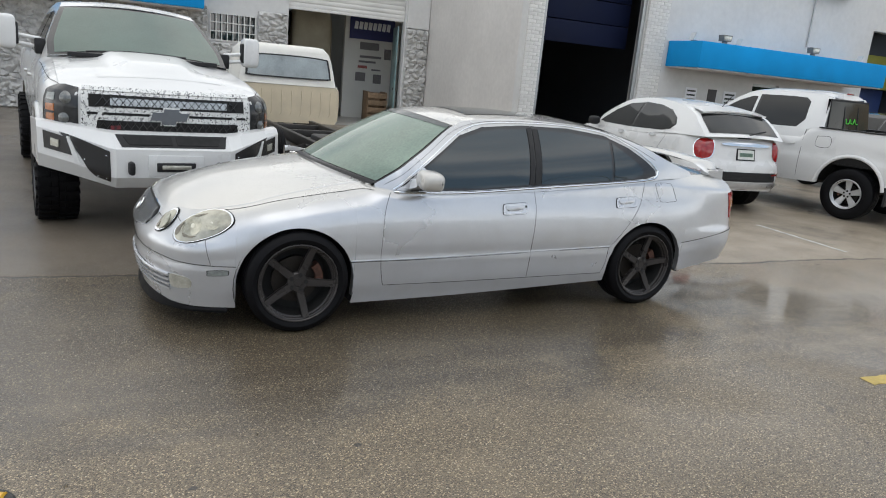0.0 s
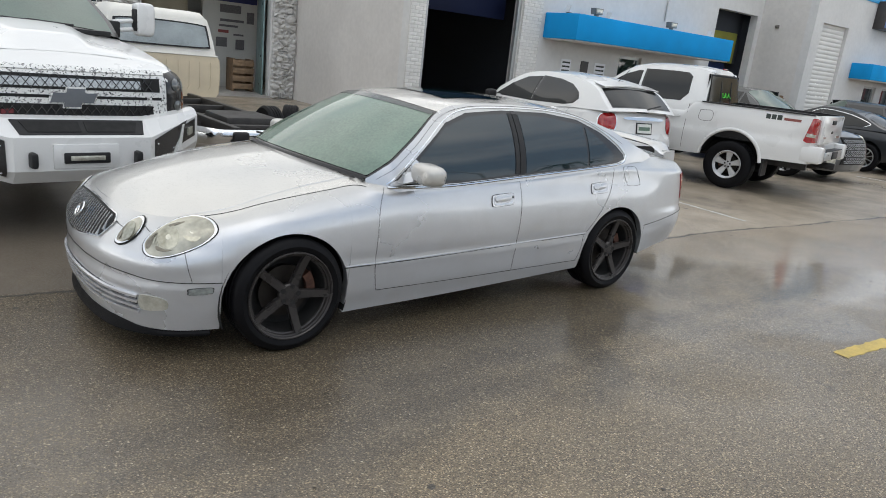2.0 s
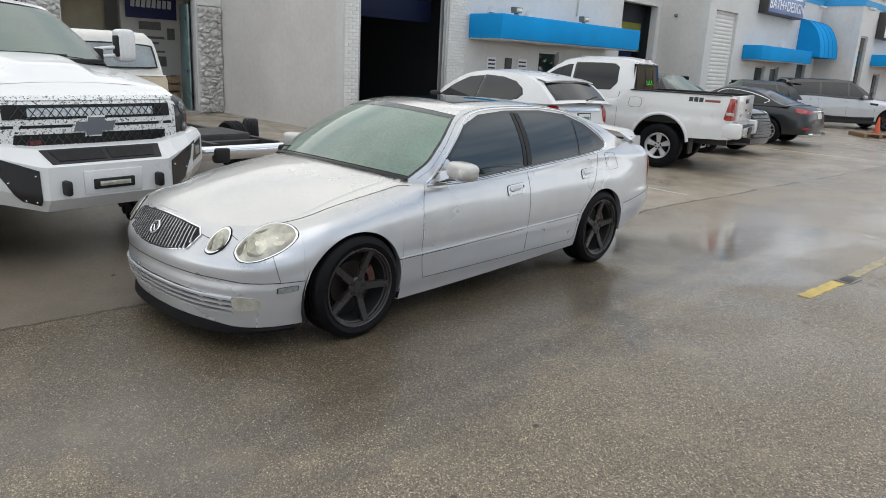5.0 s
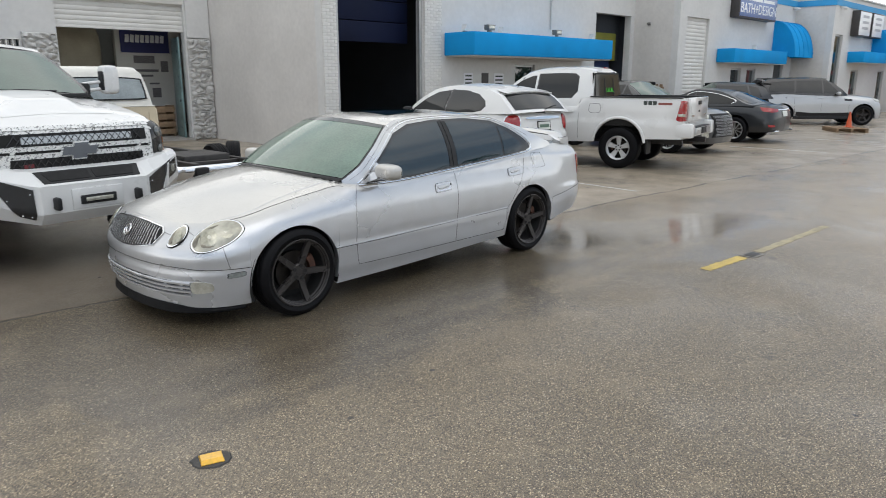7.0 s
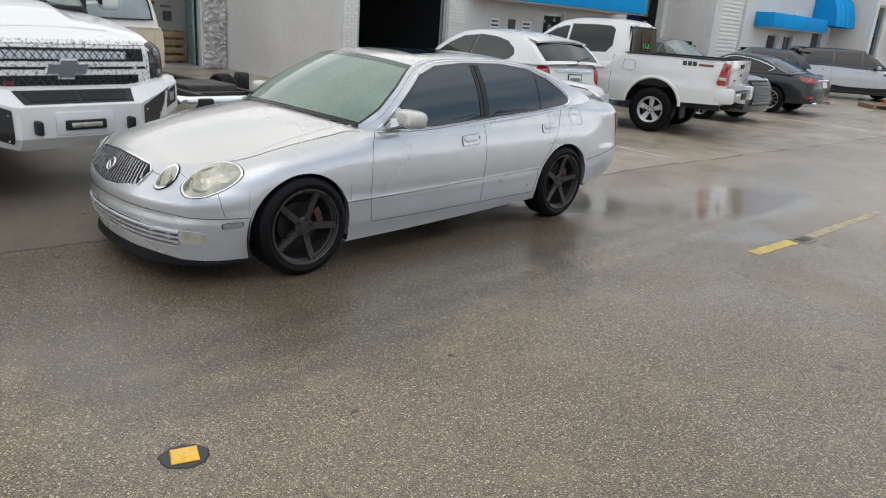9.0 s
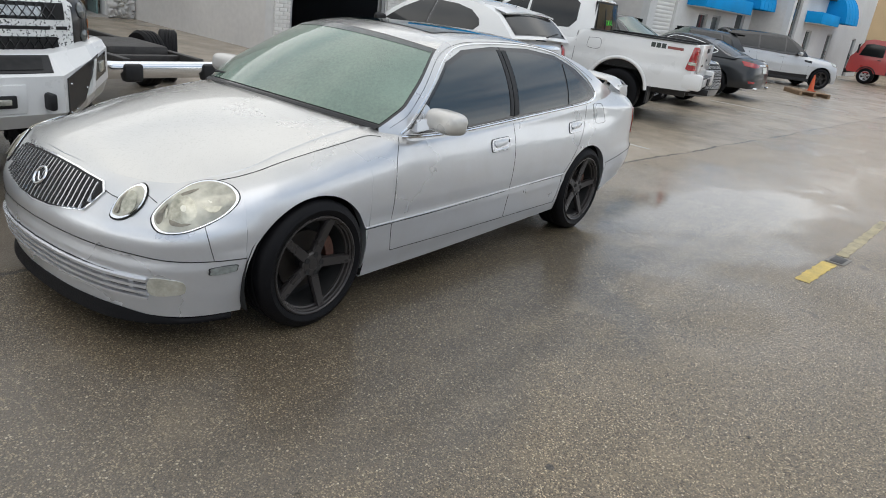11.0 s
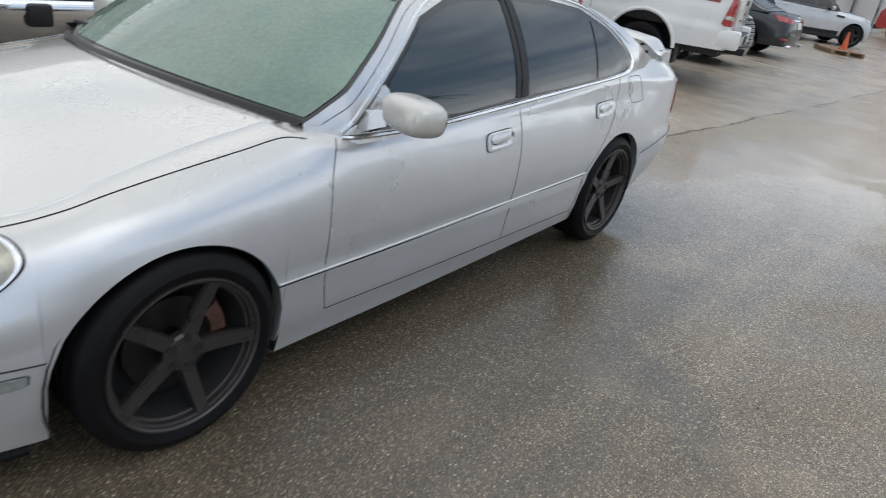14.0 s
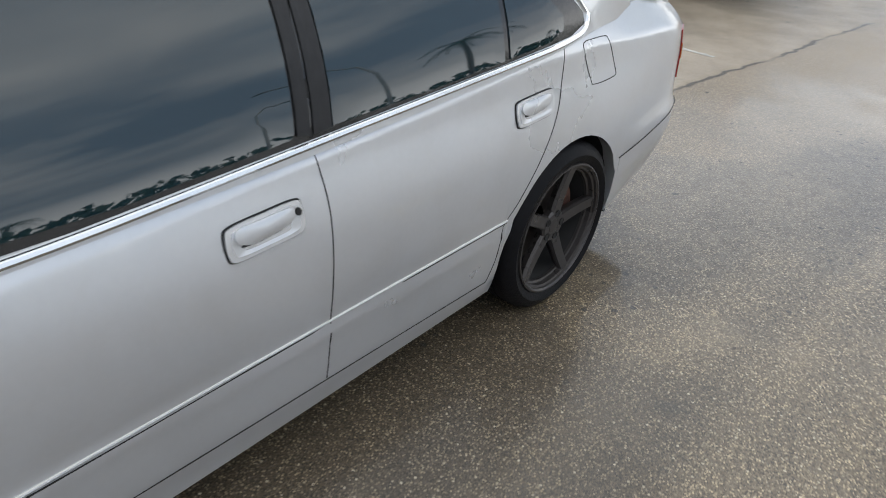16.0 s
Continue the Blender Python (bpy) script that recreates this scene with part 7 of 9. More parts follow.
white_crossover(pose(8.78, 9.45, 0, 0, 0, 84))


# ---- white crew-cab pickup
BEDGLASS = M("smoked_rear_glass", (0.022, 0.026, 0.024), 0.10, 0.0, 0.3, 3.0, spec=0.10)


def white_pickup(m):
    car = thing("pickup", m, "white crew-cab pickup with alloy wheels and an open bed", "pickup truck")
    sh = Shell(
        plan=[(2.52, 0), (2.50, 0.4), (2.38, 0.72), (2.15, 0.87), (1.7, 0.94), (0.6, 0.93), (-0.8, 0.93), (-1.6, 0.945), (-2.4, 0.935), (-2.70, 0.925), (-2.80, 0.87), (-2.82, 0.5), (-2.82, 0)],
        ztop=[(2.52, 1.0), (2.0, 1.08), (1.2, 1.14), (0.9, 1.15), (-0.75, 1.17), (-0.85, 1.30), (-0.95, 1.325), (-2.82, 1.33)],
        zbot=[(2.52, 0.45), (0.9, 0.46), (-0.9, 0.48), (-2.2, 0.58), (-2.82, 0.60)],
        arches=[(1.62, 0.44, 0.47), (-1.62, 0.46, 0.49)],
        front=[(0.4, 0.05), (0.7, 0), (1.05, 0.1)],
        side=[(0.4, 0.04), (0.6, 0.01), (0.8, 0.0), (0.86, 0.0), (0.92, 0.015), (1.1, 0.02), (1.33, 0.03)],
        rear=[(0.4, 0.02), (0.7, 0), (1.33, 0.0)],
        shoulder=[(2.52, 0), (2.0, 0.14), (1.1, 0.12), (0.8, 0.05), (-0.8, 0.05), (-1.0, 0.015), (-2.82, 0.015)],
        centre=[(2.4, 1.02), (2.0, 1.14), (1.1, 1.22), (0.8, 1.24)],
        zones=(1.8, 2.3, -2.5, -2.75))
    skin(car, sh, WHITE, [("hood", 2.519, 0.75)], 0.5)
    up = [(1.20, 1.16), (0.78, 1.50), (0.42, 1.76), (0.10, 1.835), (-0.65, 1.85), (-0.95, 1.82), (-1.01, 1.73), (-1.05, 1.18)]
    ho = House(belt=[(1.2, 1.15), (-1.0, 1.17)], yb=[(1.20, 0.80), (0.97, 0.86), (-0.85, 0.865), (-1.05, 0.845)], upper=up, k1=0.20, k2=0.28, ws=None, roof=[(0.5, 1.83), (0.1, 1.895), (-0.6, 1.91), (-0.98, 1.875)], rear=None)
    cabin(car, ho, up, 2, 5, ((1.37, 1.23), (0.50, 1.81)), ((-0.98, 1.875), (-1.07, 1.20)), 1.20, -1.05, WHITE, GREYGLASS, GREYGLASS)
    glazing(car, ho, [[(0.92, 1.31), (0.70, 1.49), (0.50, 1.63), (0.30, 1.71), (0.22, 1.715), (0.22, 1.31)], [(0.12, 1.32), (0.12, 1.75), (-0.35, 1.762), (-0.60, 1.755), (-0.68, 1.70), (-0.70, 1.44), (-0.60, 1.32), (-0.3, 1.31)]], GREYGLASS)
    handles(car, sh, [(0.17, 1.05), (-0.60, 1.05)], WHITE)
    shuts(car, sh, [[(0.95, 1.14), (0.95, 0.55)], [(0.17, 1.16), (0.17, 0.55)], [(-0.80, 1.28), (-0.80, 0.55)], [(-1.02, 1.20), (-1.22, 1.20), (-1.22, 1.05), (-1.02, 1.05), (-1.02, 1.20)]])
    # bed: liner walls and floor, rail caps, tailgate
    part("bed_liner", box_bm(-2.74, -1.03, -0.86, 0.86, 0.80, 0.84), BLACK, car)
    for f in (1, -1):
        part("bed_wall", box_bm(-2.78, -1.0, min(f * 0.80, f * 0.89), max(f * 0.80, f * 0.89), 0.82, 1.325, 0.01), BLACK, car)
        part("rail_cap", box_bm(-2.76, -1.02, min(f * 0.80, f * 0.925), max(f * 0.80, f * 0.925), 1.325, 1.345, 0.008), BLACK, car, "black plastic bed rail cap")
        tl = dense([(sh.s_of(-2.74), 1.285), (sh.s_of(-2.79), 1.29), (sh.s_of(-2.815), 1.26), (sh.s_of(-2.815), 0.93), (sh.s_of(-2.72), 0.92), (sh.s_of(-2.67), 0.945)], 4)
        lamp = part("tail_lamp", on_surface(sh.body, tl, 0.012, 0.03, 4, f), REDLENS, car, "red tail lamp with clear panels")
        part("reversing_lens", on_surface(sh.body, dense([(sh.s_of(-2.70), 1.06), (sh.s_of(-2.80), 1.05), (sh.s_of(-2.80), 1.0), (sh.s_of(-2.70), 1.01)], 3), 0.018, 0.012, 2, f), LENS, lamp)
        for k, (x0, w, z0, z1) in enumerate(((-2.06, 0.07, 1.20, 1.275), (-2.145, 0.07, 1.20, 1.275), (-2.23, 0.07, 1.20, 1.275))):
            part("side_graphic", on_surface(sh.side, dense([(x0, z1), (x0 - w, z1), (x0 - w, z0), (x0, z0)], 2), 0.003, 0.003, 2, f), INK, car)
        part("side_graphic_red", on_surface(sh.side, dense([(-2.33, 1.245), (-2.58, 1.245), (-2.58, 1.205), (-2.33, 1.205)], 3), 0.003, 0.003, 2, f), M("dull_red_print", (0.22, 0.06, 0.05), 0.6), car)
        part("door_mirror", ellipsoid(0.72, f * 1.03, 1.27, 0.07, 0.12, 0.10, 3.5), WHITE, car)
        part("arch_flare", tube([(-1.62 + 0.50 * math.cos(a), f * 0.945, 0.46 + 0.50 * math.sin(a)) for a in np.linspace(0.1, 3.05, 24)], 0.028, 8), WHITE, car)
        part("arch_flare", tube([(1.62 + 0.48 * math.cos(a), f * 0.94, 0.44 + 0.48 * math.sin(a)) for a in np.linspace(0.1, 3.05, 24)], 0.028, 8), WHITE, car)
        part("mud_flap", box_bm(-2.17, -2.14, min(f * 0.65, f * 0.92), max(f * 0.65, f * 0.92), 0.30, 0.62), BLACK, car)
        part("rear_bumper_corner", shift(box_bm(-0.17, 0.16, -0.13, 0.13, 0.62, 0.88, 0.04), pose(-2.80, f * 0.80, 0)), WHITE, car)
    part("tailgate", box_bm(-2.86, -2.80, -0.74, 0.74, 0.90, 1.335, 0.02), WHITE, car)
    part("tailgate_handle", box_bm(-2.875, -2.855, -0.13, 0.13, 1.20, 1.27, 0.015), BLACK, car)
    part("tailgate_lock", box_bm(-2.868, -2.855, -0.05, 0.05, 1.06, 1.10, 0.008), BLACK, car)
    for y0 in (-0.6, 0.36):
        part("tailgate_badge", box_bm(-2.866, -2.858, y0, y0 + 0.22, 0.99, 1.02), CHROME, car)
    part("step_bumper", box_bm(-2.97, -2.84, -0.60, 0.60, 0.66, 0.80, 0.03), ALLOY, car, "chrome step bumper with black pad")
    part("step_pad", box_bm(-2.96, -2.85, -0.58, 0.58, 0.795, 0.81, 0.006), BLACK, car)
    part("plate_recess", box_bm(-2.985, -2.965, -0.18, 0.18, 0.67, 0.79, 0.01), BLACK, car)
    part("tow_hitch", box_bm(-3.02, -2.7, -0.05, 0.05, 0.50, 0.60, 0.01), BLACK, car)
    part("stop_lamp", box_bm(-1.0, -0.975, -0.11, 0.11, 1.868, 1.893, 0.006), REDLENS, car)
    for nm, gw, g0, g1, gx, gm in (("rear_glass_seal", 0.785, 1.245, 1.78, 0.012, GAP), ("rear_glass", 0.755, 1.275, 1.75, 0.022, BEDGLASS)):
        rg = bmesh.new()
        grid(rg, [[(-1.078 - gx + 0.055 * t - d + 0.02 * (s / gw) ** 2, s * (1 - 0.10 * t), g0 + (g1 - g0) * t) for d, t in ((0, 0), (0, 1), (-0.04, 1), (-0.04, 0))] for s in np.linspace(-gw, gw, 15)], closed_v=True)
        part(nm, rg, gm, car)
    # window writing in green marker: loose strokes
    wr = part("marker_scrawl", tube([(-1.094, 0.22 - 0.055 * i + 0.02 * math.sin(2.3 * i), 1.44 + 0.05 * math.cos(2.1 * i)) for i in range(9)], 0.009, 5), GREENINK, car, "green marker scrawl on the rear glass")
    for f, y in ((1, 0.12), (-1, -0.12)):
        part("glass_divider", tube([(-1.10, y * 2.1, 1.28), (-1.047, y * 2.1, 1.68)], 0.012, 6), BLACK, car)
    for y in (0.80, -0.80):
        put_wheel(car, KITS["pickup"], 1.62, y, 0.39)
        put_wheel(car, KITS["pickup"], -1.62, y, 0.39)
    part("rear_axle", tube([(-1.62, -0.7, 0.39), (-1.62, 0.7, 0.39)], 0.06, 10), BARE, car)
    for f in (1, -1):
        part("chassis_rail", box_bm(-2.7, 2.2, f * 0.45 - 0.04, f * 0.45 + 0.04, 0.46, 0.58), BARE, car)
    part("exhaust", tube([(-1.0, -0.5, 0.42), (-2.2, -0.55, 0.45), (-2.6, -0.8, 0.42)], 0.035, 8), STEEL, car)
    return car


white_pickup(pose(10.95, 8.80, 0, 0, 0, 103.5) @ Matrix.Scale(1.03, 4))


# ---- plain builder for the cars further off
def far_car(name, m, label, paint, wb, xf, xr, hw, hood, belt, roof, kind, kit="road", wheel_r=0.345, lower=None):
    car = thing(name, m, label, "car")
    a = wb / 2
    sh = Shell(
        plan=[(xf, 0), (xf - 0.03, 0.45 * hw), (xf - 0.13, 0.78 * hw), (xf - 0.40, 0.93 * hw), (a - 0.2, 0.99 * hw), (0, hw), (-a, 0.99 * hw), (xr + 0.45, 0.95 * hw), (xr + 0.15, 0.85 * hw), (xr + 0.04, 0.55 * hw), (xr, 0)],
        ztop=[(xf, hood - 0.14), (a + 0.1, hood - 0.05), (a - 0.55, hood + 0.02), (a - 0.75, belt - 0.02), (0, belt), (-a, belt + 0.05), (xr, belt + (0.03 if kind == "sedan" else 0.04))],
        zbot=[(xf, 0.25), (0, 0.24), (xr, 0.32)],
        arches=[(a, wheel_r + 0.01, wheel_r + 0.055), (-a, wheel_r + 0.01, wheel_r + 0.055)],
        front=[(0.2, 0.06), (0.45, 0), (0.7, 0.02), (hood - 0.1, 0.15)],
        side=[(0.2, 0.05), (0.5, 0), (0.75, 0.0), (1.05, 0.04)],
        rear=[(0.25, 0.06), (0.5, 0), (0.65, 0.01), (1.0, 0.09)],
        shoulder=[(xf, 0), (a, 0.13), (a - 0.6, 0.10), (a - 0.85, 0.05), (-a, 0.06), (xr + 0.3, 0.12), (xr, 0.06)],
        centre=[(xf - 0.1, hood - 0.13), (xf - 0.35, hood - 0.03), (a - 0.5, hood + 0.07), (a - 0.8, hood + 0.09), (-a - 0.2, belt + 0.08), (xr + 0.1, belt + 0.06)],
        zones=(a + 0.2, xf - 0.15, -a - 0.3, xr + 0.2))
    skin(car, sh, paint, [("hood", xf - 0.001, a - 0.8), ("tail_deck", -a - 0.1, xr + 0.001)], 0.26)
    f0 = a - 0.62
    if kind == "sedan":
        up = [(f0, belt), (f0 - 0.5, roof - 0.2), (f0 - 0.85, roof - 0.06), (-0.3, roof - 0.03), (-0.8, roof - 0.07), (-1.15, roof - 0.17), (-1.6, belt + 0.10), (-1.85, belt + 0.05)]
        c3 = ((-1.05, roof - 0.07), (-1.95, belt + 0.08))
    else:
        up = [(f0, belt), (f0 - 0.45, roof - 0.25), (f0 - 0.8, roof - 0.08), (0, roof - 0.04), (xr + 0.9, roof - 0.06), (xr + 0.42, roof - 0.13), (xr + 0.27, roof - 0.32), (xr + 0.10, belt + 0.05)]
        c3 = ((xr + 0.36, roof - 0.03), (xr + 0.06, belt + 0.06))
    ho = House(belt=[(f0, belt - 0.01), (0, belt), (-a, belt + 0.05), (xr, belt + 0.05)], yb=[(f0, 0.86 * hw), (f0 - 0.2, 0.945 * hw), (-a, 0.935 * hw), (xr + 0.5, 0.9 * hw), (xr, 0.8 * hw)], upper=up, k1=0.38, k2=0.35, ws=None, roof=[(f0 - 0.7, roof - 0.02), (-0.3, roof), (xr + 0.4, roof - 0.03)] if kind != "sedan" else [(f0 - 0.7, roof - 0.03), (-0.3, roof), (-1.05, roof - 0.06)], rear=None)
    cabin(car, ho, up, 2, 5, ((f0 + 0.22, hood + 0.07), (f0 - 0.72, roof - 0.02)), c3, f0, up[-1][0], paint, GREENGLASS, GREYGLASS)
    z0 = belt + 0.05
    if kind == "sedan":
        panes = [[(f0 - 0.28, z0), (f0 - 0.72, roof - 0.15), (-0.10, roof - 0.10), (-0.14, z0)], [(-0.20, z0), (-0.18, roof - 0.10), (-0.75, roof - 0.14), (-1.30, belt + 0.16), (-1.2, belt + 0.08)]]
    else:
        panes = [[(f0 - 0.28, z0), (f0 - 0.68, roof - 0.18), (0.02, roof - 0.12), (-0.02, z0)], [(-0.08, z0), (-0.06, roof - 0.12), (-0.98, roof - 0.13), (-1.02, z0 + 0.02)], [(-1.09, z0 + 0.03), (-1.06, roof - 0.13), (xr + 0.62, roof - 0.19), (xr + 0.52, z0 + 0.06)]]
    glazing(car, ho, panes, GREYGLASS)
    handles(car, sh, [(-0.02 - 0.1, belt - 0.12), (-1.05, belt - 0.08)], paint)
    shuts(car, sh, [[(a - 0.55, belt - 0.06), (a - 0.55, 0.35)], [(-0.08, belt - 0.03), (-0.08, 0.35)], [(-1.1, belt), (-a + 0.42, 0.6), (-a + 0.45, 0.35)]])
    for f in (1, -1):
        part("door_mirror", ellipsoid(f0 - 0.38, f * (hw + 0.08), belt + 0.04, 0.07, 0.11, 0.07, 3), paint, car)
        for x in (a, -a):
            put_wheel(car, KITS[kit], x, f * (hw - 0.12), wheel_r)
        part("sill", box_bm(-a + 0.4, a - 0.4, min(f * (hw - 0.06), f * (hw - 0.005)), max(f * (hw - 0.06), f * (hw - 0.005)), 0.22, 0.33, 0.01), BLACK, car)
    return car, sh, ho


# dark sedan, tail to the lane
es, es_sh, es_ho = far_car("sedan", pose(18.67, 9.30, 0, 0, 0, 92), "charcoal saloon with wide red tail lamps", CHARCOAL, 2.82, 2.42, -2.46, 0.91, 0.93, 0.97, 1.45, "sedan")
es_t = tail_of(es_sh)
for f in (1, -1):
    part("tail_lamp", on_surface(es_t, dense([(0.42, 0.92), (0.72, 0.945), (1.12, 0.965), (1.02, 0.86), (0.72, 0.83), (0.44, 0.85)], 4), 0.012, 0.03, 4, f), REDLENS, es, "slim red tail lamp")
    part("bumper_reflector", on_surface(es_t, dense([(0.62, 0.50), (0.85, 0.51), (0.82, 0.45), (0.62, 0.45)], 3), 0.01, 0.012, 3, f), REDLENS, es)
    part("exhaust_tip", tube([(-2.40, f * 0.55, 0.33), (-2.49, f * 0.55, 0.33)], 0.045, 10), CHROME, es)
    part("window_trim", strip(es_ho.side, [tuple(q) for q in spline([(0.3, 1.0), (-0.05, 1.33), (-0.75, 1.31), (-1.35, 1.14), (-1.25, 1.05)], 6)], 0.016, 0.01, 0.004, f), CHROME, es)
part("number_plate", on_surface(es_t, dense([(-0.17, 0.86), (0.17, 0.86), (0.17, 0.72), (-0.17, 0.72)], 3), 0.015, 0.012, 2), PLATE, es)
part("boot_trim", on_surface(es_t, dense([(-0.42, 0.915), (0.42, 0.915), (0.42, 0.89), (-0.42, 0.89)], 4), 0.015, 0.012, 2), CHROME, es)

# grey SUV, nose to the lane
sv, sv_sh, sv_ho = far_car("suv", pose(14.75, 9.05, 0, 0, 0, -92), "grey crossover parked nose out with a honeycomb grille", GREYPAINT, 2.75, 2.32, -2.4, 0.93, 1.05, 1.08, 1.68, "suv")
sv_n = nose_of(sv_sh)
gq = part("grille", on_surface(sv_n, dense([(-0.46, 0.92), (0.46, 0.92), (0.40, 0.62), (0.48, 0.40), (-0.48, 0.40), (-0.40, 0.62)], 5), 0.015, 0.03, 4), GAP, sv, "dark honeycomb grille with bright cells")
for r in range(7):
    for c in range(9):
        a, z = -0.36 + 0.09 * c + (0.045 if r % 2 else 0), 0.45 + 0.068 * r
        if abs(a) < 0.41:
            part("grille_cell", tube([sv_n(a + 0.036 * math.cos(t), z + 0.026 * math.sin(t))[0] + Vector((0.022, 0, 0)) for t in np.linspace(0, 2 * math.pi, 7)[:-1]], 0.0045, 5, closed=True), ALLOY, gq)
for f in (1, -1):
    part("headlamp", on_surface(sv_n, dense([(0.52, 0.90), (0.80, 0.95), (1.02, 0.97), (0.96, 0.87), (0.60, 0.82)], 4), 0.012, 0.03, 4, f), LENS, sv)
    part("fog_lamp", on_surface(sv_n, dense([(0.62, 0.52), (0.80, 0.55), (0.80, 0.42), (0.62, 0.40)], 3), 0.012, 0.02, 3, f), LENS, sv)

# dark hatchback against the next front
hb, hb_sh, hb_ho = far_car("hatchback", pose(21.62, 10.42, 0, 0, 0, 135), "dark grey hatchback with a roof spoiler", CHARCOAL, 2.45, 1.93, -1.95, 0.84, 1.02, 1.06, 1.62, "suv")
bm = bmesh.new()
grid(bm, [[(-1.40, y, 1.60), (-1.78, y, 1.565), (-1.78, y, 1.53), (-1.45, y, 1.53)] for y in np.linspace(-0.58, 0.58, 9)], closed_v=True)
part("roof_spoiler", bm, BLACKGLOSS, hb)

# pale silver off-roader beyond
rr, rr_sh, rr_ho = far_car("suv", pose(28.55, 9.35, 0, 0, 0, -52), "pale silver luxury off-roader with a dark floating roof", RRSILVER, 2.92, 2.28, -2.55, 0.985, 1.08, 1.14, 1.78, "suv", "dark", 0.37)
rr_n = nose_of(rr_sh)
for ob in rr.children:
    if ob.name.startswith(("roof", "cab_frame")):
        ob.data.materials[0] = BLACKGLOSS
part("grille", on_surface(rr_n, dense([(-0.48, 0.93), (0.48, 0.93), (0.45, 0.80), (-0.45, 0.80)], 4), 0.012, 0.03, 3), BLACKGLOSS, rr)
part("lower_intake", on_surface(rr_n, dense([(-0.7, 0.60), (0.7, 0.60), (0.6, 0.36), (-0.6, 0.36)], 5), 0.012, 0.03, 3), BLACK, rr)
for f in (1, -1):
    hl = part("headlamp", on_surface(rr_n, dense([(0.50, 0.95), (0.80, 0.975), (1.18, 1.0), (1.10, 0.90), (0.62, 0.81)], 4), 0.012, 0.03, 4, f), LENS, rr)
    part("side_vent", on_surface(rr_sh.side, dense([(1.02, 0.97), (0.72, 0.99), (0.74, 0.92), (1.0, 0.90)], 3), 0.008, 0.015, 2, f), BLACKGLOSS, rr)
    part("lower_cladding", strip(rr_sh.side, [(0.95, 0.40), (0.3, 0.38), (-0.5, 0.38), (-0.98, 0.42)], 0.16, 0.012, 0.0, f), BLACK, rr)
    part("waist_line", strip(rr_sh.side, [(1.9, 0.93), (1.0, 0.97), (-0.5, 0.99), (-2.1, 1.0)], 0.012, 0.004, 0.0, f), RRSILVER, rr)

# red box truck at the end of the row
def box_truck(m):
    """A small forward-control truck: x ahead, the ground at 0."""
    tk = thing("box_truck", m, "bright red cab-over box truck parked at the end of the row", "truck")
    prof = [(-0.42, 0.55), (-0.42, 1.98), (-0.30, 2.12), (0.55, 2.16), (0.86, 2.06), (1.22, 1.38), (1.36, 1.22), (1.40, 0.62), (1.30, 0.50)]
    cab = bmesh.new()
    grid(cab, [[(x, y * (1 - 0.06 * smoothstep(1.3, 2.1, z)), z) for x, z in prof] for y in np.linspace(-0.93, 0.93, 9)], closed_v=True)
    for y in (-0.93, 0.93):
        cab.faces.new([cab.verts.new((x, y * (1 - 0.06 * smoothstep(1.3, 2.1, z)), z)) for x, z in prof])
    bmesh.ops.remove_doubles(cab, verts=cab.verts, dist=1e-4)
    part("cab", cab, RED, tk)
    ws = bmesh.new()
    grid(ws, [[(x + dx, y, z) for x, z in ((0.89, 2.01), (1.20, 1.43))] for y in (-0.80, 0.80) for dx in (0.012,)])
    part("windscreen", ws, GREENGLASS, tk, fix=False)
    for f in (1, -1):
        gl = bmesh.new()
        prism(gl, [(-0.10, 1.34), (-0.10, 1.90), (0.50, 1.94), (0.78, 1.88), (0.98, 1.34)], min(f * 0.90, f * 0.938), max(f * 0.90, f * 0.938))
        part("side_window", gl, GREYGLASS, tk)
        part("headlamp", box_bm(1.375, 1.41, f * 0.72 - 0.14, f * 0.72 + 0.14, 0.82, 0.98, 0.02), LENS, tk)
        part("door_mirror", box_bm(1.02, 1.10, f * 1.06 - 0.06, f * 1.06 + 0.06, 1.42, 1.86, 0.03), BLACK, tk)
        part("mirror_arm", tube([(1.05, f * 0.90, 1.90), (1.06, f * 1.06, 1.84)], 0.014, 6), BLACK, tk)
        part("door_handle", box_bm(-0.06, 0.10, f * 0.94 - 0.015, f * 0.94 + 0.015, 1.18, 1.22, 0.006), BLACK, tk)
        part("arch", tube([(0.45 + 0.44 * math.cos(a), f * 0.93, 0.39 + 0.44 * math.sin(a)) for a in np.linspace(0.35, 2.8, 16)], 0.03, 6), BLACK, tk)
        part("chassis_rail", box_bm(-4.6, 1.1, f * 0.40 - 0.04, f * 0.40 + 0.04, 0.52, 0.70), BARE, tk)
        part("side_panel", box_bm(-4.3, -0.9, f * 1.056 - 0.005, f * 1.056 + 0.006, 1.25, 2.30, 0.004), GREYPAINT, tk, "grey mesh panel on the box side")
        for x in (0.45, -3.3):
            put_wheel(tk, KITS["pickup"], x, f * 0.80, 0.39)
    part("bumper", box_bm(1.30, 1.46, -0.92, 0.92, 0.42, 0.62, 0.03), BLACK, tk)
    part("grille", box_bm(1.385, 1.405, -0.5, 0.5, 0.84, 0.96, 0.006), BLACK, tk)
    part("box_body", box_bm(-4.65, -0.52, -1.05, 1.05, 0.74, 2.72, 0.03), RED, tk, "red box body")
    for x in (-4.6, -3.6, -2.58, -1.56, -0.57):
        for f in (1, -1):
            part("box_rib", box_bm(x - 0.03, x + 0.03, f * 1.06 - 0.012, f * 1.06 + 0.018, 0.76, 2.70, 0.004), RED, tk)
    return tk


box_truck(pose(41.4, 7.62, 0, 0, 0, 90))


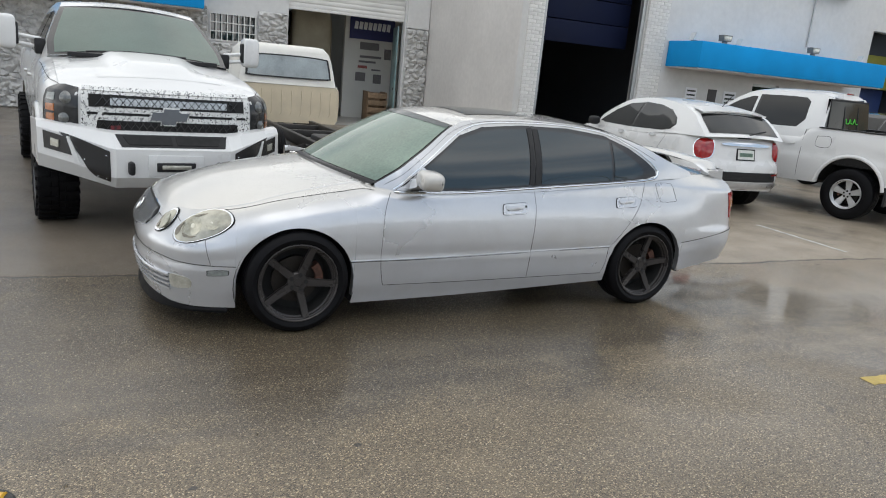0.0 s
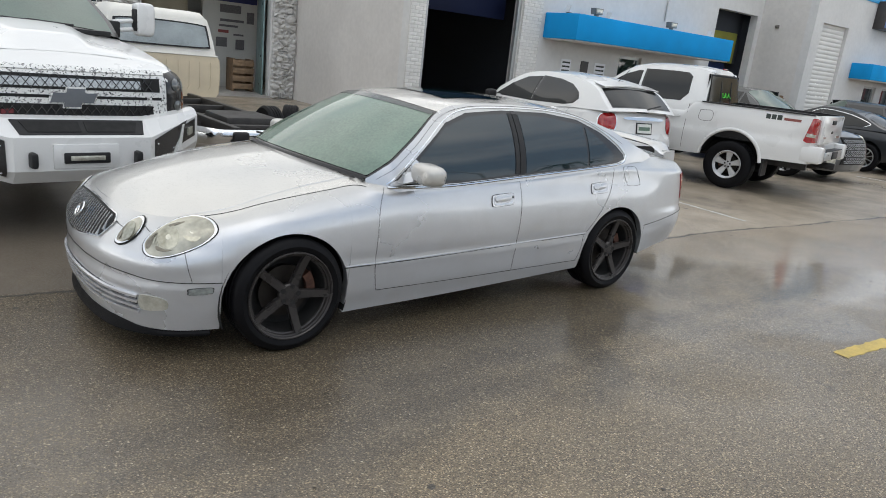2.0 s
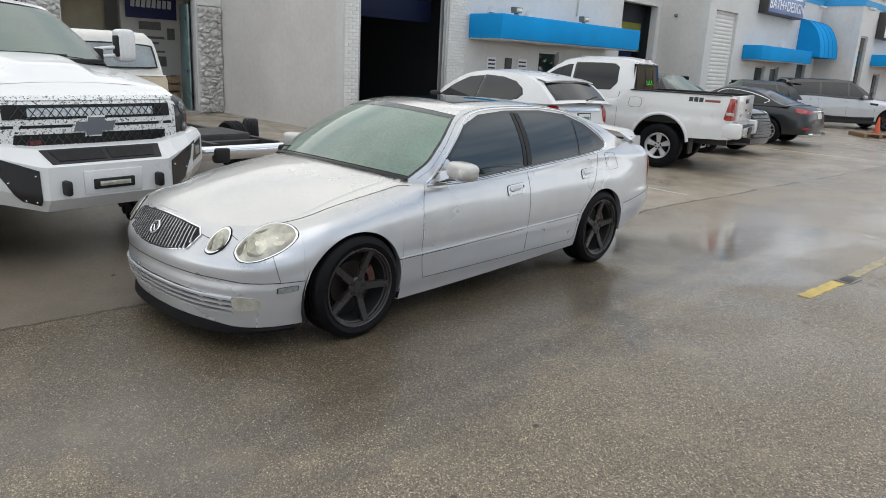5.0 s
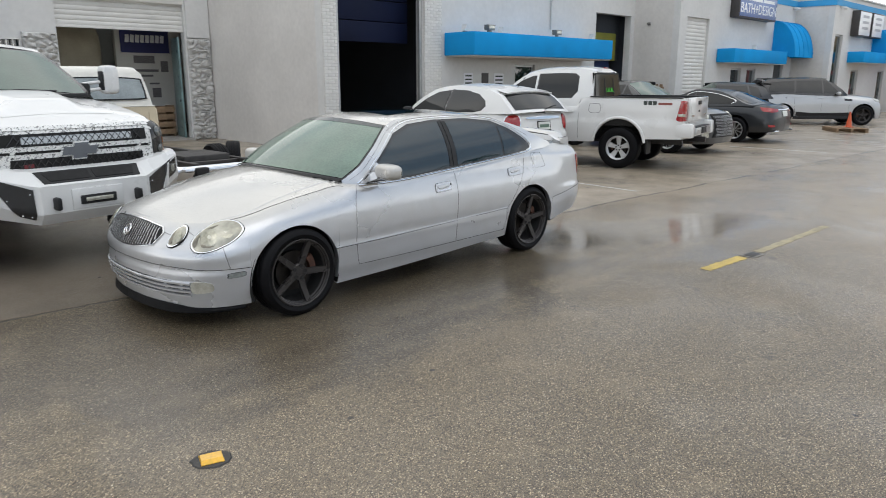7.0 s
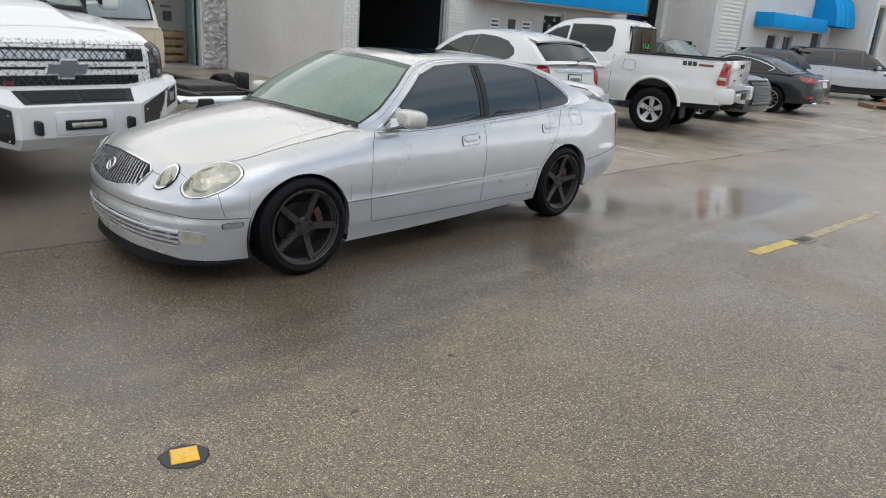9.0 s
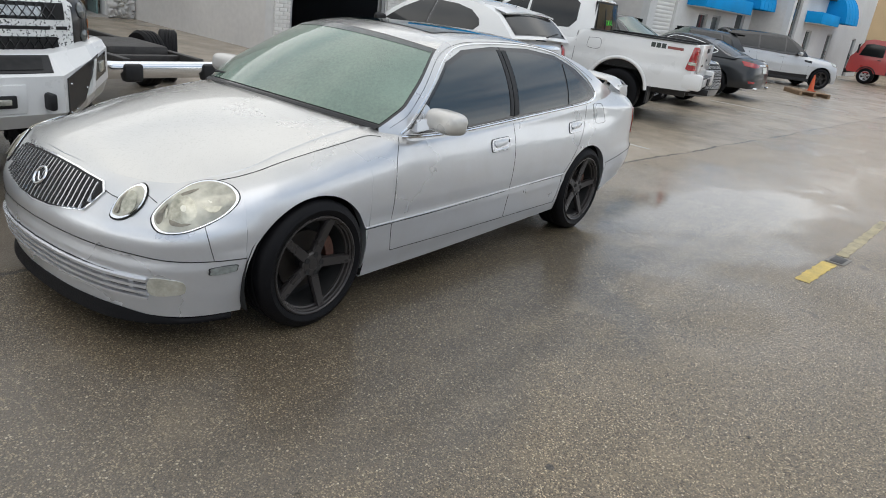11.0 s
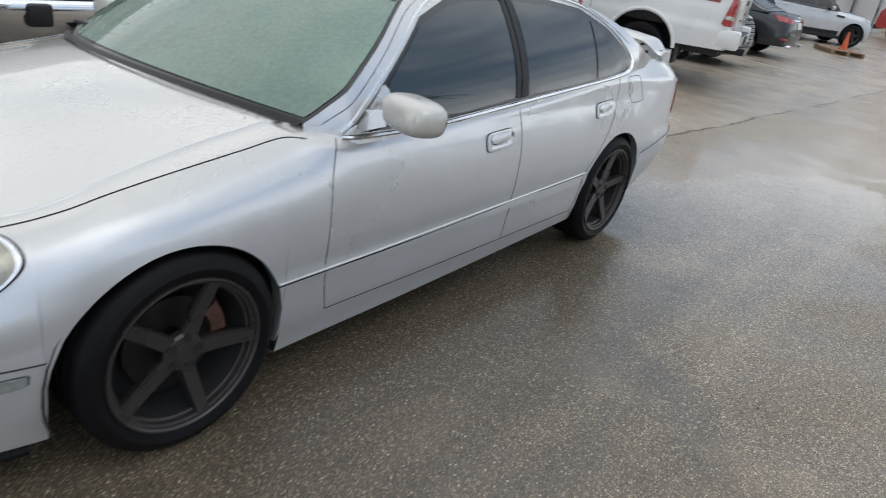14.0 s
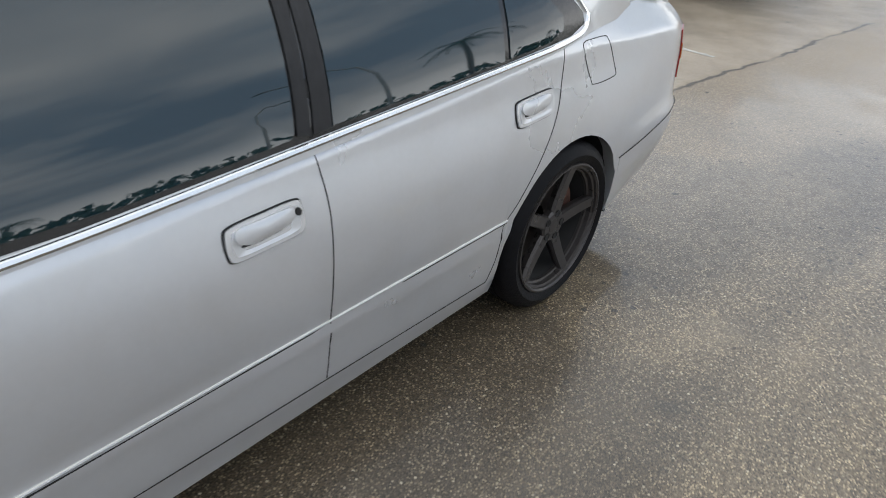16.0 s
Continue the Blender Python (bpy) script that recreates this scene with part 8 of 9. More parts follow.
# ---------------------------------------------------------------- fittings on the building
def floodlight(x, y, z, small=False):
    if small:
        fl = thing("wall_lamp", pose(x, y, z), "small pale awning lamp with a sloping hood", "lamp", "awning lamps")
        bm = bmesh.new()
        prism(bm, [(-0.09, 0.0), (0.09, 0.0), (0.02, 0.17), (-0.03, 0.17)], -0.08, 0.08)
        part("hood", bm, STUCCO_W, fl, smooth=False)
        part("foot", box_bm(-0.05, 0.05, -0.05, 0.05, -0.04, 0.01), LAMPGREY, fl)
        return fl
    fl = thing("floodlight", pose(x, y, z) @ Matrix.Scale(0.65, 4), "grey floodlight standing on the blue awning", "lamp", "floodlights")
    bm = bmesh.new()
    prism(bm, [(-0.19, 0.10), (0.19, 0.10), (0.22, 0.32), (-0.22, 0.32)], -0.14, 0.12)
    part("housing", bm, LAMPGREY, fl, smooth=False)
    part("lamp_glass", box_bm(-0.17, 0.17, -0.155, -0.135, 0.13, 0.29, 0.006), LENS, fl)
    part("bracket", box_bm(-0.12, 0.12, -0.02, 0.02, -0.03, 0.12, 0.005), LAMPGREY, fl)
    return fl


AW = 2.921
for lx in (13.45, 16.55):
    floodlight(lx, Y2 - 0.42, AW + 0.03)
for lx in (12.55, 14.05, 18.55):
    floodlight(lx, Y2 - 0.35, AW + 0.04, True)
floodlight(27.2, Y3 - 0.4, 2.85, True)


def wall_text(name, words, x, y, z, size, mat, parent, label=""):
    cu = bpy.data.curves.new(name, "FONT")
    cu.body, cu.size, cu.extrude = words, size, 0.006
    cu.align_x, cu.align_y = "CENTER", "CENTER"
    tmp = bpy.data.objects.new(name, cu)
    scene.collection.objects.link(tmp)
    me = bpy.data.meshes.new_from_object(tmp.evaluated_get(bpy.context.evaluated_depsgraph_get()))
    bpy.data.objects.remove(tmp)
    ob = mesh_part(name, me, mat, parent, label, smooth=False)
    ob.matrix_local = pose(x, y, z, 90, 0, 0)
    return ob


SIGNBLUE = M("lit_sign_face_blue", (0.15, 0.22, 0.44), 0.3, 0, 0.15, 3.0)
SIGNWHITE = M("white_sign_vinyl", (0.78, 0.80, 0.82), 0.35, 0, 0.05, 3.0)
SIGNEDGE = M("dark_bronze_sign_case", (0.06, 0.055, 0.055), 0.45, 0.3, 0.2, 5.0)
sg = thing("shop_sign", pose(27.35, Y3 - 0.18, 4.42), "blue box sign with white lettering on the shop front", "sign")
part("case", box_bm(-1.78, 1.78, -0.17, 0.176, -0.44, 0.44, 0.015), SIGNEDGE, sg)
part("face", box_bm(-1.72, 1.72, -0.185, -0.165, -0.385, 0.385, 0.004), SIGNBLUE, sg)
wall_text("lettering", "BATH+DESIGN", 0, -0.19, -0.10, 0.52, SIGNWHITE, sg)
for i, (a, b) in enumerate(((-1.5, -0.85), (-0.75, 0.25), (0.35, 1.45))):
    part("lettering_bar", box_bm(a, b, -0.19, -0.186, 0.20, 0.31), SIGNWHITE, sg)
for x0 in (34.55, 36.55):
    s2 = thing("shop_sign", pose(x0 + 0.85, Y4 - 0.18, 4.15), "white box sign with faint grey print", "sign", "far shop signs")
    part("case", box_bm(-0.85, 0.85, -0.16, 0.176, -0.55, 0.55, 0.015), SIGNEDGE, s2)
    part("face", box_bm(-0.80, 0.80, -0.175, -0.155, -0.50, 0.50, 0.004), SIGNWHITE, s2)
    for k in range(3):
        part("lettering_bar", box_bm(-0.45, 0.45, -0.18, -0.176, 0.25 - 0.25 * k, 0.36 - 0.25 * k), M("grey_print", (0.4, 0.42, 0.46), 0.5), s2)
dk = thing("shop_sign", pose(17.2, Y2 - 0.1, 4.9), "dark fascia sign panel high on the wall", "sign")
part("case", box_bm(-0.75, 0.75, -0.09, 0.094, -0.35, 0.35, 0.01), SIGNEDGE, dk)
part("face", box_bm(-0.7, 0.7, -0.1, -0.085, -0.3, 0.3, 0.004), SIGNBLUE, dk)

for nm, x0, x1, y in (("trim_band_c", R2 + 0.02, R3, Y3), ("trim_band_d", R3 + 0.02, FAR - 0.1, Y4)):
    tagged(part(nm, box_bm(x0, x1, y - 0.03, y - 0.004, 4.78, 5.02), BLUE_TRIM, smooth=False), "blue painted band below the parapet", "trim", kind="structure")
tagged(part("trim_band_return", box_bm(R3 - 0.03, R3 - 0.004, Y4 - 0.03, Y3 - 0.04, 4.78, 5.02), BLUE_TRIM, smooth=False), "blue painted band below the parapet", "trim", kind="structure")
for nm, x0, x1, y in (("coping_c", R2, R3 + 0.3, Y3), ("coping_d", R3 - 0.05, FAR, Y4)):
    tagged(part(nm, box_bm(x0, x1, y - 0.06, y + 0.3, TOP3, TOP3 + 0.08, 0.01), FRAME_AL, smooth=False), "pale metal parapet coping", "coping", kind="structure")
part_pipe = tagged(part("conduit", tube([(16.75, Y2 - 0.03, 3.2), (16.75, Y2 - 0.03, 5.7)], 0.022, 8), FRAME_AL), "thin metal conduit running up the wall", "conduit")
for i, (cx, cy) in enumerate(((31.9, Y3 - 0.12), (33.0, Y4 - 0.12), (38.5, Y4 - 0.12), (42.0, Y4 - 0.12))):
    cm = thing("security_light", pose(cx, cy, 4.72), "small white twin security light under the parapet", "lamp", "security lights")
    part("base", box_bm(-0.08, 0.08, 0.02, 0.116, -0.05, 0.05, 0.01), ROLLER, cm)
    part("head", ellipsoid(-0.08, -0.05, -0.03, 0.06, 0.09, 0.06, 2.2, 10, 12), ROLLER, cm)
    part("head", ellipsoid(0.08, -0.05, -0.03, 0.06, 0.09, 0.06, 2.2, 10, 12), ROLLER, cm)
cam_ = thing("wall_lamp", pose(R2 - 0.06, 12.9, 3.6), "tiny round lamp on the side wall", "lamp")
part("dome", ellipsoid(-0.02, 0, 0, 0.05, 0.05, 0.05, 2, 8, 10), LAMPGREY, cam_)
part("plate", box_bm(0.02, 0.056, -0.05, 0.05, -0.05, 0.05), LAMPGREY, cam_)


def shop_door(name, h, y, glass=TINT):
    x0, x1, z0, z1 = h
    d = tagged(new(name), "dark glazed shop door in an aluminium frame", "door", kind="structure")
    for a, b in ((x0, x0 + 0.06), (x1 - 0.06, x1)):
        part("door_frame", box_bm(a, b, y + 0.08, y + 0.16, z0, z1), FRAME_AL, d)
    part("door_frame", box_bm(x0 + 0.06, x1 - 0.06, y + 0.08, y + 0.16, z1 - 0.07, z1), FRAME_AL, d)
    part("pane", box_bm(x0 + 0.06, x1 - 0.06, y + 0.11, y + 0.125, z0 + 0.02, z1 - 0.07), glass, d)
    part("door_handle", tube([(x1 - 0.12, y + 0.07, 0.9), (x1 - 0.12, y + 0.07, 1.3)], 0.014, 8), CHROME, d)


shop_door("door_1", P2, Y2)
shop_door("door_2", P3, Y3)
shop_door("window_2", P3b, Y3)
shop_door("door_3", P3c, Y3)
shop_door("door_4", P4, Y4)
shop_door("door_5", P4b, Y4)
shop_door("door_6", (39.804, 40.864, 0, 2.13), Y4)
shop_door("door_7", P5[0], Y4)
# notices by the door under the awning
for nx, nw, nz, nh, dark in ((13.05, 0.36, 1.62, 0.50, 0), (13.75, 0.28, 1.58, 0.58, 1), (14.35, 0.42, 1.60, 0.52, 0), (17.4, 0.4, 1.95, 0.3, 0)):
    nt_ = thing("notice", pose(nx, Y2 - 0.012, nz), "dark wall plate beside the shop door" if dark else "white paper notice with black print on the wall", "notice", "wall notices")
    part("sheet", box_bm(-nw / 2, nw / 2, -0.008, 0.008, -nh / 2, nh / 2), SIGNEDGE if dark else SIGNWHITE, nt_)
    if not dark:
        for k in range(4):
            part("print_bar", box_bm(-nw * 0.38, nw * 0.38, -0.011, -0.0085, nh * (0.30 - 0.2 * k), nh * (0.38 - 0.2 * k)), INK, nt_)
# door tracks at the open bay
for x in (D2[1] - 0.10, D2[0] + 0.02):
    tagged(part("door_track", box_bm(x, x + 0.09, Y2 + 0.02, Y2 + 0.10, 0, D2[3] - 0.02), FRAME_AL, smooth=False), "galvanised door track beside the bay", "track", kind="structure")
# navy panels carry the blue darkness deep in the bay as colour
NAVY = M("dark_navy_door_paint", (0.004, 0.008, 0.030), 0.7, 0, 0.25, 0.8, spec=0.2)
pn = thing("overhead_door", pose(0, 0, 0), "dark navy panels standing in for the dim blue upper bay", "door")
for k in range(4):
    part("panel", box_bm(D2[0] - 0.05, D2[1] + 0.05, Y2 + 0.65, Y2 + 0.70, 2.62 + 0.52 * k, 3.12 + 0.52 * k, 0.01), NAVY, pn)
YEL = M("faded_yellow_panel", (0.20, 0.20, 0.03), 0.6, 0, 0.2, 2.0)
tagged(part("wall_yellow_panel", box_bm(D3[0] - 0.3, R2 - 0.3, Y2 + 0.55, Y2 + 0.60, 2.35, 3.30), YEL, smooth=False), "faded yellow-green panel inside the bay", "panel", kind="structure")
# dark sheet in place of the shade above the yellow panel
tagged(part("wall_dark_panel", box_bm(D3[0] - 0.3, R2 - 0.002, Y2 + 0.62, Y2 + 0.66, 2.35, 4.2), DARKIN, smooth=False), "dark sheet standing in for the unlit upper bay", "wall", kind="structure")
tagged(part("wall_navy_panel", box_bm(D3[0] - 0.3, R2 - 0.3, Y2 + 0.8, Y2 + 0.85, 0.0, 2.34), INT_BLUE, smooth=False), "navy panel inside the bay", "panel", kind="structure")

# ---------------------------------------------------------------- inside the tyre shop
bn = thing("banner", pose(7.2, 21.2, 2.86), "navy tyre-maker banner with a pale block logo", "banner")
part("cloth", box_bm(-0.72, 0.72, -0.008, 0.008, -0.42, 0.42), M("navy_banner_cloth", (0.03, 0.035, 0.12), 0.6, 0, 0.2, 4), bn)
for k in range(8):
    part("logo_block", shift(box_bm(-0.055, 0.055, -0.013, -0.009, -0.11, 0.11), pose(-0.52 + 0.148 * k, 0, -0.02, 0, 8, 0)), SIGNWHITE, bn)
tagged(part("wall_shop_office", box_bm(6.35, 8.13, 21.25, 21.4, 0.06, 4.2), M("office_wall_white", (0.62, 0.61, 0.56), 0.6, 0, 0.1, 1.0), smooth=False), "pale office partition inside the shop", "wall", kind="structure")
for k, (px_, pw, pz, ph) in enumerate(((7.15, 0.62, 2.25, 0.22), (7.2, 0.70, 1.93, 0.07), (7.1, 0.55, 1.78, 0.06), (6.95, 0.3, 1.62, 0.08), (7.4, 0.3, 1.55, 0.05), (6.9, 0.32, 1.32, 0.26), (7.45, 0.26, 1.28, 0.28), (7.75, 0.22, 2.05, 0.32))):
    ps = thing("wall_print", pose(px_, 21.235, pz), "faded dark print on the office wall", "print", "office wall prints")
    part("print_bar", box_bm(-pw / 2, pw / 2, -0.006, 0.006, -ph / 2, ph / 2), M("faded_print", (0.16, 0.15, 0.15), 0.7, 0, 0.5, 40) if k not in (3,) else M("faded_red_print", (0.30, 0.09, 0.08), 0.7, 0, 0.4, 40), ps)
cu_ = thing("glass_door", pose(7.35, Y1 + 0.55, 0.06), "teal-streaked glass side door standing open", "door")
part("leaf", shift(box_bm(-0.45, 0.45, -0.02, 0.02, 0.0, 2.75, 0.005), pose(0.0, 0, 0, 0, 0, 78)), M("streaked_teal_glass", (0.16, 0.25, 0.25), 0.3, 0, 0.5, 5.0), cu_)
part("handle", box_bm(-0.10, -0.02, -0.3, -0.26, 1.0, 1.06), BLACK, cu_)
cr = thing("crate", pose(7.05, 19.9, 0.06), "brown wooden slatted crate on the shop floor", "crate")
for k in range(4):
    part("slat", box_bm(-0.30, 0.30, -0.02, 0.02, 0.06 + 0.21 * k, 0.21 + 0.21 * k, 0.006), WOOD, cr)
for x in (-0.27, 0.27):
    part("post", box_bm(x - 0.03, x + 0.03, 0.02, 0.5, 0.0, 0.88, 0.006), WOOD, cr)
part("back", box_bm(-0.30, 0.30, 0.46, 0.50, 0.05, 0.85), WOOD, cr)
# rounded box added in place of a panel truck's body
vb = thing("storage_locker", pose(5.35, 21.6, 0.06), "tall dull beige van-like box with rounded top", "locker")
part("shell", ellipsoid(0, 0, 1.55, 0.62, 0.4, 1.55, 7.0, 24, 28), M("dull_beige_steel", (0.36, 0.32, 0.23), 0.5, 0.1, 0.2, 2.0), vb)
rk = thing("tyre_rack", pose(4.7, 21.8, 0.06), "dark shop rack stacked with tyres", "rack")
for x in (-0.5, 0.5):
    part("upright", box_bm(x - 0.03, x + 0.03, -0.3, 0.3, 0, 3.2), BARE, rk)
for z in (0.5, 1.4, 2.3):
    part("shelf", box_bm(-0.5, 0.5, -0.3, 0.3, z - 0.03, z), BARE, rk)
for j, z in enumerate((0.84, 1.74, 2.64)):
    for i in range(3):
        ty = mesh_part("tyre", KITS["road"]["tyre"], None, None, smooth=False)
        ty.matrix_world = pose(4.38 + 0.32 * i, 21.8, z + 0.06, 0, 0, 90)
        tagged(ty, "black road tyre standing on the rack", "tyre", "racked tyres")
lt = mesh_part("tyre", KITS["road"]["tyre"], None, None, smooth=False)
lt.matrix_world = pose(4.15, 10.55, 0.345, 0, 8, 62)
tagged(lt, "worn black tyre leaning beside the bare chassis", "tyre")

# ---------------------------------------------------------------- small things in the yard
PAL = pose(24.75, 7.05, 0, 0, 0, 38)
pl_ = thing("pallet", PAL, "weathered wooden pallet lying in the lane", "pallet")
for k in range(6):
    part("board", box_bm(-0.6 + 0.21 * k, -0.6 + 0.21 * k + 0.13, -0.5, 0.5, 0.115, 0.137, 0.004), WOOD, pl_)
for y in (-0.46, 0.0, 0.46):
    part("runner", box_bm(-0.6, 0.58, y - 0.045, y + 0.045, 0.02, 0.115, 0.004), WOOD, pl_)
    part("bottom_board", box_bm(-0.6, 0.58, y - 0.05, y + 0.05, 0.0, 0.02), WOOD, pl_)
cn = thing("traffic_cone", PAL @ pose(0.02, -0.12, 0.137) @ Matrix.Scale(0.74, 4), "faded orange traffic cone standing on a pallet", "cone")
cb_ = lathe([(0.02, 0.0), (0.022, 0.70), (0.03, 0.70), (0.13, 0.05), (0.135, 0.03)], 24)
part("cone_body", shift(cb_, Matrix.Rotation(radians(90), 4, "X")), ORANGE, cn)
part("foot", box_bm(-0.17, 0.17, -0.17, 0.17, 0, 0.03, 0.01), ORANGE, cn)
wp = thing("pallet", pose(21.55, 12.6, 0, 0, -9, 0), "wooden pallet standing against the side wall", "pallet")
for k in range(7):
    part("board", box_bm(-0.03, -0.008, -0.62 + 0.18 * k, -0.62 + 0.18 * k + 0.11, 0.0, 1.55, 0.004), WOOD, wp)
for z in (0.08, 0.75, 1.42):
    part("runner", box_bm(-0.008, 0.07, -0.62, 0.60, z - 0.04, z + 0.04), WOOD, wp)


def paint_line(name, pts, w, label, mat, seed, wear=0.28):
    """A worn painted stroke: a thin slab with ragged sides."""
    rnd = random.Random(seed)
    bm = bmesh.new()
    rows = []
    for i in range(len(pts) - 1):
        (x0, y0), (x1, y1) = pts[i], pts[i + 1]
        n = max(2, int(math.dist(pts[i], pts[i + 1]) / 0.05))
        for k in range(n + 1):
            t = k / n
            x, y = x0 + (x1 - x0) * t, y0 + (y1 - y0) * t
            dx, dy = x1 - x0, y1 - y0
            l = math.hypot(dx, dy)
            nx, ny = -dy / l, dx / l
            a, b = w / 2 * (1 - wear * rnd.random()), w / 2 * (1 - wear * rnd.random())
            rows.append([(x - nx * a, y - ny * a, 0.0005), (x - nx * a * 0.97, y - ny * a * 0.97, 0.004), (x + nx * b * 0.97, y + ny * b * 0.97, 0.004), (x + nx * b, y + ny * b, 0.0005)])
    grid(bm, rows)
    return tagged(part(name, bm, mat, smooth=False), label, "road marking", kind="structure")


paint_line("road_marking_yellow_a", [(4.42, 2.285), (5.14, 2.24)], 0.125, "worn yellow lane stroke", YELLOWP, 1)
paint_line("road_marking_yellow_b", [(5.46, 2.215), (6.4, 2.19), (7.36, 2.165)], 0.115, "faded yellow lane stroke", M("faded_yellow_paint", (0.33, 0.28, 0.17), 0.55, 0, 0.45, 9.0, bump=0.3, bscale=120), 2, 0.4)
paint_line("road_marking_stall_a", [(8.22, 6.6), (8.12, 5.15)], 0.09, "faded white parking stall line", WHITEP, 3, 0.6)
paint_line("road_marking_stall_b", [(16.6, 7.4), (16.75, 5.1)], 0.09, "faded white parking stall line", WHITEP, 4, 0.6)
paint_line("road_marking_stall_c", [(20.6, 6.6), (20.8, 5.0)], 0.09, "faded white parking stall line", WHITEP, 5, 0.6)
# raised amber marker on a tar pad
tar = M("tar_pad", (0.02, 0.019, 0.018), 0.45, 0, 0.3, 20, bump=0.3, bscale=80)
mk_ = thing("road_stud", pose(-0.425, 2.365, 0, 0, 0, -18), "raised yellow pavement marker on a tar pad", "road stud")
bm = bmesh.new()
rnd = random.Random(7)
ring = [((0.085 + 0.018 * rnd.random()) * math.cos(a), (0.075 + 0.016 * rnd.random()) * math.sin(a)) for a in np.linspace(0, 2 * math.pi, 25)[:-1]]
grid(bm, [[(x * k, y * k, z) for x, y in ring] for k, z in ((1.0, 0.0005), (0.93, 0.006), (0.3, 0.008))], closed_v=True)
bm.faces.new([bm.verts.new((x * 0.3, y * 0.3, 0.008)) for x, y in ring])
bmesh.ops.remove_doubles(bm, verts=bm.verts, dist=1e-5)
part("tar_pad", bm, tar, mk_)
bm = bmesh.new()
lo = [(-0.052, -0.05), (0.052, -0.05), (0.052, 0.05), (-0.052, 0.05)]
grid(bm, [[(x, y, 0.006) for x, y in lo], [(x, y, 0.010) for x, y in lo], [(x * 0.92, y * 0.55, 0.022) for x, y in lo]], closed_v=True)
bm.faces.new([bm.verts.new((x * 0.92, y * 0.55, 0.022)) for x, y in lo])
bmesh.ops.remove_doubles(bm, verts=bm.verts, dist=1e-5)
part("marker_body", bm, M("amber_marker_plastic", (0.72, 0.40, 0.03), 0.3, 0, 0.15, 30, coat=0.4), mk_, smooth=False)
# iron utility lid in the yellow line
ud = thing("utility_lid", pose(5.30, 2.205, 0, 0, 0, -4), "small dark iron lid broken into the lane line", "lid")
part("rim", box_bm(-0.125, 0.125, -0.075, 0.075, 0.0005, 0.006, 0.002), M("grey_patch", (0.17, 0.155, 0.135), 0.5, 0, 0.3, 12), ud)
part("lid", box_bm(-0.095, 0.095, -0.05, 0.05, 0.004, 0.009, 0.002), BARE, ud)
# scattered leaf litter and twigs
lit = bmesh.new()
rnd = random.Random(11)
spots_ = [(1.06, 3.21), (1.57, 2.73), (2.18, 3.45), (7.7, 3.12), (1.9, 1.9), (0.6, 2.6), (2.9, 2.6), (0.2, 2.9), (3.6, 1.7), (-0.9, 2.9), (5.2, 3.3)]
spots_ += [(rnd.uniform(-2, 12), rnd.uniform(-0.5, 4.0)) for _ in range(40)]
for x, y in spots_:
    a, l, w = rnd.uniform(0, 3.1), rnd.uniform(0.008, 0.018), rnd.uniform(0.004, 0.009)
    m_ = pose(x, y, 0.004, rnd.uniform(-20, 20), rnd.uniform(-20, 20), math.degrees(a))
    vs = [lit.verts.new(m_ @ Vector(q)) for q in ((-l, 0, 0), (0, -w, 0.003), (l, 0, 0), (0, w, 0.003))]
    lit.faces.new(vs)
tagged(part("leaf_litter", lit, M("wet_leaf_litter", (0.035, 0.027, 0.018), 0.4, 0, 0.4, 60), fix=False), "scattered wet bits of leaf on the asphalt", "litter", kind="stuff")


# ---------------------------------------------------------------- across the lane, behind the camera
LEAF = M("tree_foliage", (0.045, 0.075, 0.03), 0.6, 0, 0.4, 2.0)
BARK = M("palm_bark", (0.14, 0.11, 0.085), 0.8, 0, 0.3, 12.0, bump=0.4, bscale=30)
tl_ = bmesh.new()
rnd = random.Random(5)
for i in range(3200):
    az = radians(rnd.uniform(-150, 5))
    d = rnd.uniform(44, 54)
    x, y = 2 + d * math.cos(az), 2.5 + d * math.sin(az)
    top = 3.2 + 1.9 * noise.noise((x * 0.13, y * 0.13, 0.5)) + 1.5 * noise.noise((x * 0.5, y * 0.5, 2))
    z = rnd.uniform(0.0, 1.0) ** 0.7 * max(top, 1.5)
    s_ = rnd.uniform(0.35, 0.8)
    m_ = pose(x, y, z, rnd.uniform(0, 360), rnd.uniform(0, 360), rnd.uniform(0, 360))
    v = [tl_.verts.new(m_ @ Vector(q)) for q in ((s_, 0, 0), (0, s_ * 0.6, 0.2 * s_), (-s_, 0, 0), (0, -s_ * 0.6, -0.2 * s_))]
    tl_.faces.new(v)
tagged(part("far_trees", tl_, LEAF, smooth=False, fix=False), "far dark belt of trees and hedges", "trees", kind="stuff")


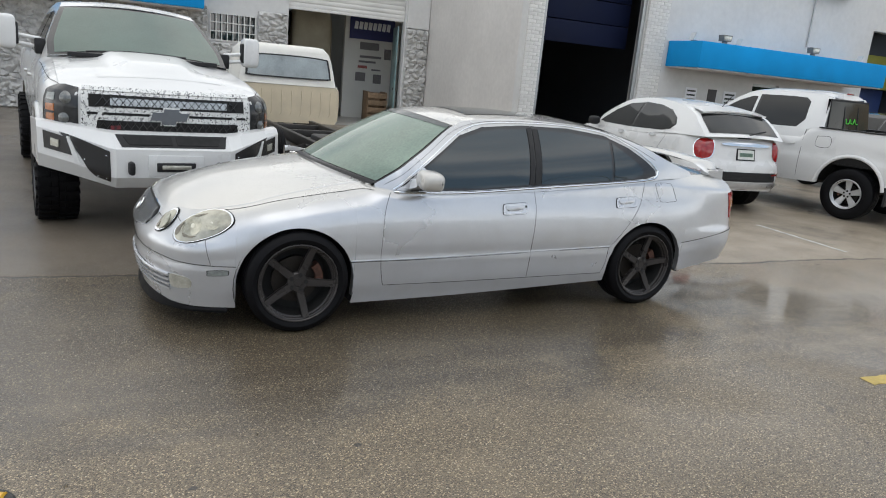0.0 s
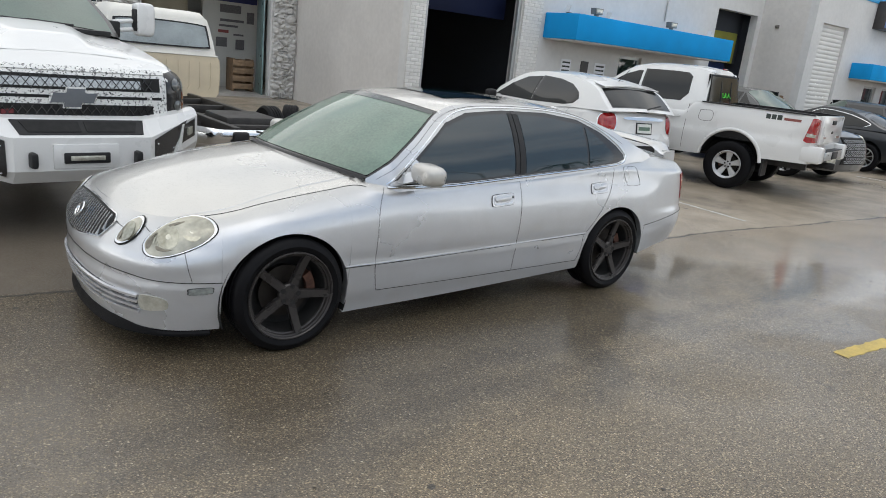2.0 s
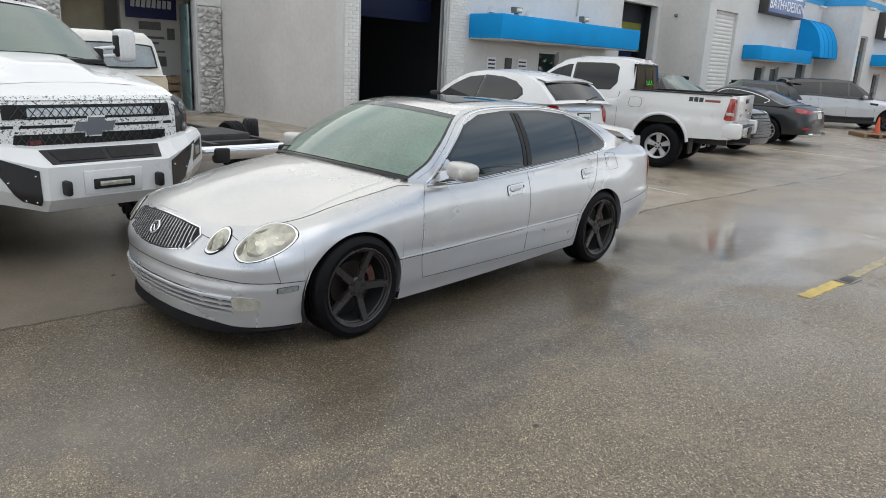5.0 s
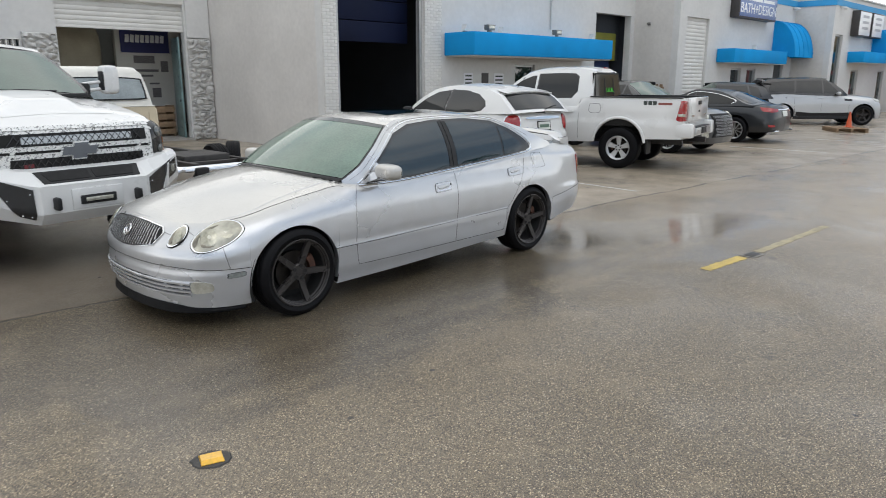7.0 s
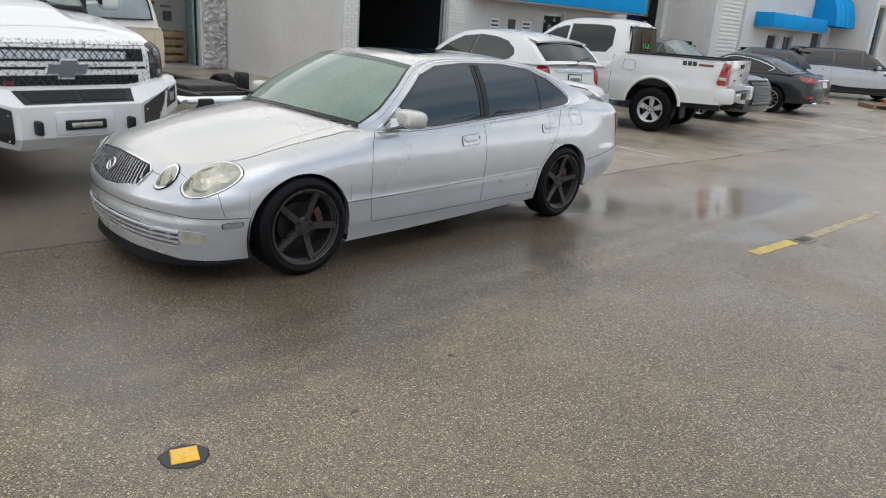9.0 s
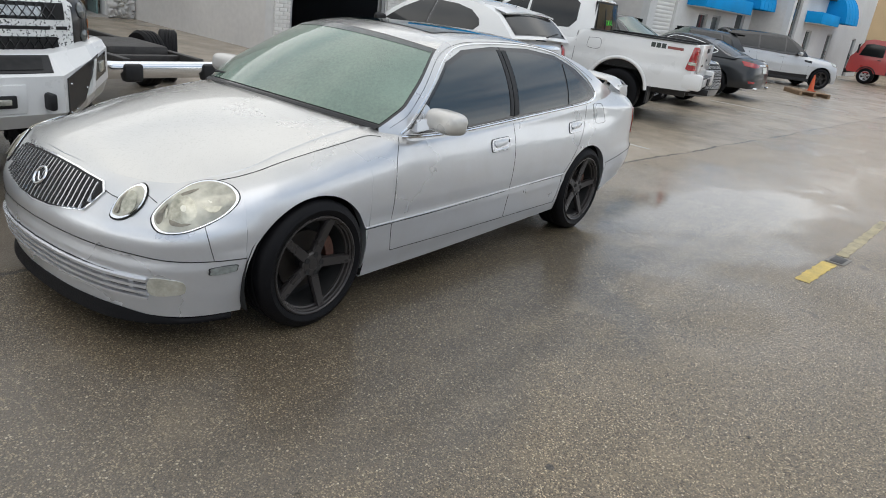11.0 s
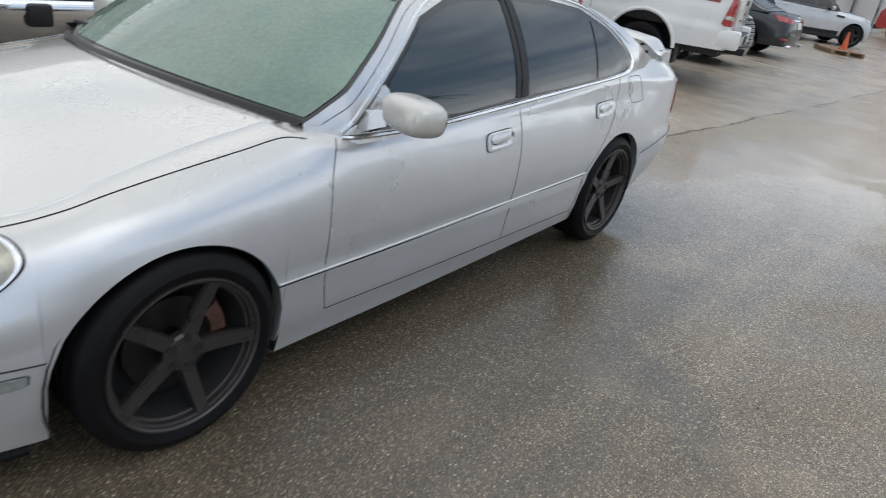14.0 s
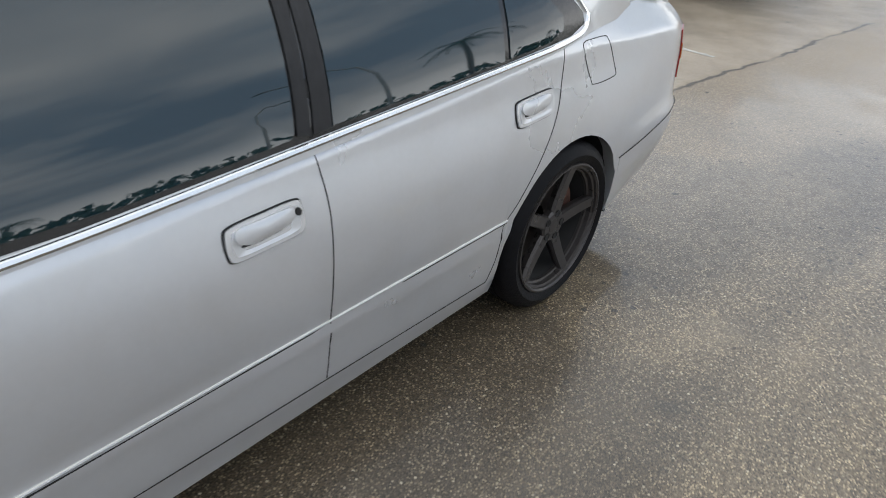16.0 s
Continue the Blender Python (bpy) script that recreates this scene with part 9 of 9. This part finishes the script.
def palm(x, y, h, lean):
    t = thing("palm_tree", pose(x, y, 0), "tall slender palm with drooping fronds", "tree", "palms across the lane")
    part("trunk", tube([(lean * (k / 8) ** 2, 0, h * k / 8) for k in range(9)], 0.16, 10), BARK, t)
    cr_ = bmesh.new()
    for i in range(22):
        a, up_ = 2 * math.pi * i / 22 + rnd.uniform(-0.1, 0.1), rnd.uniform(-0.2, 0.9)
        pts = []
        for k in range(9):
            r = 2.3 * k / 8
            pts.append(Vector((lean + r * math.cos(a), r * math.sin(a), h + up_ * r - 0.42 * r * r)))
        for k in range(8):
            p0, p1 = pts[k], pts[k + 1]
            sd = Vector((-math.sin(a), math.cos(a), 0))
            for sgn in (1, -1):
                for j in range(3):
                    b0 = p0 + (p1 - p0) * (j / 3)
                    tip = b0 + sd * sgn * (0.55 - 0.05 * k) + (p1 - p0) * 0.6 + Vector((0, 0, -0.2))
                    v = [cr_.verts.new(q) for q in (b0, b0 + (p1 - p0) * 0.16, tip)]
                    cr_.faces.new(v)
    part("crown", cr_, LEAF, t, smooth=False, fix=False)


for az, d, h in ((-41, 31, 9.0), (-33, 60, 6.0), (-78, 56, 5.6), (-100, 48, 8.0)):
    palm(3 + d * math.cos(radians(az)), 4 + d * math.sin(radians(az)), h, 0.5)


def street_lamp(x, y, h, turn, reach=2.2):
    t = thing("street_lamp", pose(x, y, 0, 0, 0, turn), "tall steel street lamp with a curved arm", "lamp", "street lamps")
    part("pole", tube([(0, 0, 0), (0, 0, h * 0.7), (0.14 * reach, 0, h * 0.9), (0.5 * reach, 0, h * 0.99), (reach, 0, h)], 0.10, 10), FRAME_AL, t)
    part("lamp_head", ellipsoid(reach + 0.3, 0, h - 0.02, 0.4, 0.15, 0.08, 2.5, 10, 14), LAMPGREY, t)


street_lamp(3 + 26 * math.cos(radians(-48)), 4 + 26 * math.sin(radians(-48)), 11.0, -140, 3.4)
street_lamp(3 + 36 * math.cos(radians(-58.5)), 4 + 36 * math.sin(radians(-58.5)), 11.6, 20)


# ---------------------------------------------------------------- bricks of the painted piers, laid last
def brick_pier(name, x0, x1, y, z1, label):
    p = tagged(part(name, box_bm(x0 + 0.004, x1 - 0.004, y - 0.058, y - 0.004, 0, z1), MORTAR, smooth=False), label, "brick pier", kind="structure")
    ch, bl, j = 0.0762, 0.203, 0.011
    cache = {}
    z, row = 0.005, 0
    while z + ch < z1:
        x = x0 - (bl / 2 if row % 2 else 0)
        while x < x1 - 0.02:
            a, b = max(x, x0), min(x + bl - j, x1)
            if b - a > 0.03:
                w = round(b - a, 3)
                if w not in cache:
                    bm = bmesh.new()
                    box(bm, 0, w, -0.018, 0.02, 0, ch - j, 0.004)
                    cache[w] = to_mesh("brick", bm, BRICKW)
                ob = mesh_part("brick", cache[w], None, p, smooth=False)
                ob.location = (a, y - 0.047 + rnd.uniform(-0.003, 0.003), z)
            x += bl
        z += ch
        row += 1


brick_pier("brick_pier_a", R1 + 0.0, D2[0] - 0.0, Y2, 4.35, "white-painted brick pier at the open bay")
brick_pier("brick_pier_b", D2[1] + 0.02, D2[1] + 0.64, Y2, 4.35, "white-painted brick pier beside the blue awning")
